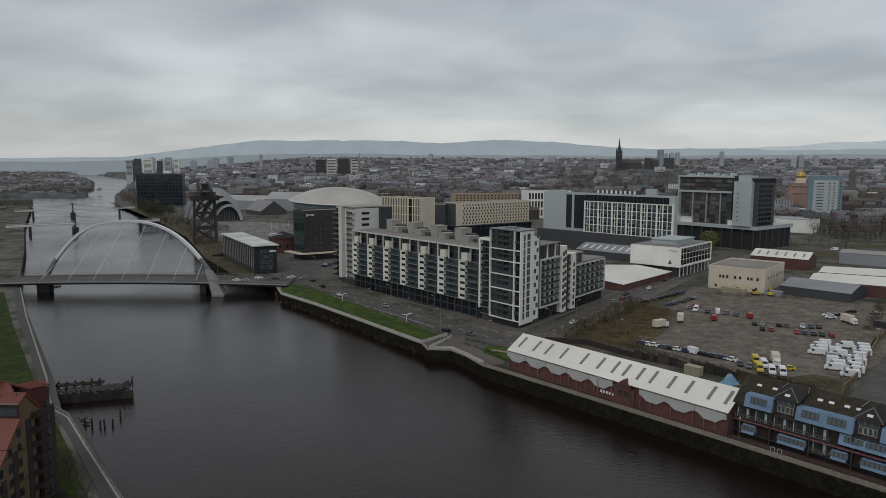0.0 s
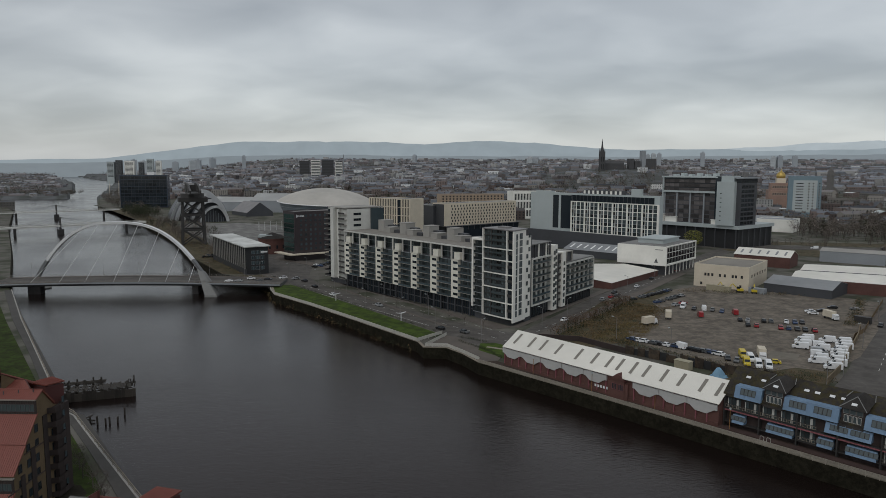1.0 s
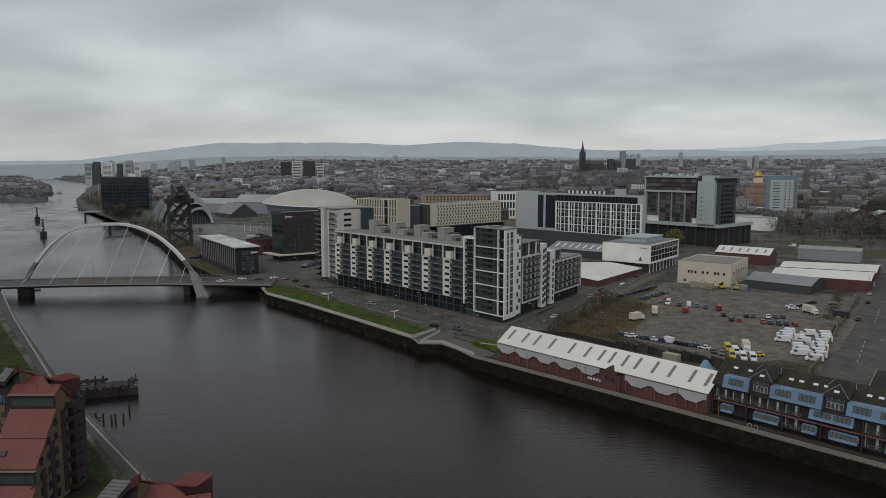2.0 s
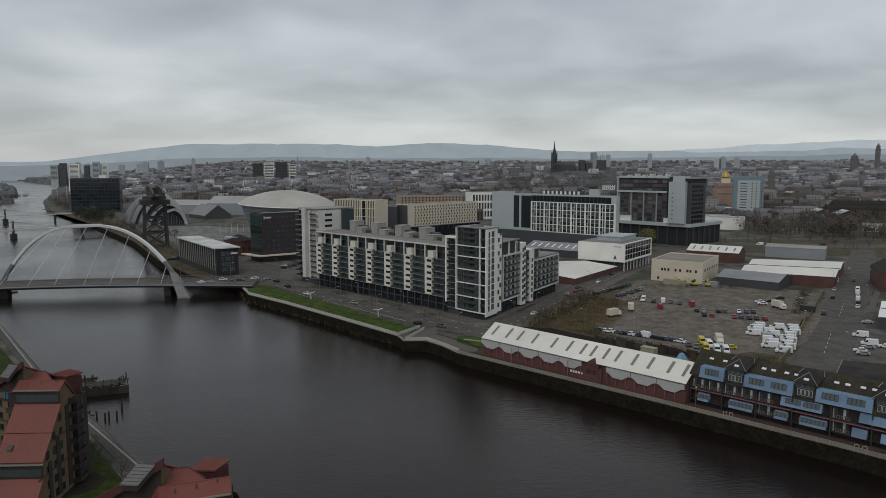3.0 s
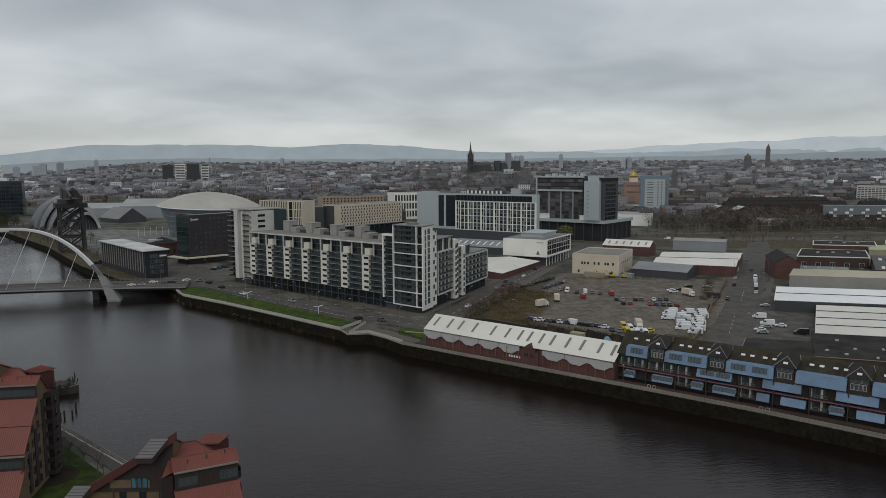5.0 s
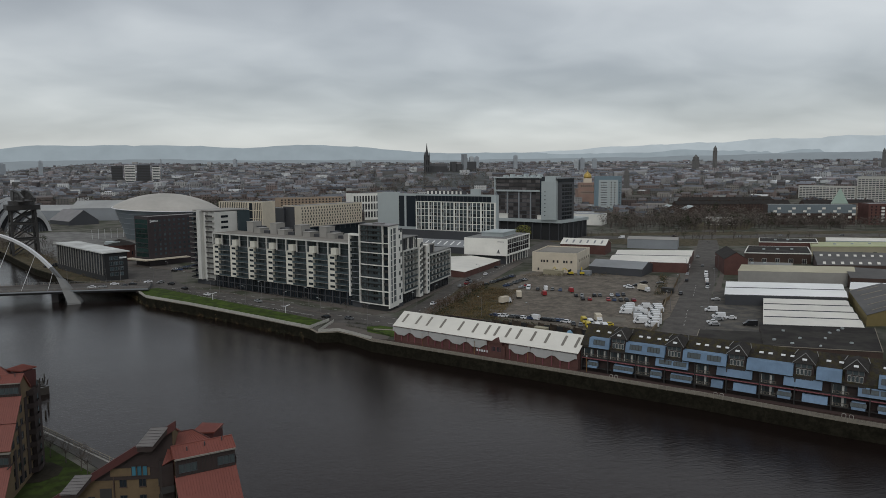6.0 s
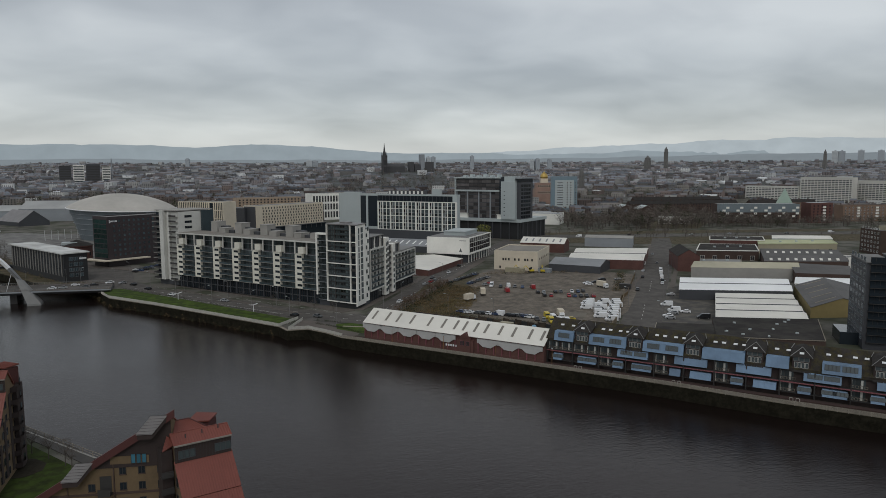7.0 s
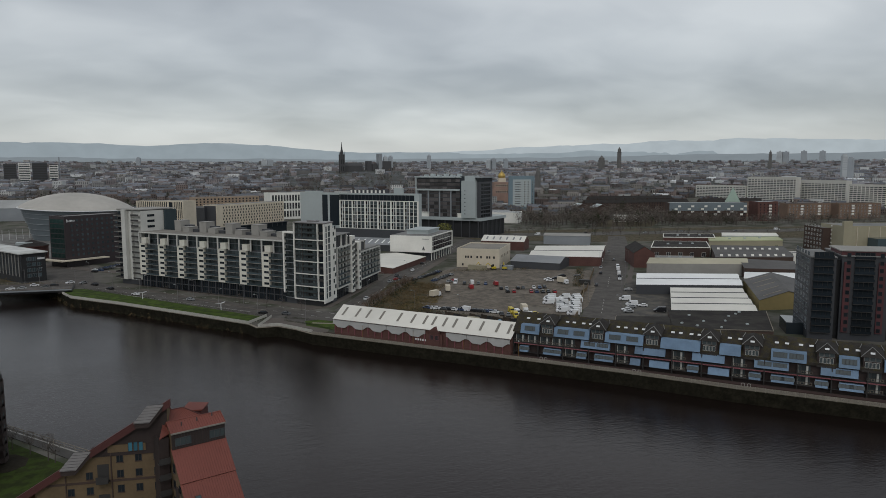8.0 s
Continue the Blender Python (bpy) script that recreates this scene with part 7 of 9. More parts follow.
        for e in (-1, 1):
            m.rod((d + e * 2.8, 0.5, 10.55), (d, 3.2, 12.66), 0.09, 4)
            m.rod((d + e * 2.9, 5.2, 11.7), (d + e * 2.3, 7.3, 12.5), 0.10, 4)
        part("hip_flashing", m, FLATROOF, th, "pale lead hip flashing")
        m = M()
        m.face([(d - 2.8, 0.5, 10.5), (d + 2.8, 0.5, 10.5), (d, 3.2, 12.6)])
        m.face([(d + 2.8, 0.5, 10.5), (d + 2.8, 7.4, 12.0), (d, 7.4, 12.75), (d, 3.2, 12.6)])
        m.face([(d - 2.8, 7.4, 12.0), (d - 2.8, 0.5, 10.5), (d, 3.2, 12.6), (d, 7.4, 12.75)])
        m.face([(d - 2.8, 7.4, 12.0), (d + 2.8, 7.4, 12.0), (d + 2.8, 0.5, 10.5), (d - 2.8, 0.5, 10.5)])
        part("dormer_roof", m, SLATE, th)
        wm_ = window_mesh(1.1, 0.95, FLATROOF, GLASSI, 0, 0.07, 0.07)
        wl_ = window_mesh(0.62, 1.3, PALEFR, GLASSI, 0, 0.07, 0.07)
        for i in range(3):
            put("window", wm_, th, d + (i - 1) * 1.35, 0.88, 9.5)
        for i in range(4):
            put("window", wl_, th, d + (i - 1.5) * 0.9, 0.88, 7.8)
        ob = put("skylight", sm, th, d, 1.5, 11.32)
        ob.rotation_euler = (radians(38), 0, 0)
    # faded red fascia, balustrades, party piers, doors
    m = M()
    m.box(0, L, 0.15, 0.5, 3.85, 4.15)
    part("fascia", m, PINK, th, "faded red fascia rail")
    bead = M()
    bead.box(-0.16, 0.16, 0.06, 0.145, 3.92, 4.08)
    bead = bead.mesh("bead", mat("faded_pink_bead", (0.30, 0.13, 0.14), 0.8, 0.15, 0.5))
    for i in range(150):
        put("bead", bead, th, 0.5 + i * 0.995, 0, 0)
    bl = M()
    bl.box(0, 4.2, 0.22, 0.28, 0.98, 1.06)
    bl.box(0, 4.2, 0.22, 0.28, 0.12, 0.18)
    for i in range(5):
        bl.box(i * 1.05 - 0.05, i * 1.05 + 0.05, 0.21, 0.29, 0, 1.04)
    for i in range(4):
        a = i * 1.05 + 0.14
        for q in ((a, a + 0.77, 0.84, 0.90), (a, a + 0.77, 0.26, 0.32), (a, a + 0.06, 0.32, 0.84), (a + 0.71, a + 0.77, 0.32, 0.84)):
            bl.box(q[0], q[1], 0.23, 0.27, q[2], q[3], 1)
    bl = bl.mesh("balustrade", [STEELD, COPING])
    fl = M()
    fl.box(0, L, 0.15, 1.6, 4.2, 4.35)
    fl.box(0, L, 0.15, 1.6, 1.3, 1.42)
    part("balcony_floor", fl, STEELD, th)
    dg = M()
    for x in (0.2, 1.33, 2.46):
        dg.face([(x, 1.16, 0), (x + 1.13, 1.16, 0), (x + 1.13, 1.16, 2.3), (x, 1.16, 2.3)], 1)
    for x in (0.2, 1.3, 2.4, 3.6):
        dg.box(x - 0.06, x + 0.06, 1.05, 1.17, 0, 2.35)
    dg.box(2.45, 3.0, 1.1, 1.15, 0, 2.1, 2)
    dg.box(0.3, 0.5, 1.1, 1.15, 0, 2.1, 2)
    dg = dg.mesh("patio_window", [STEELD, GLASSI, PALEFR])
    for i in range(35):
        x = 0.4 + i * 4.28
        if not any(a - 2 < x + 2 < b + 2 for a, b, _ in mid):
            put("balustrade", bl, th, x, 0, 4.35)
            put("patio_window", dg, th, x, 0, 4.36)
        if not any(a - 2 < x + 2 < b + 2 for a, b in low):
            put("balustrade", bl, th, x, 0, 1.42)
            put("patio_window", dg, th, x, 0.3, 1.43)
    pr = M()
    pr.box(-0.14, 0.14, 0.0, 1.6, 0, 7.0)
    pr = pr.mesh("party_pier", STEELD)
    for i in range(18):
        put("party_pier", pr, th, i * 8.6 + 0.3, 0, 0)
    # terrace paving with low brick edge
    m = M()
    m.box(0, L, -2.0, 0.1, 0, 0.3)
    part("brick_terrace", m, mat("dark_brick_paving", (0.055, 0.032, 0.028), 0.9, 0.2, 1.0, stain=0.3), th)


blue_terrace()

# ---- right-hand tower and middle distance ----


def dark_tower():
    th = at_place("apartment_tower", 186.6, 138.6, 0, -40, "dark grey flats with red panels and glazed balconies", "apartment building")
    H = 30.4
    for x0, x1, y0, hh in ((0, 8.5, 0, H), (10.5, 26, 1.0, H + 0.6), (29, 60, 0.5, H)):
        m = M()
        m.box(x0, x1, y0, 26, 0, hh)
        part("wall", m, TOWERG, th)
        m = M()
        m.box(x0 - 0.3, x1 + 0.3, y0 - 0.4, 26.3, hh + 0.004, hh + 0.4)
        part("roof", m, FLATROOF, th)
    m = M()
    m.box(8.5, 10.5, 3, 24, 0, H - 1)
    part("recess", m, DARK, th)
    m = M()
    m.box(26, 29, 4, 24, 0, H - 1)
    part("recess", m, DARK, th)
    m = M()
    for a, b in ((11.2, 13.4), (22.4, 24.6), (38, 41), (50, 53)):
        m = M()
        m.box(a, b, 0.4, 1.2, 3, H - 1.5)
        part("red_panel", m, REDCLAD, th, "dull red cladding panels")
    m = M()
    m.box(10.5, 30, 2.2, 18, H + 1.0, H + 2.4)
    part("penthouse", m, REDCLAD, th, "dull red penthouse storey")
    m = M()
    m.box(10, 31, 1.8, 19, H + 2.41, H + 2.8)
    part("penthouse_roof", m, CONC, th)
    bal = M()
    bal.box(0, 6.6, -0.9, 0.2, -0.1, 0.08)
    bal.box(0, 6.6, -0.92, -0.86, 0.1, 1.1, 1)
    bal.face([(0.1, -0.02, 0.1), (6.5, -0.02, 0.1), (6.5, -0.02, 2.4), (0.1, -0.02, 2.4)], 2)
    for i in range(5):
        bal.box(6.5 * i / 4, 6.5 * i / 4 + 0.1, -0.1, 0.0, 0, 2.5)
    bal = bal.mesh("balcony", [STEELD, GLASSD, GLASSD])
    w = window_mesh(1.2, 1.4, STEELD, GLASSD, 0, 0.06, 0.06)
    for k in range(11):
        z = 2.6 + 2.75 * k
        put("balcony", bal, th, 1.0, 0, z)
        put("balcony", bal, th, 14.6, 1.0, z)
        put("balcony", bal, th, 31, 0.5, z)
        put("balcony", bal, th, 42, 0.5, z)
        for x in (12.6, 23.3, 39.5):
            put("window", w, th, x, 0.38, z + 0.8)
    ws = window_mesh(2.8, 1.5, MIDGREY, GLASSB, 2, 0.08, 0.06)
    for k in range(11):
        for yy in (3.5, 8.5, 13.5, 18.5, 23):
            put("window", ws, th, -0.02, yy, 3.2 + 2.75 * k, -90)
    m = M()
    m.box(-6, 0, 6, 20, 0, 4.5)
    part("podium", m, GLASSD, th, "dark glazed podium")


dark_tower()


def rows_of_windows(th, face, w, d, n, zs, ww, wh, frame_mat, glass_mat=None, bars=1):
    facade_pieces(th, face, window_mesh(ww, wh, frame_mat, glass_mat or GLASSD, bars, 0.1, 0.08), steps(1, (w if face in "fb" else d) - 1, n), zs, w, d)


def middle_distance():
    # tan clad hall with ribs
    th = block("warehouse", "large tan-clad ribbed storage building", "warehouse", 436, 308, -22, 90, 30, 20.5, TAN, FLATROOF, 0.4)
    m = M()
    m.box(-0.4, 6, -0.4, 2, 0, 24.5)
    part("stair_tower", m, TAN, th)
    rb = M()
    rb.box(-0.2, 0.2, -0.35, -0.01, 0, 20.4)
    rb = rb.mesh("rib", CREAM)
    for i in range(10):
        put("rib", rb, th, 10 + i * 8.6, 0, 0)
    m = M()
    m.box(18, 46, -12, -0.4, 0, 12.5)
    part("annex", m, GLASSB, th)
    th = block("apartment_building", "red and white banded corner flats", "apartment building", 436, 325, -22, 13, 26, 18, BRICKB, FLATROOF, 0.4)
    bw = M()
    bw.box(6, 16, -1.2, 0, -0.6, 0.5)
    bw = bw.mesh("balcony", WHITE)
    for k in range(6):
        put("balcony", bw, th, 0, 0, 4.0 + 3.2 * k)
    rows_of_windows(th, "l", 16, 26, 6, [2 + 3.3 * k for k in range(6)], 1.6, 1.5, WHITE)
    # long row of flats, teal top floor and white panels
    th = block("apartment_building", "brick flats with teal top floors and white balconies", "apartment building", 550, 617, -22, 94, 16, 22, BRICKB, GREYCL, 0.4)
    m = M()
    m.box(-0.2, 94.2, -0.25, -0.02, 12.5, 22.2)
    part("teal_storey", m, mat("teal_cladding", (0.15, 0.185, 0.205), 0.6, 0.1, 2.0), th)
    pm = M()
    pm.box(0, 3.4, -0.9, -0.26, 0, 2.2)
    pm = pm.mesh("white_panel", WHITE)
    for i in range(6):
        for k in range(4):
            put("white_panel", pm, th, 6 + i * 16 + (4.2 if k % 2 else 0), 0, 7.0 + 3.3 * k)
    rows_of_windows(th, "f", 94, 16, 24, [1.5, 4.8, 8.2], 1.3, 1.6, BRICKB)
    th = block("apartment_building", "brick flats with a white-framed corner", "apartment building", 648, 575, -16, 26, 20, 23, BRICK, GREYCL, 0.4)
    for k in range(5):
        put("white_panel", pm, th, 14, 0, 3 + 3.6 * k)
    rows_of_windows(th, "f", 26, 20, 5, [2 + 3.4 * k for k in range(6)], 1.4, 1.6, BRICK)
    for x, y, w in ((704, 580, 60), (770, 560, 60), (700, 640, 40)):
        th = block("apartment_building", "tan brick flats with white balconies and slate tops", "apartment building", x, y, -14, w, 16, 19, SANDST, SLATE, 0.4)
        rows_of_windows(th, "f", w, 16, int(w / 5), [2 + 3.4 * k for k in range(5)], 1.5, 1.6, WHITE)
        for k in range(4):
            put("white_panel", pm, th, w * 0.3, 0, 5 + 3.4 * k), put("white_panel", pm, th, w * 0.7, 0, 5 + 3.4 * k)
    # white slab blocks
    for x, y, w, h, deg in ((931, 972, 98, 32, -76), (956, 875, 90, 48, -82.5), (993, 803, 86, 43, -88), (974, 697, 110, 38, -82)):
        th = block("apartment_slab", "long white-panelled slab of flats", "apartment building", x, y, deg, w, 14, h, mat("white_panels", (0.56, 0.55, 0.51), 0.8, 0.08, 4.0, stain=0.12), FLATROOF, 0.5, group="white slabs")
        sm = M()
        sm.box(0, w - 2, -0.14, -0.02, 0, 1.2)
        for i in range(int(w / 6)):
            sm.box(i * 6, i * 6 + 1.0, -0.3, -0.15, -0.2, 1.5, 1)
        sm = sm.mesh("window_band", [GLASSD, WHITE])
        for k in range(int(h / 2.9) - 1):
            put("window_band", sm, th, 1, 0, 2 + 2.9 * k)
    th = at_place("church_spire", 692, 656, 0, -46, "pale green copper pyramid roof", "church")
    m = M()
    m.sweep([[(-9.5, -9, 19), (9.5, -9, 19), (9.5, 9, 19), (-9.5, 9, 19)], [(-0.2, -0.2, 38), (0.2, -0.2, 38), (0.2, 0.2, 38), (-0.2, 0.2, 38)]])
    part("roof", m, COPPER, th)
    m = M()
    m.box(-9, 9, -8.5, 8.5, 0, 19)
    part("wall", m, SANDST, th)
    # brick tenement rows behind the yards
    for x, y, deg, w in ((560, 800, -14, 90), (650, 780, -14, 70), (735, 755, -14, 100), (640, 900, -10, 150)):
        th = shed("tenement", "red-brick tenement row with slate roof", x, y, deg, w, 14, 14, 18.5, BRICKB, SLATE, "x", category="tenement")
        rows_of_windows(th, "f", w, 14, int(w / 4.2), [1.6, 5.0, 8.4, 11.6], 1.2, 1.8, BRICKB)
        cm = M()
        cm.box(-0.7, 0.7, -0.9, 0.9, 0, 3.0)
        cm = cm.mesh("chimney", BRICKB)
        for i in range(int(w / 14)):
            put("chimney", cm, th, 7 + 14 * i, 7, 17.2)
    # small church-like brick gables with white trim
    for x, y in ((520, 770), (535, 745)):
        shed("brick_hall", "small brick hall with a pale roof", x, y, -20, 22, 26, 10, 15, BRICKB, GREYCL, "y", category="hall")
    # white and blue point block
    th = block("apartment_tower", "pale point block with blue-grey edges", "apartment building", 486, 892, -26, 38, 22, 51, mat("blue_grey_panels", (0.17, 0.24, 0.28), 0.7, 0.1, 4.0), FLATROOF, 1.2)
    m = M()
    m.box(5.5, 33, -0.5, -0.02, 6, 47)
    part("pale_panel", m, GREYCL, th, "pale central panel")
    w1 = window_mesh(8.5, 1.1, WHITE, GLASSD, 3, 0.1, 0.1)
    w2 = window_mesh(1.7, 1.4, CREAM, GLASSD, 0, 0.1, 0.1)
    for k in range(10):
        z = 10 + 3.6 * k
        put("window", w1, th, 13, -0.52, z)
        for a in (23.5, 28.5):
            put("window", w2, th, a, -0.52, z)
        put("window", w2, th, 35.5, -0.02, z)
    # sandstone temple with a golden dome
    th = at_place("temple", 531, 997, 0, -20, "red sandstone temple with a golden dome", "temple")
    m = M()
    m.box(-14, 14, -12, 12, 0, 41)
    m.box(-17, 17, -15, 15, 0, 31, 0)
    m.box(-6, 6, -6, 6, 41, 48, 1)
    part("wall", m, [mat("pink_sandstone", (0.30, 0.20, 0.16), 0.9, 0.1, 2.0, stain=0.2), CREAM], th)
    m = M()
    m.sweep([[(r * math.cos(2 * math.pi * i / 16), r * math.sin(2 * math.pi * i / 16), z) for i in range(16)] for r, z in ((5.6, 48), (6.4, 50.5), (6.0, 53), (4.4, 55.5), (2.0, 57.5), (0.5, 59), (0.2, 61.5))])
    part("dome", m, GOLD, th, "golden onion dome")
    wt = window_mesh(1.6, 3.0, CREAM, GLASSD, 0, 0.1, 0.2)
    for z, y in ((34, -12.02), (24, -15.02)):
        for i in range(8):
            put("window", wt, th, -11 + i * 3.1, y, z)
    # low brick works beside the office, and a grey depot
    shed("warehouse", "low works with grey roofs", 330, 740, -40, 60, 30, 8, 13, BRICKB, GROOF, "x")
    th = block("warehouse", "white-walled depot with grey roof", "warehouse", 345, 690, -40, 34, 30, 12, WHITE, GROOF, 0.4)
    # cream brick flats behind the hotels
    th = block("apartment_building", "cream brick flats with dark balconies", "apartment building", 36, 905, 12, 86, 20, 27, mat("tan_brick", (0.34, 0.26, 0.19), 0.9, 0.1, 1.0), FLATROOF, 0.5)
    rows_of_windows(th, "f", 86, 20, 18, [4 + 3.3 * k for k in range(7)], 1.8, 1.7, DARKGREY)
    th = block("office_building", "white ribbed office with dark glass", "office building", 122, 850, 12, 56, 22, 33, WHITE, FLATROOF, 0.5)
    rows_of_windows(th, "f", 56, 22, 14, [3, 13, 23], 2.4, 7.6, WHITE)
    th = block("office_building", "dark glass office with pink strip", "office building", -2.3, 589.7, -40, 30, 20, 24, DARKGREY, FLATROOF, 0.5, z0=-14.0, at=11.4, size=0.82)
    th = block("shop", "low white shop unit among the trees", "shop", 486, 640, -38, 34, 14, 7.5, WHITE, FLATROOF, 0.4)
    rows_of_windows(th, "f", 34, 14, 6, [1.0], 4.0, 2.4, DARKGREY)
    # hospital-like group with banded fronts, far off
    for x, y, w, h, wl in ((-322, 2040, 28, 46, DARKGREY), (-290, 2046, 26, 48, WHITE), (-260, 2050, 34, 50, DARKGREY), (-222, 2056, 20, 44, WHITE)):
        z = rise(x, y)
        th = block("hospital_block", "far banded tower block", "hospital", x, y, 6, w, 24, h + z, wl, FLATROOF, 0.5, group="hospital blocks")
        bm = M()
        bm.box(1, w - 1, -0.3, -0.02, 0, 2.2)
        bm = bm.mesh("window_band", GLASSD if wl is WHITE else STEELD)
        for k in range(10):
            put("window_band", bm, th, 0, 0, z + 4 + 4.4 * k)
    th = at_place("chimney_stack", -200, 2075, 0, 0, "tall thin dark chimney", "chimney")
    m = M()
    m.rod((0, 0, 0), (0, 0, 96), 1.8, 8, 0, 1.3)
    part("shaft", m, MIDGREY, th)


middle_distance()


def landmarks():
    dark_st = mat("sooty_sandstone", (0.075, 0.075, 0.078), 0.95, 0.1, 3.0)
    # stone greyed by distance haze put into its base colour
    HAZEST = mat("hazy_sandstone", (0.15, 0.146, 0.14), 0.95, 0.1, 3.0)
    # university tower
    th = at_place("gothic_tower", 473, 1750, 0, 0, "tall dark gothic tower with an open spire", "tower")
    zb = 14
    m = M()
    m.box(-5.2, 5.2, -5.2, 5.2, 0, 96)
    for sx in (-5.2, 5.2):
        for sy in (-5.2, 5.2):
            m.box(sx - 1.2, sx + 1.2, sy - 1.2, sy + 1.2, 0, 100)
            m.rod((sx, sy, 100), (sx, sy, 110), 1.3, 6, 0, 0.1)
    part("shaft", m, dark_st, th)
    m = M()
    m.rod((0, 0, 96), (0, 0, 112), 3.6, 8, 0, 3.0)
    m.rod((0, 0, 112), (0, 0, 133), 2.6, 8, 0, 0.15)
    part("spire", m, dark_st, th)
    lw = M()
    lw.box(-1.4, 1.4, -0.2, 0, 0, 12)
    lw = lw.mesh("lancet", DARK)
    for x in (-3.5, 3.5):
        for z in (58, 76):
            put("lancet", lw, th, x * 0.7, -5.22, z)
    th = at_place("college_range", 452, 1765, 0, 0, "long dark gothic college range", "college")
    m = M()
    m.box(30, 82, 0, 16, 0, 72)
    m.gable(30, 82, 0, 16, 72, 79, 0, 0)
    part("wall", m, dark_st, th)
    for x, w, h in ((94, 12, 84), (108, 14, 78), (126, 10, 104), (136, 26, 84)):
        m = M()
        m.box(x, x + w, -4, 16, 0, h)
        part("tower_block", m, MIDGREY if h > 100 else dark_st, th)
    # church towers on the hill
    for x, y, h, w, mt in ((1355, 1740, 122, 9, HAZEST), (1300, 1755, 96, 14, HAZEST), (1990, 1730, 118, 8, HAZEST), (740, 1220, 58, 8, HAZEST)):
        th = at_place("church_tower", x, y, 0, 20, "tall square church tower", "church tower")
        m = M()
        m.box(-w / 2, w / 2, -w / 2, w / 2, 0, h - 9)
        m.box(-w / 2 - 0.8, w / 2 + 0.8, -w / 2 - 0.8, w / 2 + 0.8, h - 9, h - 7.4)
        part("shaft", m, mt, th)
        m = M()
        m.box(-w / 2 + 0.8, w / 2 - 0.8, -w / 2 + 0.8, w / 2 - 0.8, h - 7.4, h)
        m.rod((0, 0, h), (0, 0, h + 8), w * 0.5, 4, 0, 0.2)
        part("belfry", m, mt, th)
    # far tower blocks standing in groups on the skyline, haze mixed into their colours
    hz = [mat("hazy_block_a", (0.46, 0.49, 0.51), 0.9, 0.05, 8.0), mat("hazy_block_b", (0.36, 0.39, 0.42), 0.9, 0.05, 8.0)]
    band = {}
    groups = [(-21.5, 3300, 2, 78, 24), (-20.4, 3300, 2, 76, 24), (-19.4, 3300, 1, 72, 24), (-18.2, 3300, 1, 70, 24), (-17.0, 3300, 2, 74, 26), (-15.5, 3400, 1, 76, 26), (-13.2, 3100, 1, 84, 14),
              (0.2, 3300, 1, 92, 16), (9.5, 3600, 2, 84, 30), (18.6, 3000, 3, 96, 17), (22.6, 3000, 1, 100, 16), (27.5, 3000, 2, 82, 18), (28.9, 3000, 1, 82, 18), (49.6, 3900, 2, 118, 26), (51.2, 3900, 1, 116, 26), (52.4, 3900, 1, 114, 26), (53.9, 2000, 2, 80, 12)]
    rng = random.Random(11)
    for az, r, n, h, w in groups:
        for i in range(n):
            a = radians(az + 0.42 * i)
            x, y = r * math.sin(a), r * math.cos(a)
            hh = h + rise(x, y) * 0.35 + rng.uniform(-4, 4)
            th = at_place("tower_block", x, y, 0, -az + rng.uniform(-20, 20), "distant hazy tower block of flats", "tower block", "skyline towers")
            m = M()
            m.box(-w / 2, w / 2, -8, 8, 0, hh)
            m.box(-4, 4, -4, 4, hh, hh + 4)
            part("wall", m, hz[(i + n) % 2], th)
            if w not in band:
                bm = M()
                bm.box(-w * 0.42, w * 0.42, -0.3, -0.02, 0, 1.3)
                band[w] = bm.mesh("window_band", hz[1])
            for k in range(6):
                put("window_band", band[w], th, 0, -8, hh - 6 - 6 * k)


landmarks()


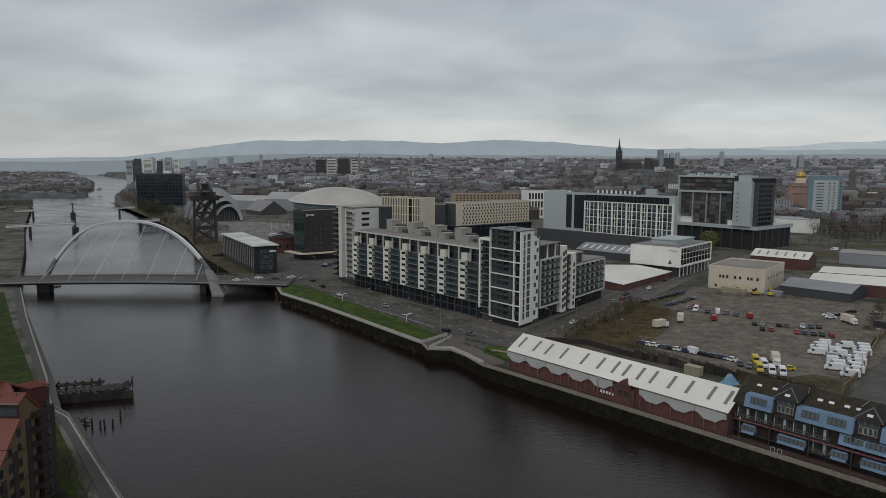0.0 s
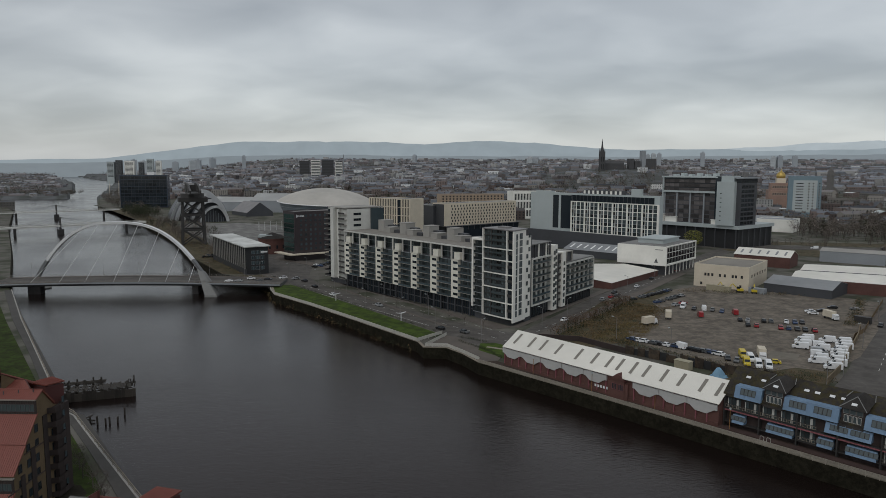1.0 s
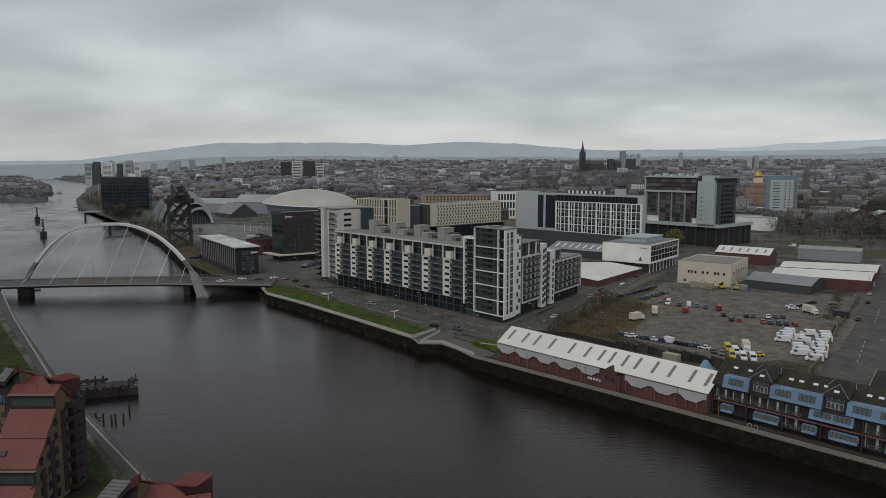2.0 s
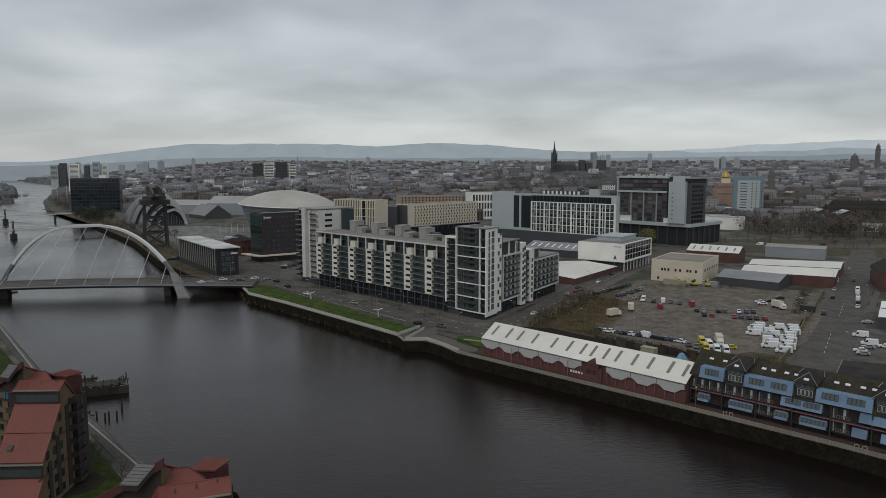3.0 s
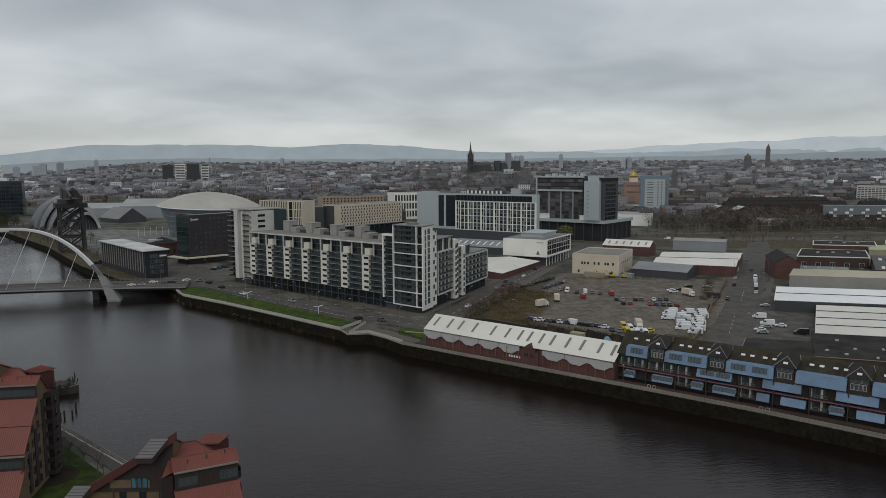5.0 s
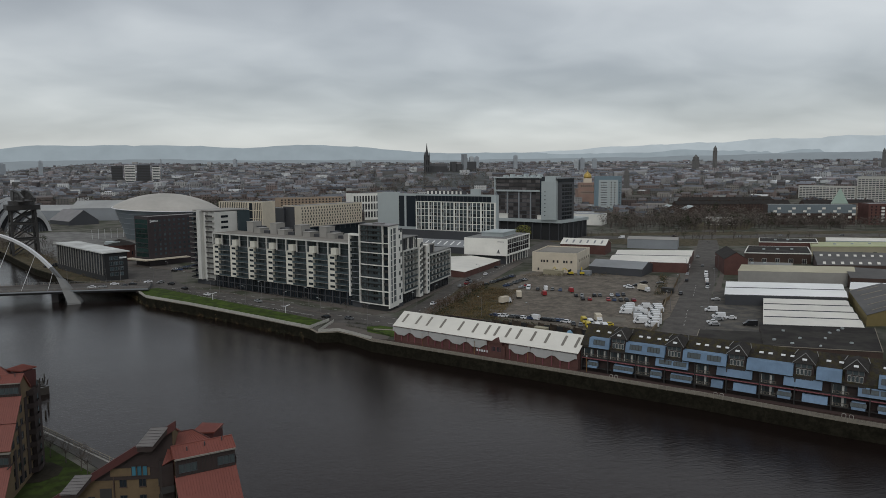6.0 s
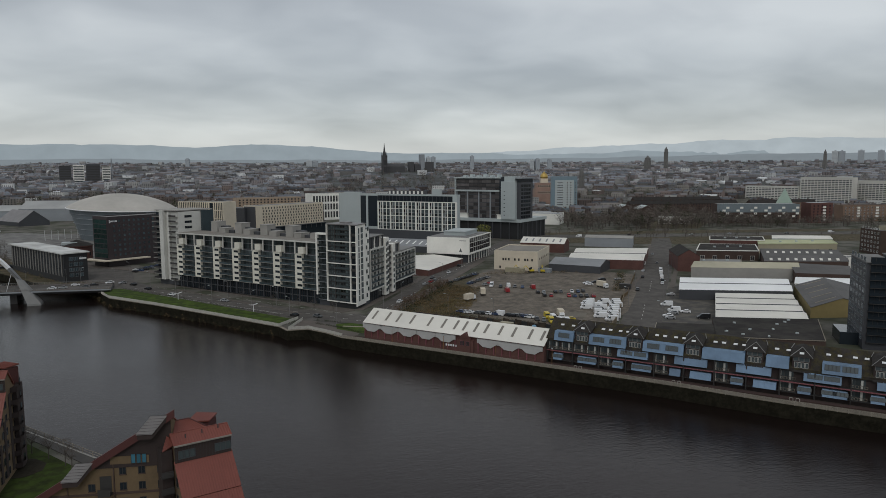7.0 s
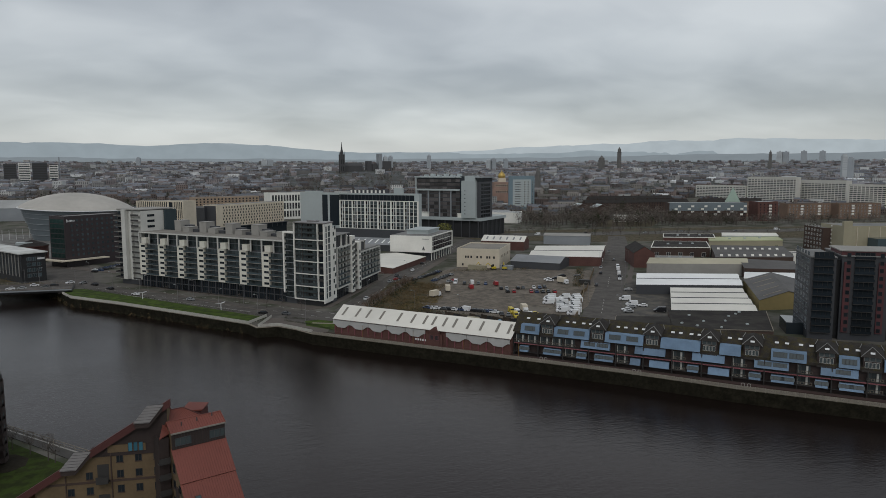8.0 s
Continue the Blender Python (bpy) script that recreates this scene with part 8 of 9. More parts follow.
def far_town():
    """Countless far houses, joined: walls, roofs and window rows; streets left open."""
    rng = random.Random(3)
    # lift adds distance haze, slightly blue, into each base colour
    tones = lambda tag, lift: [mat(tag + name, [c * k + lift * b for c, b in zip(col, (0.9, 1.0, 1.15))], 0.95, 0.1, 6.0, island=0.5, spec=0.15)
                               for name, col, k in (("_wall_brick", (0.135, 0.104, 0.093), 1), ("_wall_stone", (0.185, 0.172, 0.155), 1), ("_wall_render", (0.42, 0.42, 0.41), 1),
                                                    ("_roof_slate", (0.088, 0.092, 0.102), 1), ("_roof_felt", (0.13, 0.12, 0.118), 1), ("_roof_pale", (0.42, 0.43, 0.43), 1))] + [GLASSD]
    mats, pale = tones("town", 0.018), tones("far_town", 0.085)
    taken = [(473, 1750, 40), (531, 997, 30), (500, 900, 45), (-88, 698, 80), (-240, 800, 110), (-170, 930, 130), (75, 905, 60), (150, 860, 50), (-400, 1075, 60), (610, 615, 80), (700, 590, 110), (945, 925, 70), (960, 830, 70), (990, 760, 70), (980, 650, 70), (650, 800, 120), (720, 900, 110), (690, 655, 40), (330, 740, 60), (-265, 2050, 80)]

    def house(m, x, y, z, ang, w, d, h, rh, wi, ri, windows):
        c, s = math.cos(ang), math.sin(ang)
        T = lambda a, b, q: (x + a * c - b * s, y + a * s + b * c, z + q)
        n = len(m.v)
        for q in (-4, h):
            for a, b in ((0, 0), (w, 0), (w, d), (0, d)):
                m.v.append(T(a, b, q))
        for i in range(4):
            j = (i + 1) % 4
            m.f.append((n + i, n + j, n + 4 + j, n + 4 + i)), m.m.append(wi)
        if rh > 0:
            m.v.append(T(0, d / 2, h + rh)), m.v.append(T(w, d / 2, h + rh))
            for f, q in (((4, 5, 9, 8), ri), ((6, 7, 8, 9), ri), ((4, 8, 7), wi), ((5, 6, 9), wi)):
                m.f.append(tuple(n + i for i in f)), m.m.append(q)
            for i in range(int(w / 12)):
                a = 6 + 12 * i
                k = len(m.v)
                for q in (h + rh - 1, h + rh + 1.6):
                    for aa, bb in ((a, d / 2 - 0.8), (a + 1.2, d / 2 - 0.8), (a + 1.2, d / 2 + 0.8), (a, d / 2 + 0.8)):
                        m.v.append(T(aa, bb, q))
                for i2 in range(4):
                    j2 = (i2 + 1) % 4
                    m.f.append((k + i2, k + j2, k + 4 + j2, k + 4 + i2)), m.m.append(wi)
                m.f.append((k + 4, k + 5, k + 6, k + 7)), m.m.append(wi)
        else:
            m.f.append((n + 4, n + 5, n + 6, n + 7)), m.m.append(ri)
        if windows:
            for zf in np.arange(1.6, h - 1.6, 3.2):
                k = max(1, int(w / 3.6))
                for i in range(k):
                    a = (i + 0.3) * w / k
                    m.face([T(a, -0.12, zf), T(a + 1.2, -0.12, zf), T(a + 1.2, -0.12, zf + 1.7), T(a, -0.12, zf + 1.7)], 6)

    near, farm, trees = M(), M(), M()

    def clump(x, y, z, h, n, mi):
        """A far bare tree: a ragged tuft of twigs."""
        for i in range(n):
            a, u, q = rng.uniform(0, 6.28), rng.random() ** 0.5, rng.random()
            r = h * 0.45 * u * math.sin(0.5 + 2.3 * q)
            c = Vector((x + math.cos(a) * r, y + math.sin(a) * r, z + h * (0.12 + 0.88 * q)))
            k = h * rng.uniform(0.10, 0.2)
            d1 = Vector((rng.uniform(-1, 1), rng.uniform(-1, 1), rng.uniform(-0.2, 1))).normalized() * k
            d2 = Vector((rng.uniform(-1, 1), rng.uniform(-1, 1), rng.uniform(-0.5, 0.5))).normalized() * k * 0.7
            trees.face([c - d2, c + d2, c + d1], mi)

    rings = 96
    for ring in range(rings):
        r = 850 * (4350 / 850) ** (ring / (rings - 1))
        az = -48.0
        wooded = 0.0
        while az < 74:
            a = az + rng.uniform(-0.2, 0.2)
            rr = r * rng.uniform(0.99, 1.01)
            x, y = rr * math.sin(radians(a)), rr * math.cos(radians(a))
            w = rng.choice((9, 12, 16, 20, 28, 40, 14)) * (1 if r < 2200 else 1.3)
            az += math.degrees(w / r) * rng.uniform(1.1, 2.0) + (math.degrees(30 / r) if rng.random() < 0.15 else 0)
            if any(math.hypot(x - p, y - q) < R for p, q, R in taken):
                continue
            # the river and open banks stay clear
            if a < -16:
                bank = np.interp(y, [700, 1114, 1344, 1883, 2403, 2764, 3693, 4600], [-250, -486, -593, -796, -990, -1127, -1660, -2140])
                lb = np.interp(y, [700, 981, 1130, 1250, 1400, 1412, 1640, 1890, 2403, 3308, 4600], [-395, -543, -640, -3000, -3000, -700, -790, -890, -1140, -1620, -2300])
                if lb - 12 < x + w * 0.7 and x < bank + 60:
                    continue
                if y < 1240 and x > -560 and a > -32:
                    continue
            if r < 1050 and (a > 34 or a < -14):
                continue
            z = rise(x, y)
            # woods run in broad drifts through the town and over its hills
            drift = noise.noise((x / 330, y / 330, 2.0)) + 0.5 * noise.noise((x / 90, y / 90, 5.0)) + (0.35 if math.hypot(x - 560, y - 1700) < 330 or r > 3300 or (a < -24 and r < 2100) else 0.0)
            for i in range(3 if drift > 0.22 else 1 if rng.random() < 0.6 else 0):
                h = rng.uniform(6, 12) * (1.25 if r > 2200 else 1)
                tx, ty = x + rng.uniform(-w, w), y + rng.uniform(-16, 16)
                clump(tx, ty, rise(tx, ty), h, 30 if r < 1500 else 16 if r < 2500 else 9, 0 if rng.random() < 0.8 else 1)
            if drift > 0.22 and rng.random() < 0.75:
                continue
            low = 0.5 if a < -21 else 1.0
            kind = rng.random() * (1.0 if low == 1.0 else 0.94)
            ang = radians(-a + rng.choice((-38, 52, 0, 10, -12, -38)) + rng.uniform(-6, 6))
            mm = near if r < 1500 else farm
            if kind < 0.80:
                house(mm, x, y, z, ang, w, rng.uniform(8, 11), rng.choice((5, 6, 7, 9, 11)) * low, rng.uniform(2.4, 3.8) * low, 0 if rng.random() < 0.66 else 1, 3 if rng.random() < 0.7 else 4, r < 1700)
            elif kind < 0.94:
                house(mm, x, y, z, ang, w * 1.4, rng.uniform(12, 24), rng.uniform(4, 8), rng.uniform(0.4, 2.2), rng.choice((0, 1, 2)), rng.choice((4, 5, 3, 3)), r < 1500)
            elif kind < 0.985:
                house(mm, x, y, z, ang, rng.uniform(14, 30), 13, rng.uniform(12, 18), 0, rng.choice((1, 2, 0)), 4, r < 2200)
            else:
                house(mm, x, y, z, ang, rng.uniform(16, 36), 12, rng.uniform(8, 14), 0, 2, 5, r < 2200)
    solid("town_houses", near, mats, "countless brick and stone tenements under slate roofs", "town", kind="stuff")
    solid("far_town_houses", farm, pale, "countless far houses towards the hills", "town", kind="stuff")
    solid("town_trees", trees, [TWIG, EVERG], "countless bare trees among the far houses", "trees", kind="stuff")


far_town()

# ---- trees and scrub ----


def twig_tree(m, x, y, z, h, spread, rng, n=90, trunk=0, leaf=1, limbs=5):
    """A bare tree: tapered trunk, limbs, and a ragged crown of many small twig tufts."""
    m.rod((x, y, z - 0.3), (x + rng.uniform(-0.3, 0.3), y, z + h * 0.5), h * 0.018, 5, trunk, h * 0.010)
    lobes = []
    for i in range(limbs + 2):
        a = rng.uniform(0, 6.28)
        e = (x + math.cos(a) * spread * 0.6, y + math.sin(a) * spread * 0.6, z + h * rng.uniform(0.4, 0.88))
        m.rod((x, y, z + h * rng.uniform(0.2, 0.45)), e, h * 0.008, 4, trunk, h * 0.003)
        lobes.append(e)
    lobes.append((x, y, z + h * 0.8))
    for i in range(int(n * 1.3)):
        ex, ey, ez = rng.choice(lobes)
        k = spread * 0.6
        c = Vector((ex + rng.gauss(0, k * 0.5), ey + rng.gauss(0, k * 0.5), max(z + h * 0.14, min(z + h * 1.02, ez + rng.gauss(0, h * 0.13)))))
        s = spread * rng.uniform(0.10, 0.22)
        d1 = Vector((rng.uniform(-1, 1), rng.uniform(-1, 1), rng.uniform(-0.3, 1))).normalized() * s
        d2 = Vector((rng.uniform(-1, 1), rng.uniform(-1, 1), rng.uniform(-0.6, 0.6))).normalized() * s * 0.55
        m.face([c - d1, c + d2, c + d1 * 1.2], leaf)
        m.face([c - d2, c + d1 * 0.6, c + d2 * 1.3], leaf)


def scrub_clump(m, x, y, z, s, h, rng, n=40, mi=0):
    for i in range(n):
        a, u = rng.uniform(0, 6.28), rng.random() ** 0.6
        c = Vector((x + math.cos(a) * s * u, y + math.sin(a) * s * u, z + h * rng.uniform(0, 1) * (1 - 0.5 * u)))
        k = rng.uniform(0.10, 0.24) * max(s, h) * 0.7
        d1 = Vector((rng.uniform(-1, 1), rng.uniform(-1, 1), rng.uniform(0.2, 1.4))).normalized() * k
        d2 = Vector((rng.uniform(-1, 1), rng.uniform(-1, 1), rng.uniform(-0.3, 0.3))).normalized() * k * 0.55
        m.face([c - d2, c + d2, c + d1], mi)


def planting():
    rng = random.Random(8)
    # young trees on the south lawn
    for x, y, h in ((-68, 139, 5.5), (-64, 134.5, 5.2), (-60, 129, 6.0), (-58.5, 127, 5.0), (-75, 147, 5.2), (-70.5, 143, 5.6), (-118, 192, 6), (-128, 212, 6), (-150, 240, 6)):
        th = at_place("tree", x, y, 0.1, 0, "small bare young tree on the lawn", "tree", "lawn trees")
        m = M()
        m.rod((0, 0, 0), (0.1, 0, h * 0.55), 0.12, 6, 0, 0.07)
        for i in range(9):
            a = rng.uniform(0, 6.28)
            m.rod((0.05, 0, h * rng.uniform(0.35, 0.55)), (math.cos(a) * h * 0.3, math.sin(a) * h * 0.3, h * rng.uniform(0.7, 0.98)), 0.05, 4, 0, 0.015)
        part("trunk", m, BARK, th)
        m = M()
        for i in range(170):
            a, u, q = rng.uniform(0, 6.28), rng.random() ** 0.5, rng.uniform(-1, 1)
            r = h * 0.33 * u * math.sqrt(1 - q * q * 0.9)
            c = Vector((math.cos(a) * r, math.sin(a) * r, h * (0.72 + 0.27 * q)))
            d = Vector((rng.uniform(-1, 1), rng.uniform(-1, 1), rng.uniform(-0.2, 1))).normalized() * h * 0.075
            s = d.orthogonal().normalized() * 0.035
            m.face([c - d - s, c - d + s, c + d])
        part("crown", m, BARK, th)
    # yellow-green willow by the office
    th = at_place("tree", 222, 545, 0, 0, "round yellow-green budding tree", "tree")
    m = M()
    m.rod((0, 0, 0), (0, 0, 6), 0.4, 7, 0, 0.25)
    part("trunk", m, BARK, th)
    m = M()
    for i in range(700):
        a, u, q = rng.uniform(0, 6.28), rng.random() ** 0.4, rng.uniform(-1, 1)
        r = 7.5 * u * math.sqrt(1 - q * q * 0.85)
        c = Vector((math.cos(a) * r, math.sin(a) * r, 8 + 5.5 * q))
        d = Vector((rng.uniform(-1, 1), rng.uniform(-1, 1), rng.uniform(-1, 0.6))).normalized() * 0.9
        s = d.orthogonal().normalized() * 0.45
        m.face([c - s, c + s, c + d])
    part("crown", m, WILLOW, th)
    # rough scrub about the car park: uncountable
    m = M()
    for i in range(900):
        u, v = 0.70 * rng.random(), rng.random()
        x, y = 52 + 70 * u + (24 - 12 * u) * v, 255 + 92 * u - (16 - 6 * u) * v
        edge = v < 0.16 or u > 0.75
        scrub_clump(m, x, y, 0.1, rng.uniform(0.9, 2.8), rng.uniform(1.2, 3.4) if edge else rng.uniform(0.25, 1.3), rng, 26, 0 if rng.random() < (0.55 if edge else 0.9) else 1)
    for i in range(260):
        u, v = rng.random(), rng.random()
        scrub_clump(m, 66 + 20 * u + 12 * v, 252 + 26 * u - 6 * v, 0.1, rng.uniform(0.8, 1.8), rng.uniform(0.4, 1.3), rng, 24, 2)
    for i in range(70):
        u = rng.random()
        x, y = 52 + 50 * u + rng.uniform(-2, 2), 257 + 66 * u + rng.uniform(-2, 2)
        twig_tree(m, x, y, 0.1, rng.uniform(2.5, 5.0), rng.uniform(1.2, 2.2), rng, 50, 1, 3, 3)
    for i in range(230):
        u = rng.random()
        x, y = 72 + 36 * u + rng.uniform(-1.6, 2.2), 247 - 44 * u + rng.uniform(-1.5, 2)
        scrub_clump(m, x, y, 0.1, rng.uniform(0.7, 1.8), rng.uniform(0.5, 2.2), rng, 22, 0 if rng.random() < 0.4 else 1)
    for i in range(170):
        u = rng.random()
        x, y = 178 + 40 * u - rng.uniform(1, 6), 268 + 54 * u + rng.uniform(-1.2, 1.2)
        scrub_clump(m, x, y, 0.1, rng.uniform(0.8, 2.0), rng.uniform(0.8, 2.8), rng, 20, 0 if rng.random() < 0.5 else 1)
    for i in range(150):
        u = rng.random()
        x, y = 96 + 30 * u + rng.uniform(-3, 3), 206 - 5 * u + rng.uniform(-5, 5)
        scrub_clump(m, x, y, 0.1, rng.uniform(0.8, 2.2), rng.uniform(0.5, 2.0), rng, 22, 1 if rng.random() < 0.5 else 0)
    for i in range(110):
        u = rng.random()
        x, y = 135 + 66 * u, 350 - 14 * u + rng.uniform(-3, 3)
        scrub_clump(m, x, y, 0.1, rng.uniform(0.8, 2.4), rng.uniform(0.5, 2.4), rng, 22, 0 if rng.random() < 0.5 else 1)
    for i in range(420):
        u = rng.random()
        x, y = (-113 - 94 * u * 2, 415 + 202 * u * 2) if u < 0.5 else (-208 - 110 * (u - 0.5) * 4, 619 + 210 * (u - 0.5) * 4)
        scrub_clump(m, x + rng.uniform(1, 20), y + rng.uniform(-4, 8), 0.1, rng.uniform(1.0, 3.2), rng.uniform(0.8, 3.6), rng, 22, 0 if rng.random() < 0.65 else 1)
    solid("scrub", m, [SCRUBL, EVERG, mat("rank_grass", (0.17, 0.135, 0.055), 0.95, 0.2, 1.0, island=0.4, spec=0.15), mat("russet_twigs", (0.125, 0.085, 0.06), 0.95, 0.2, 1.0, island=0.4, spec=0.15)], "dry brown scrub and brambles round the car park", "scrub", kind="stuff")
    # weed along the foot of the quay walls
    m = M()
    for a, b in zip(NB[12:17], NB[13:18]):
        n = int(math.hypot(b[0] - a[0], b[1] - a[1]) * 1.6)
        for i in range(n):
            u = rng.random()
            x, y = a[0] + (b[0] - a[0]) * u - 1.4 + rng.uniform(-0.5, 0.5), a[1] + (b[1] - a[1]) * u - 1.0 + rng.uniform(-0.5, 0.5)
            scrub_clump(m, x, y, WATER_Z, 0.6, rng.uniform(0.6, 3.0), rng, 9, 0 if rng.random() < 0.5 else 1)
    solid("quay_weed", m, [EVERG, SCRUBL], "dark weeds growing on the quay wall", "weeds", kind="stuff")
    # woods: masses of bare trees in the middle and far distance
    m = M()

    def grove(cx, cy, n, sx, sy, h0, h1, dens=60, ang=0, mi=1):
        c, s = math.cos(radians(ang)), math.sin(radians(ang))
        for i in range(n):
            a, b = rng.uniform(-sx, sx), rng.uniform(-sy, sy)
            x, y = cx + a * c - b * s, cy + a * s + b * c
            h = rng.uniform(h0, h1)
            twig_tree(m, x, y, rise(x, y), h, h * rng.uniform(0.3, 0.42), rng, dens, 0, mi if rng.random() < 0.88 else 3 - mi, 3)

    for i in range(420):
        u = rng.random()
        x = 300 + 420 * u
        y = 482 - 0.27 * (x - 300) + rng.uniform(-16, 14)
        scrub_clump(m, x, y, 0.1, rng.uniform(1.0, 2.6), rng.uniform(0.8, 2.6), rng, 16, 2 if rng.random() < 0.4 else 1)
    grove(480, 466, 40, 150, 8, 4, 9, 70, -15)
    grove(480, 610, 120, 130, 22, 9, 16, 90, -15)
    grove(420, 640, 45, 40, 24, 10, 17, 90)
    grove(600, 560, 60, 100, 14, 7, 13, 80, -15)
    grove(720, 520, 40, 90, 20, 7, 12, 70, -15)
    grove(380, 560, 26, 60, 8, 4, 8, 60, -22)
    grove(300, 560, 14, 40, 8, 5, 8, 60, -30)
    grove(-497, 1225, 110, 26, 130, 8, 13, 50, 25)
    grove(-598, 1500, 90, 30, 150, 8, 13, 40, 22)
    grove(-760, 1480, 110, 70, 40, 6, 11, 40, 10)
    grove(-214, 690, 46, 12, 90, 6, 10, 60, 26, 1)
    grove(-330, 880, 40, 16, 60, 8, 13, 60, 27, 2)
    grove(-440, 1110, 40, 18, 80, 8, 13, 60, 27, 1)
    grove(-176, 590, 12, 5, 30, 4, 7, 60, 27, 1)
    grove(520, 1500, 120, 260, 120, 12, 20, 40)
    grove(330, 1150, 60, 160, 40, 9, 15, 40)
    grove(100, 1250, 70, 260, 40, 9, 14, 40)
    grove(-250, 1400, 60, 160, 60, 9, 14, 40)
    grove(900, 1350, 90, 260, 80, 10, 17, 40)
    grove(900, 700, 30, 120, 20, 8, 13, 50, -20)
    grove(-1000, 1450, 90, 180, 60, 7, 12, 36)
    grove(-1000, 1700, 60, 150, 60, 8, 13, 36)
    grove(-700, 900, 40, 100, 60, 7, 12, 36)
    grove(700, 2000, 120, 700, 160, 12, 20, 26)
    grove(-300, 2300, 100, 600, 160, 11, 18, 26)
    grove(1400, 1400, 90, 400, 200, 12, 19, 26)
    grove(500, 2900, 110, 1300, 260, 14, 24, 20)
    grove(1800, 2000, 80, 500, 260, 14, 24, 20)
    grove(-150, 520, 16, 6, 40, 4, 8, 90, 27)
    grove(-208, 640, 26, 10, 50, 5, 9, 90, 27)
    grove(-262, 745, 34, 12, 50, 6, 10, 90, 27)
    grove(-345, 905, 50, 16, 70, 9, 15, 90, 27, 2)
    grove(-385, 600, 34, 12, 90, 5, 9, 60, 29)
    grove(-474, 760, 34, 12, 80, 5, 9, 60, 29)
    grove(-800, 1520, 90, 90, 60, 6, 10, 50)
    grove(-320, 430, 40, 45, 60, 6, 10, 70)
    grove(-352, 560, 20, 8, 50, 6, 9, 70, 28)
    grove(520, 560, 70, 110, 10, 6, 12, 90, -14)
    grove(760, 480, 50, 120, 16, 6, 12, 80, -14)
    grove(520, 690, 60, 60, 30, 12, 20, 90, -15)
    grove(640, 660, 40, 60, 20, 10, 16, 90, -15)
    grove(420, 590, 50, 60, 10, 9, 16, 90, -15)
    solid("bare_woods", m, [BARK, TWIG, EVERG], "masses of bare dark trees among the houses", "trees", kind="stuff")


planting()

# ---- vehicles ----
PAINT = {
    "white": mat("white_car_paint", (0.72, 0.73, 0.74), 0.3, 0.04, 1.0),
    "silver": mat("silver_car_paint", (0.38, 0.39, 0.40), 0.3, 0.04, 1.0, metal=0.4),
    "grey": mat("grey_car_paint", (0.12, 0.125, 0.13), 0.3, 0.05, 1.0, metal=0.3),
    "black": mat("black_car_paint", (0.018, 0.018, 0.02), 0.25, 0.05, 1.0),
    "red": mat("red_car_paint", (0.28, 0.025, 0.03), 0.3, 0.05, 1.0),
    "blue": mat("blue_car_paint", (0.035, 0.06, 0.13), 0.3, 0.05, 1.0),
    "yellow": mat("yellow_paint", (0.55, 0.42, 0.03), 0.4, 0.05, 1.0),
}
LAMPR = mat("rear_lamp", (0.25, 0.01, 0.01), 0.3, 0.02, 1.0)
LAMPF = mat("head_lamp", (0.6, 0.6, 0.6), 0.2, 0.02, 1.0)
_wheel = M()
_wheel.rod((-0.12, 0, 0), (0.12, 0, 0), 0.32, 12)
_wheel = _wheel.mesh("wheel", TYRE)
_hub = M()
_hub.rod((-0.13, 0, 0), (0.13, 0, 0), 0.19, 8)
_hub = _hub.mesh("hubcap", ZINC)


def shape(profile, w, tuck, mi=0):
    """A body from a side profile of (y, z), narrower towards the top."""
    m = M()
    zmax = max(z for _, z in profile)
    zmid = 0.9
    wd = lambda z: w / 2 - (tuck * max(0, z - zmid) / max(0.1, zmax - zmid))
    L = [(-wd(z), y, z) for y, z in profile]
    R = [(wd(z), y, z) for y, z in profile]
    n = len(profile)
    m.face(L[::-1], mi), m.face(R, mi)
    for i in range(n):
        j = (i + 1) % n
        m.face([L[i], L[j], R[j], R[i]], mi)
    return m


def vehicle_parts(colour, body, glasses, wheels, L, w, label, category, zl=0.7):
    th = at_place(category.replace(" ", "_"), 0, 0, -50, 0, label, category)
    part("body", body, PAINT[colour], th)
    for g in glasses:
        m = M()
        m.face(g)
        part("window", m, GLASSD, th)
    for x, y in wheels:
        wo = put("wheel", _wheel, th, x, y, 0.32)
        if category == "van":
            put("hubcap", _hub, wo, 0, 0, 0)
    for sx in (-1, 1):
        for y, mt, nm in ((L / 2 + 0.01, LAMPF, "headlight"), (-L / 2 - 0.01, LAMPR, "tail_light"))[:2 if category == "van" else 0]:
            m = M()
            m.box(sx * w * 0.36 - 0.16, sx * w * 0.36 + 0.16, min(y, y - 0.05 * (1 if y > 0 else -1)), max(y, y - 0.05 * (1 if y > 0 else -1)), zl - 0.08, zl + 0.1)
            part(nm, m, mt, th)
    return th


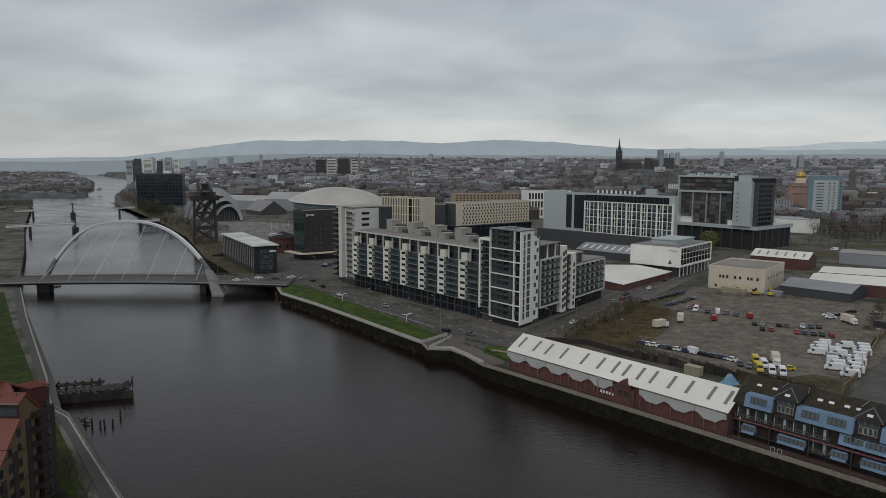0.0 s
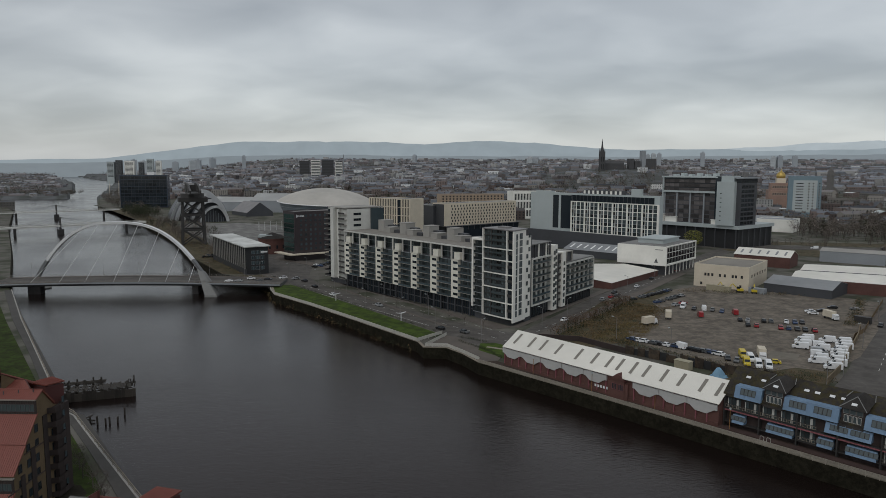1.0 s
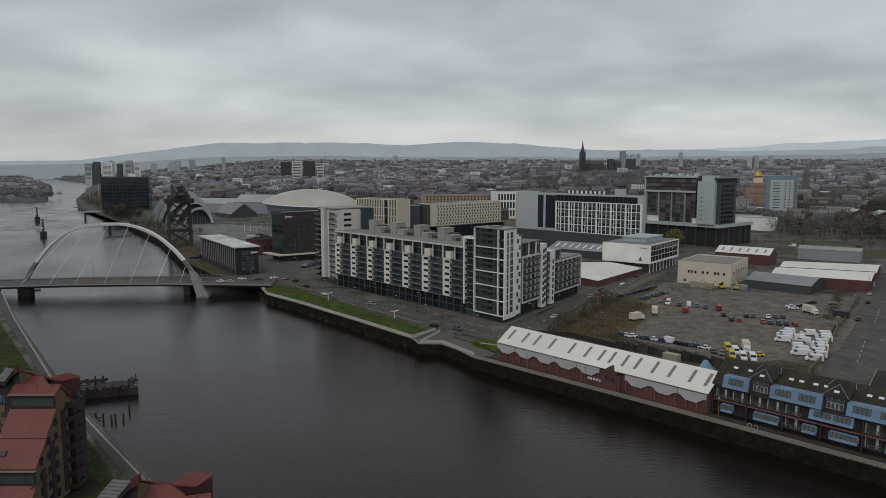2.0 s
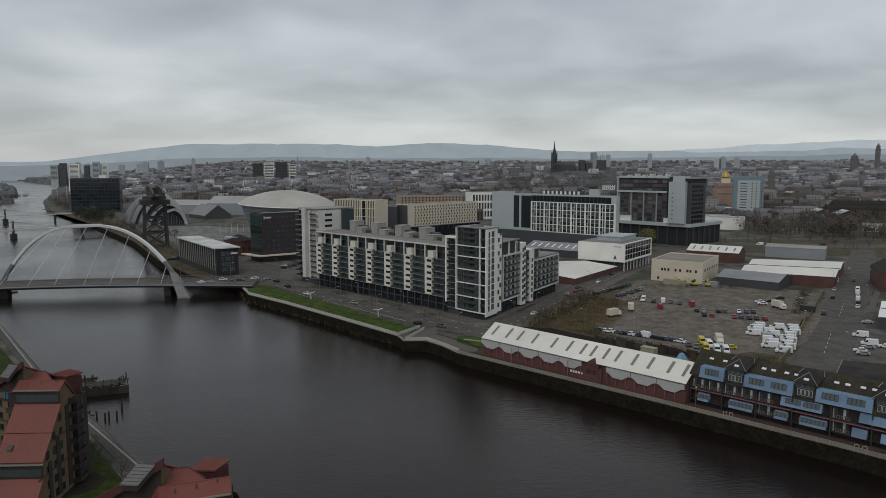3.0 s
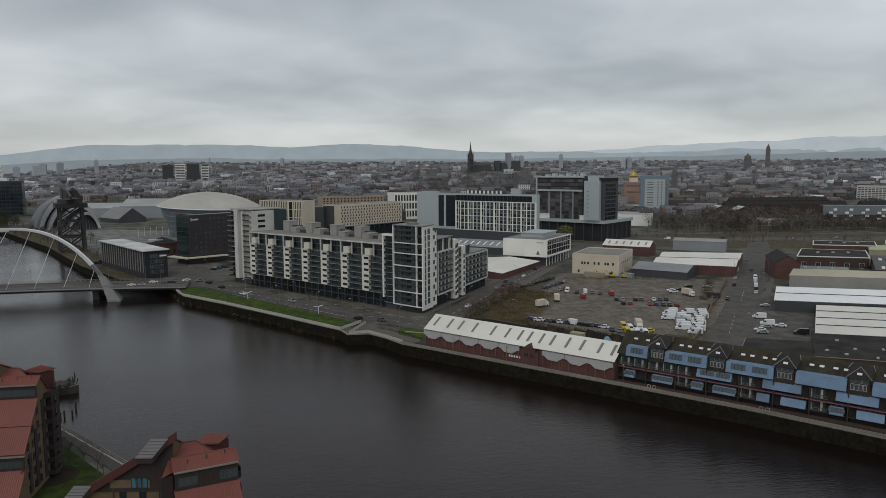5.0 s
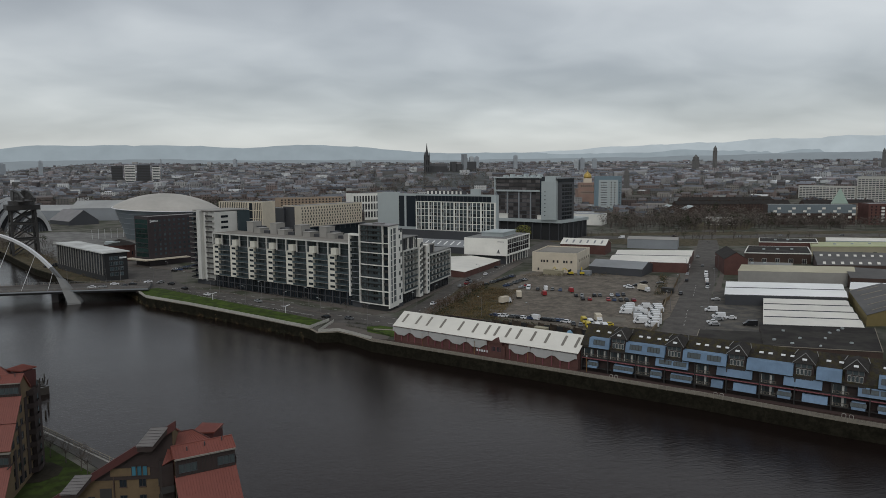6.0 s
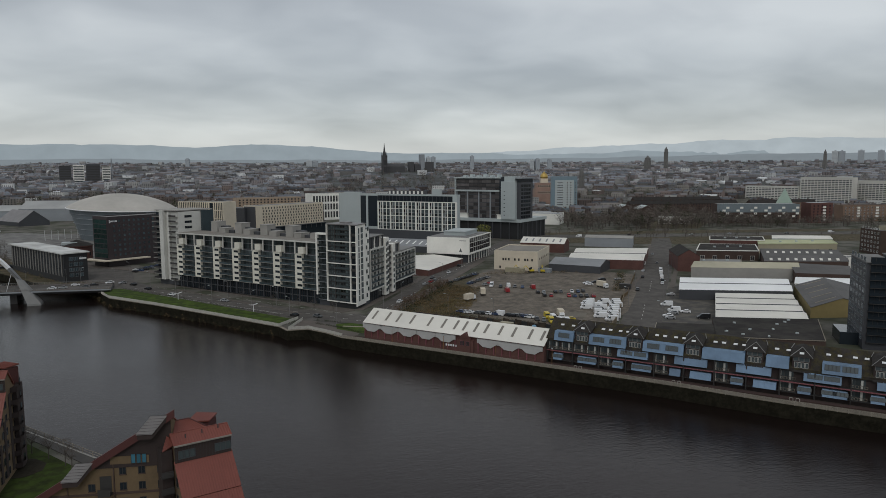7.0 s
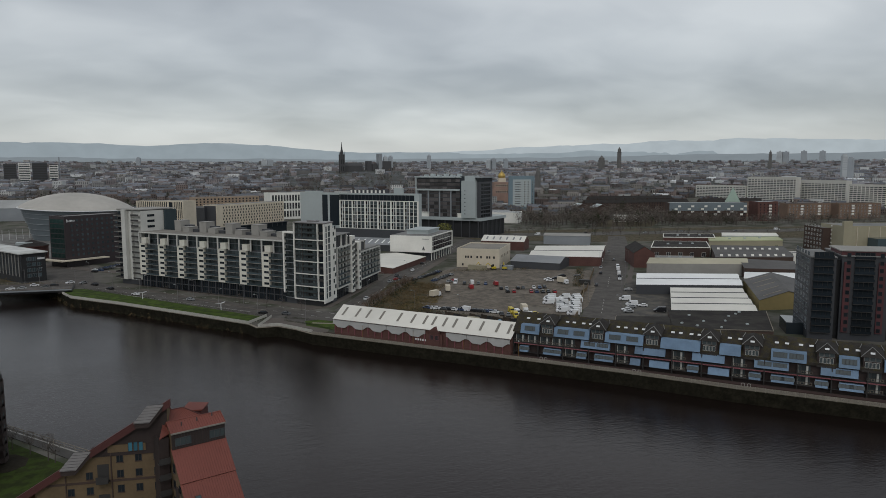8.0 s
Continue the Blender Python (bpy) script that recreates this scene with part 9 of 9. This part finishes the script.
def car_master(colour):
    L, w = 4.3, 1.76
    prof = [(-2.15, 0.3), (2.15, 0.3), (2.15, 0.62), (2.0, 0.8), (1.05, 0.95), (0.35, 1.42), (-1.15, 1.46), (-1.85, 1.02), (-2.12, 0.95)]
    body = shape(prof, w, 0.2)
    gl = [[(-0.62, 0.42, 1.40), (0.62, 0.42, 1.40), (0.72, 1.02, 1.0), (-0.72, 1.02, 1.0)][::-1], [(-0.62, -1.2, 1.46), (0.62, -1.2, 1.46), (0.7, -1.83, 1.06), (-0.7, -1.83, 1.06)]]
    for sx in (-1, 1):
        q = [(sx * 0.885, 0.9, 0.97), (sx * 0.885, -1.5, 0.99), (sx * 0.705, -1.1, 1.40), (sx * 0.705, 0.3, 1.38)]
        gl.append(q if sx < 0 else q[::-1])
    return vehicle_parts(colour, body, gl, [(sx * 0.78, y) for sx in (-1, 1) for y in (1.32, -1.3)], L, w, f"{colour} parked car on the asphalt", "car")


def van_master(colour):
    L, w = 5.4, 1.98
    prof = [(-2.7, 0.35), (2.7, 0.35), (2.7, 0.85), (2.45, 1.1), (1.75, 1.28), (1.05, 2.05), (0.7, 2.3), (-2.62, 2.34), (-2.7, 2.2)]
    body = shape(prof, w, 0.12)
    gl = [[(-0.78, 1.1, 2.0), (0.78, 1.1, 2.0), (0.84, 1.72, 1.33), (-0.84, 1.72, 1.33)][::-1]]
    for sx in (-1, 1):
        q = [(sx * 0.985, 1.6, 1.3), (sx * 0.985, 0.6, 1.3), (sx * 0.93, 0.6, 1.95), (sx * 0.93, 1.05, 1.95)]
        gl.append(q if sx < 0 else q[::-1])
    return vehicle_parts(colour, body, gl, [(sx * 0.88, y) for sx in (-1, 1) for y in (1.75, -1.75)], L, w, f"{colour} parked panel van in the yard", "van", 0.9)


def lorry_master(colour):
    th = at_place("lorry", 0, 0, -50, 0, f"box lorry with a pale body and {colour} cab", "lorry")
    cab = shape([(1.6, 0.5), (3.4, 0.5), (3.4, 1.5), (3.1, 2.5), (1.6, 2.6)], 2.2, 0.12)
    part("cab", cab, PAINT[colour], th)
    m = M()
    m.face([(-0.9, 3.39, 1.55), (0.9, 3.39, 1.55), (0.85, 3.12, 2.4), (-0.85, 3.12, 2.4)][::-1])
    part("window", m, GLASSD, th)
    m = M()
    m.box(-1.2, 1.2, -3.6, 1.5, 0.95, 3.5)
    part("box_body", m, CREAM, th)
    m = M()
    m.box(-0.5, 0.5, -3.5, 3.2, 0.5, 0.9)
    part("chassis", m, STEELD, th)
    for sx in (-1, 1):
        for y in (2.5, -2.4):
            wo = put("wheel", _wheel, th, sx * 1.0, y, 0.45)
            wo.scale = (1.4, 1.4, 1.4)
    return th


def vehicles():
    rng = random.Random(21)
    masters = {}
    make = {"car": car_master, "van": van_master, "lorry": lorry_master}

    def place(kind, colour, x, y, deg, z=0.12, group=""):
        if (kind, colour) not in masters:
            th = masters[kind, colour] = make[kind](colour)
            th.matrix_basis = pose(x, y, z, 0, 0, deg)
        else:
            th = copy_thing(masters[kind, colour], pose(x, y, z, 0, 0, deg))
        if group:
            th["group"] = group
        return th

    def pick():
        return rng.choice(("white", "silver", "grey", "black", "black", "grey", "black", "blue", "silver", "blue", "black", "grey"))

    # two facing rows in the car park
    for row, (a, b, n) in enumerate((((135, 279.5), (158, 274), 9), ((134, 270.5), (155, 260), 9))):
        for i in range(n):
            if rng.random() < 0.1:
                continue
            u = i / (n - 1)
            c = pick() if rng.random() < 0.82 else "red"
            place("car", c, a[0] + (b[0] - a[0]) * u + rng.uniform(-0.2, 0.2), a[1] + (b[1] - a[1]) * u + rng.uniform(-0.3, 0.3), 155 + rng.uniform(-4, 4) + 180 * rng.randint(0, 1), group="car park rows")
    # cars along the far left edge
    for a, b, n, dg in (((105, 326), (131, 350), 10, -62), ((114, 319), (134, 337), 8, -62)):
        for i in range(n):
            if rng.random() < 0.1:
                continue
            u = i / max(1, n - 1)
            place("car", pick(), a[0] + (b[0] - a[0]) * u + rng.uniform(-0.4, 0.4), a[1] + (b[1] - a[1]) * u + rng.uniform(-0.4, 0.4), dg + rng.uniform(-5, 5), group="car park rows")
    # odd ones across the middle
    for k, c, x, y, dg in (("van", "white", 121.5, 307, 150), ("van", "white", 129, 302, -20), ("car", "black", 125, 303, 150), ("car", "grey", 132, 300, 150), ("car", "blue", 135, 297, 150), ("van", "red", 122, 289, -15), ("van", "red", 139, 293, -15), ("car", "silver", 120, 312, -60), ("car", "red", 125, 316, -60),
                           ("lorry", "white", 107, 286, -20), ("lorry", "white", 95, 274, -60), ("car", "white", 173, 292, 70), ("car", "white", 174, 296, 70), ("car", "black", 180, 297, 70), ("car", "black", 189, 304, 70), ("car", "grey", 197, 300, 60),
                           ("lorry", "white", 175, 282, -170)):
        place(k, c, x, y, dg)
    # along the near fence
    for i in range(17):
        u = i / 16
        x, y = 80 + 23 * u, 248.5 - 21 * u
        if rng.random() < 0.12:
            continue
        k = rng.random()
        place("van" if i == 9 else "car", "white" if i in (1, 2, 6, 9) else pick(), x + rng.uniform(-0.4, 0.4), y + rng.uniform(-0.4, 0.4), 35 + rng.uniform(-6, 6), group="fence row")
    # crowd of white vans at the corner, in ranks
    for i in range(9):
        for j in (-1, 0, 1):
            if (j == -1 and i < 5) or (j == 0 and i == 0) or rng.random() < 0.06:
                continue
            x, y = 127 + i * 2.9 + j * 5.7 + rng.uniform(-1.1, 1.1), 212.5 + i * 4.0 - j * 2.6 + rng.uniform(-0.4, 0.4)
            place("van", "white" if rng.random() < 0.9 else "silver", x, y, 64 + rng.uniform(-9, 9) + (180 if rng.random() < 0.3 else 0), group="van fleet")
    for k, c, x, y, dg in (("van", "yellow", 110, 225, 165), ("van", "yellow", 107, 216, 160), ("van", "white", 110.5, 220.5, 165), ("lorry", "white", 115.5, 223, 160), ("van", "white", 109.6, 213.4, 160), ("van", "white", 112.2, 212, 160), ("car", "yellow", 116.5, 217, 70), ("car", "black", 103.5, 222, 160), ("car", "grey", 105.4, 219.4, 150)):
        place(k, c, x, y, dg)
    # works street and yard
    for x, y, c, k in ((241, 319, "white", "van"), (236, 312, "white", "van"), (230, 304, "silver", "car"), (224, 296, "white", "van"), (219, 289, "black", "car"), (212, 280, "white", "car"), (250, 348, "white", "van"), (231, 323, "silver", "car"), (216, 303, "black", "car"), (187, 268, "black", "car"), (273, 377, "white", "car"), (300, 414, "black", "car"), (262, 350, "grey", "car"), (290, 392, "silver", "car")):
        place(k, c, x, y, 141 + rng.uniform(-3, 3) - (180 if rng.random() < 0.5 else 0))
    for x, y, c, k in ((174, 228, "white", "van"), (168.5, 216, "white", "van"), (171.5, 212, "white", "car"), (165, 212, "silver", "car"), (159, 208, "white", "car"), (157, 204, "silver", "car"), (193, 249, "silver", "car"), (170, 199, "black", "van")):
        place(k, c, x, y, 55 + rng.uniform(-8, 8))
    # traffic on the quay road and side street
    for x, y, c, dg in ((-40, 342, "white", 37), (-16, 315, "silver", 217), (10, 268, "black", 37), (19, 262, "grey", 217), (-52, 366, "black", 37), (62, 282, "white", -36), (96, 333, "red", -36), (100, 337, "grey", -36), (101, 345, "black", 144), (90, 326, "silver", -36), (118, 362, "white", -36), (135, 388, "black", -36), (160, 418, "red", -36)):
        place("car", c, x, y, dg)
    # expressway traffic
    for i in range(9):
        x = 310 + i * 52 + rng.uniform(-8, 8)
        y = 541 - (x - 300) * 0.25 + (2.5 if i % 2 else -4.5)
        place("van" if i % 5 == 0 else "car", "white" if i % 5 == 0 else pick(), x, y, (256 if i % 2 else 76) + 0.0)
    # hotel forecourt and bridge
    for i in range(16):
        x, y = -148 + (i % 8) * 3.2, 488 + (i % 8) * 1.2 + (i // 8) * 9
        place("car", pick(), x + 4, y, -60 + rng.uniform(-5, 5), group="forecourt cars")
    for x, y, c, dg in ((-98, 372, "white", 92), (-93, 372, "silver", 92), (-88, 380, "white", 272), (-83, 376, "grey", 92), (-79, 380, "black", 272), (-72, 386, "white", 120), (-66, 392, "silver", 120), (-60, 384, "black", 40)):
        place("car", c, x, y, dg, 2.2 if x < -84 else 1.6 if x < -70 else 0.2)
    for i in range(14):
        place("car", pick(), -62 + (i % 7) * 3.0, 446 + (i % 7) * 4.2 - (i // 7) * 7, 40 + rng.uniform(-6, 6), group="forecourt cars")


vehicles()

# ---- street furniture and clutter ----


def street_lamp_master():
    th = at_place("street_lamp", 0, 0, -50, 0, "tall grey steel street lamp", "street lamp", "street lamps")
    m = M()
    m.rod((0, 0, 0), (0, 0, 8.5), 0.10, 6, 0, 0.06)
    part("pole", m, ZINC, th)
    m = M()
    m.rod((0, 0, 8.5), (1.4, 0, 8.9), 0.05, 5)
    part("arm", m, ZINC, th)
    m = M()
    m.box(1.2, 2.0, -0.16, 0.16, 8.82, 9.0)
    part("lantern", m, GREYCL, th)
    return th


def clutter():
    rng = random.Random(33)
    lamp = street_lamp_master()
    spots = [(-38, 334), (-22, 311), (-6, 289), (8, 268), (24, 247), (-51, 372), (-34, 349), (-14, 322), (6, 296), (50, 268), (64, 286), (80, 308), (108, 346), (134, 381), (160, 416), (186, 452), (74, 249), (88, 232), (116, 187), (131, 203), (150, 200.5), (158, 235), (184, 243), (192, 277), (224, 290), (236, 331), (262, 335),
             (-70, 396), (-88, 402), (-100, 424), (-64, 420)]
    for i, (x, y) in enumerate(spots):
        if i == 0:
            lamp.matrix_basis = pose(x, y, 0, 0, 0, 140)
        else:
            copy_thing(lamp, pose(x, y, 0, 0, 0, rng.choice((37, 217, 140))))
    # posts along the quay walk, rust-orange
    q = at_place("quay_lamp", 36, 207, 0, 0, "thin rust-coloured quay lamp post", "street lamp", "quay lamps")
    m = M()
    m.rod((0, 0, 0), (0, 0, 5.2), 0.07, 6)
    part("pole", m, mat("rusty_paint", (0.28, 0.15, 0.05), 0.8, 0.1, 0.5), q)
    m = M()
    m.box(-0.18, 0.18, -0.18, 0.18, 5.2, 5.6)
    part("lantern", m, GREYCL, q)
    for x, y in ((50, 191), (63, 176), (76, 160.5)):
        copy_thing(q, pose(x, y, 0))
    # sculptures on the lawn edge: pale winged shapes on posts
    for i, (x, y) in enumerate(((-37, 329), (-5.5, 284.5))):
        th = at_place("sculpture", x, y, 0.1, 30, "pale winged metal sculpture on a post", "sculpture", "lawn sculptures")
        m = M()
        m.rod((0, 0, 0), (0, 0, 3.0), 0.16, 6)
        for s in (-1, 1):
            m.sweep([[(0, -0.2, 2.9), (0, 0.2, 2.9), (0, 0.2, 3.2), (0, -0.2, 3.2)], [(s * 2.2, -0.35, 3.4), (s * 2.2, 0.35, 3.4), (s * 2.2, 0.35, 3.5), (s * 2.2, -0.35, 3.5)]])
        part("figure", m, STEEL, th)
    # hedges and beds by the quay road
    m = M()
    for a, b, n in (((16.5, 256), (26, 248), 70), ((16, 250), (24, 238), 80), ((24, 238), (29, 226.5), 50), ((-16, 302), (10.5, 261), 120), ((-41, 340), (-17, 303), 110), ((-66, 375), (-42, 341), 90)):
        for i in range(n):
            u = rng.random()
            scrub_clump(m, a[0] + (b[0] - a[0]) * u + rng.uniform(-0.4, 0.4), a[1] + (b[1] - a[1]) * u + rng.uniform(-0.3, 0.3), 0.1, 0.6, rng.uniform(0.5, 1.1), rng, 22, 0)
    solid("hedge", m, EVERG, "low clipped dark hedge beside the road", "hedge", kind="stuff")
    # street trees before the flats
    for x, y in ((14, 281), (4, 295), (-8, 310), (-26, 334), (20, 276), (27, 268)):
        th = at_place("tree", x, y, 0, 0, "small bare street tree before the flats", "tree", "street trees")
        m = M()
        m.rod((0, 0, 0), (0, 0, 3.2), 0.09, 5, 0, 0.06)
        for i in range(6):
            a = rng.uniform(0, 6.28)
            m.rod((0, 0, rng.uniform(2, 3)), (math.cos(a) * 1.2, math.sin(a) * 1.2, rng.uniform(3.6, 5)), 0.04, 4, 0, 0.012)
        part("trunk", m, BARK, th)
        m = M()
        for i in range(90):
            a, u = rng.uniform(0, 6.28), rng.random() ** 0.5
            c = Vector((math.cos(a) * 1.7 * u, math.sin(a) * 1.7 * u, rng.uniform(2.6, 5.3)))
            d = Vector((rng.uniform(-1, 1), rng.uniform(-1, 1), rng.uniform(0, 1))).normalized() * 0.4
            s = d.orthogonal().normalized() * 0.05
            m.face([c - s, c + s, c + d])
        part("crown", m, TWIG, th)
    # tan board fence between the car park and the works street
    wood = mat("tan_fence_boards", (0.17, 0.125, 0.078), 0.95, 0.2, 0.8, stain=0.35, island=0.25, spec=0.1)
    run = [(222, 318), (183.5, 270.5), (174, 258.5), (165, 250.5), (147, 226), (131.5, 206.5)]
    th = at_place("board_fence", run[0][0], run[0][1], 0, 0, "weathered tan board fence beside the works street", "fence")
    for a, b in zip(run, run[1:]):
        d = Vector(b) - Vector(a)
        n = max(1, int(d.length / 3))
        bm = M()
        for k in range(9):
            u0 = d.length / n * k / 9
            bm.box(u0 + 0.01, u0 + d.length / n / 9 - 0.01, -0.03, 0.03, 0.05, 1.75 + 0.06 * (k % 2))
        bm = bm.mesh("panel", wood)
        for k in range(n):
            p = Vector(a) + d * (k / n)
            put("panel", bm, th, p.x - run[0][0], p.y - run[0][1], 0, math.degrees(math.atan2(d.y, d.x)))
    # tube stands in pairs on the quay walk
    sm = M()
    hoop = [(0, 0, 0), (0, 0, 0.85), (0.2, 0, 1.0), (0.7, 0, 1.0), (0.9, 0, 0.85), (0.9, 0, 0)]
    for a, b in zip(hoop, hoop[1:]):
        sm.rod(a, b, 0.06, 5)
    stand = None
    for x, y in ((81, 153.5), (82, 152.3), (99.5, 129.3), (100.5, 128), (119, 105), (120, 103.7)):
        if stand is None:
            stand = at_place("cycle_stand", x, y, 0.05, 128, "pale bent-tube cycle stand on the walk", "cycle stand", "cycle stands")
            part("hoop", sm, RAIL, stand)
        else:
            copy_thing(stand, pose(x, y, 0.05, 0, 0, 128))
    # brick boundary wall and sheds behind the quay shed
    m = M()
    ribbon(m, [(38, 240), (46, 252), (60, 248), (72, 231)], -0.2, 0.2, 0, 2.0)
    solid("yard_wall", m, BOARD, "dark brick yard wall behind the sheds", "wall", kind="structure")
    old = mat("sooty_brick", (0.072, 0.056, 0.043), 0.95, 0.35, 0.8, stain=0.5, col2=(0.045, 0.038, 0.032), spec=0.1)
    a, b = Vector((72, 231)), Vector((106, 196))
    th = at_place("ruined_wall", a.x, a.y, 0, math.degrees(math.atan2((b - a).y, (b - a).x)), "ruined brick wall with dark openings", "wall")
    x = 0.0
    for i in range(11):
        wd, hh = rng.uniform(2.2, 4.2), rng.uniform(2.0, 3.6)
        m = M()
        m.hexa([(x, 0), (x + wd, 0), (x + wd, 0.5), (x, 0.5)], 0, hh)
        m.hexa([(x - 0.1, -0.12), (x + 0.5, -0.12), (x + 0.5, 0.62), (x - 0.1, 0.62)], 0, hh + 0.3)
        part("wall_panel", m, old, th)
        gap = rng.choice((0.3, 1.6, 2.6))
        # wide gaps get a set-back dark panel as the shade within
        if gap > 1:
            m = M()
            m.box(x + wd, x + wd + gap, 0.35, 0.5, 0, hh * 0.85)
            part("opening", m, DARK, th, "dark panel for the shade in the opening")
        x += wd + gap
    for x, y, w, d, h, lab, mt in ((82, 213, 5, 2.6, 2.7, "small tan steel container by the wall", TAN), (152, 354, 12, 3, 2.7, "yellow-brown steel container beside the workshop", TAN), (170, 345, 8, 3, 2.6, "grey steel site container", MIDGREY),
                                 (181, 276, 6, 2.4, 2.6, "dark lorry container in the car park", STEELD), (205, 232, 7, 2.6, 2.6, "grey shipping container in the yard", GREYCL), (210, 240, 4, 3, 2.4, "red steel skip in the yard", REDCLAD)):
        th = at_place("container", x, y, 0.1, -50, lab, "container")
        m = M()
        m.box(0, w, 0, d, 0, h)
        part("box_body", m, mt, th)
        m = M()
        m.box(-0.1, w + 0.1, -0.1, d + 0.1, h + 0.004, h + 0.12)
        part("lid", m, mt, th)
        for i in range(int(w / 0.9)):
            rb = M()
            rb.box(0.4 + 0.9 * i, 0.6 + 0.9 * i, -0.06, 0, 0.1, h - 0.1)
            part("rib", rb, mt, th)
    m = M()
    ribbon(m, [(121, 195), (134, 209), (148, 227), (166, 250), (178, 267)], -0.18, 0.18, 0, 2.1)
    solid("yard_wall_east", m, mat("tan_brick_wall", (0.15, 0.115, 0.07), 0.9, 0.2, 0.8, stain=0.3), "low tan brick wall along the car park", "wall", kind="structure")
    # blue tarpaulin over a heap
    th = at_place("tarpaulin", 92, 203, 0, 20, "crumpled light-blue tarpaulin over a heap", "tarpaulin")
    m = M()
    k = 10
    gr = [[(-2.6 + 5.2 * i / k, -2 + 4 * j / k, max(0.05, 3.0 * math.sin(math.pi * i / k) * math.sin(math.pi * j / k) + 0.3 * rng.uniform(-1, 1))) for j in range(k + 1)] for i in range(k + 1)]
    for i in range(k):
        for j in range(k):
            m.face([gr[i][j], gr[i + 1][j], gr[i + 1][j + 1], gr[i][j + 1]])
    part("cover", m, mat("blue_tarpaulin", (0.16, 0.30, 0.42), 0.6, 0.15, 0.6), th)
    # yellow diggers by the cream workshop
    for x, y, dg in ((160, 350, 20), (166, 346, 70), (172, 343, -20)):
        th = at_place("digger", x, y, 0.1, dg, "yellow excavator parked by the workshop", "excavator", "excavators")
        m = M()
        m.box(-1.3, -0.7, -1.8, 1.8, 0, 0.8)
        m.box(0.7, 1.3, -1.8, 1.8, 0, 0.8)
        part("tracks", m, TYRE, th)
        m = M()
        m.box(-1.3, 1.3, -1.7, 1.2, 0.85, 1.9)
        part("body", m, PAINT["yellow"], th)
        m = M()
        m.box(-1.2, -0.2, 0.1, 1.5, 1.92, 3.0)
        part("cab", m, GLASSD, th)
        m = M()
        m.rod((0.3, 1.0, 1.6), (0.3, 3.4, 4.2), 0.24, 5)
        m.rod((0.3, 3.4, 4.2), (0.3, 5.4, 2.0), 0.2, 5)
        part("boom", m, PAINT["yellow"], th)
        m = M()
        m.box(-0.1, 0.7, 5.0, 5.9, 1.2, 2.1)
        part("bucket", m, STEELD, th)
    # flagpoles and signs near the hotels
    for i in range(7):
        th = at_place("flagpole", -150 + i * 5, 690 + i * 3, 0, 0, "tall white flagpole on the forecourt", "flagpole", "flagpoles")
        m = M()
        m.rod((0, 0, 0), (0, 0, 9), 0.2, 5, 0, 0.1)
        part("pole", m, STEEL, th)
    # small buildings on the south bank beside the river, far left
    for x, y, w, d, h, r_, mt in ((-250, 400, 20, 10, 6, 9, BRICKB), (-290, 470, 24, 10, 7, 10, SANDST), (-345, 570, 30, 12, 8, 12, BRICKB), (-400, 660, 30, 12, 8, 12, BRICKB), (-490, 800, 40, 14, 9, 13, BRICKB), (-590, 960, 40, 14, 9, 13, SANDST)):
        shed("house_row", "low brick houses on the south bank", x, y, 118, w, d, h, r_, mt, SLATE, "x", category="houses")
    # white barrel-roofed boat house peeping up by the red flats
    shed("boat_house", "small pale blue-grey roofed hut on the lawn", -128, 176, 30, 8, 7, 3, 4.6, WHITE, GREYCL, "x", category="hut")


clutter()
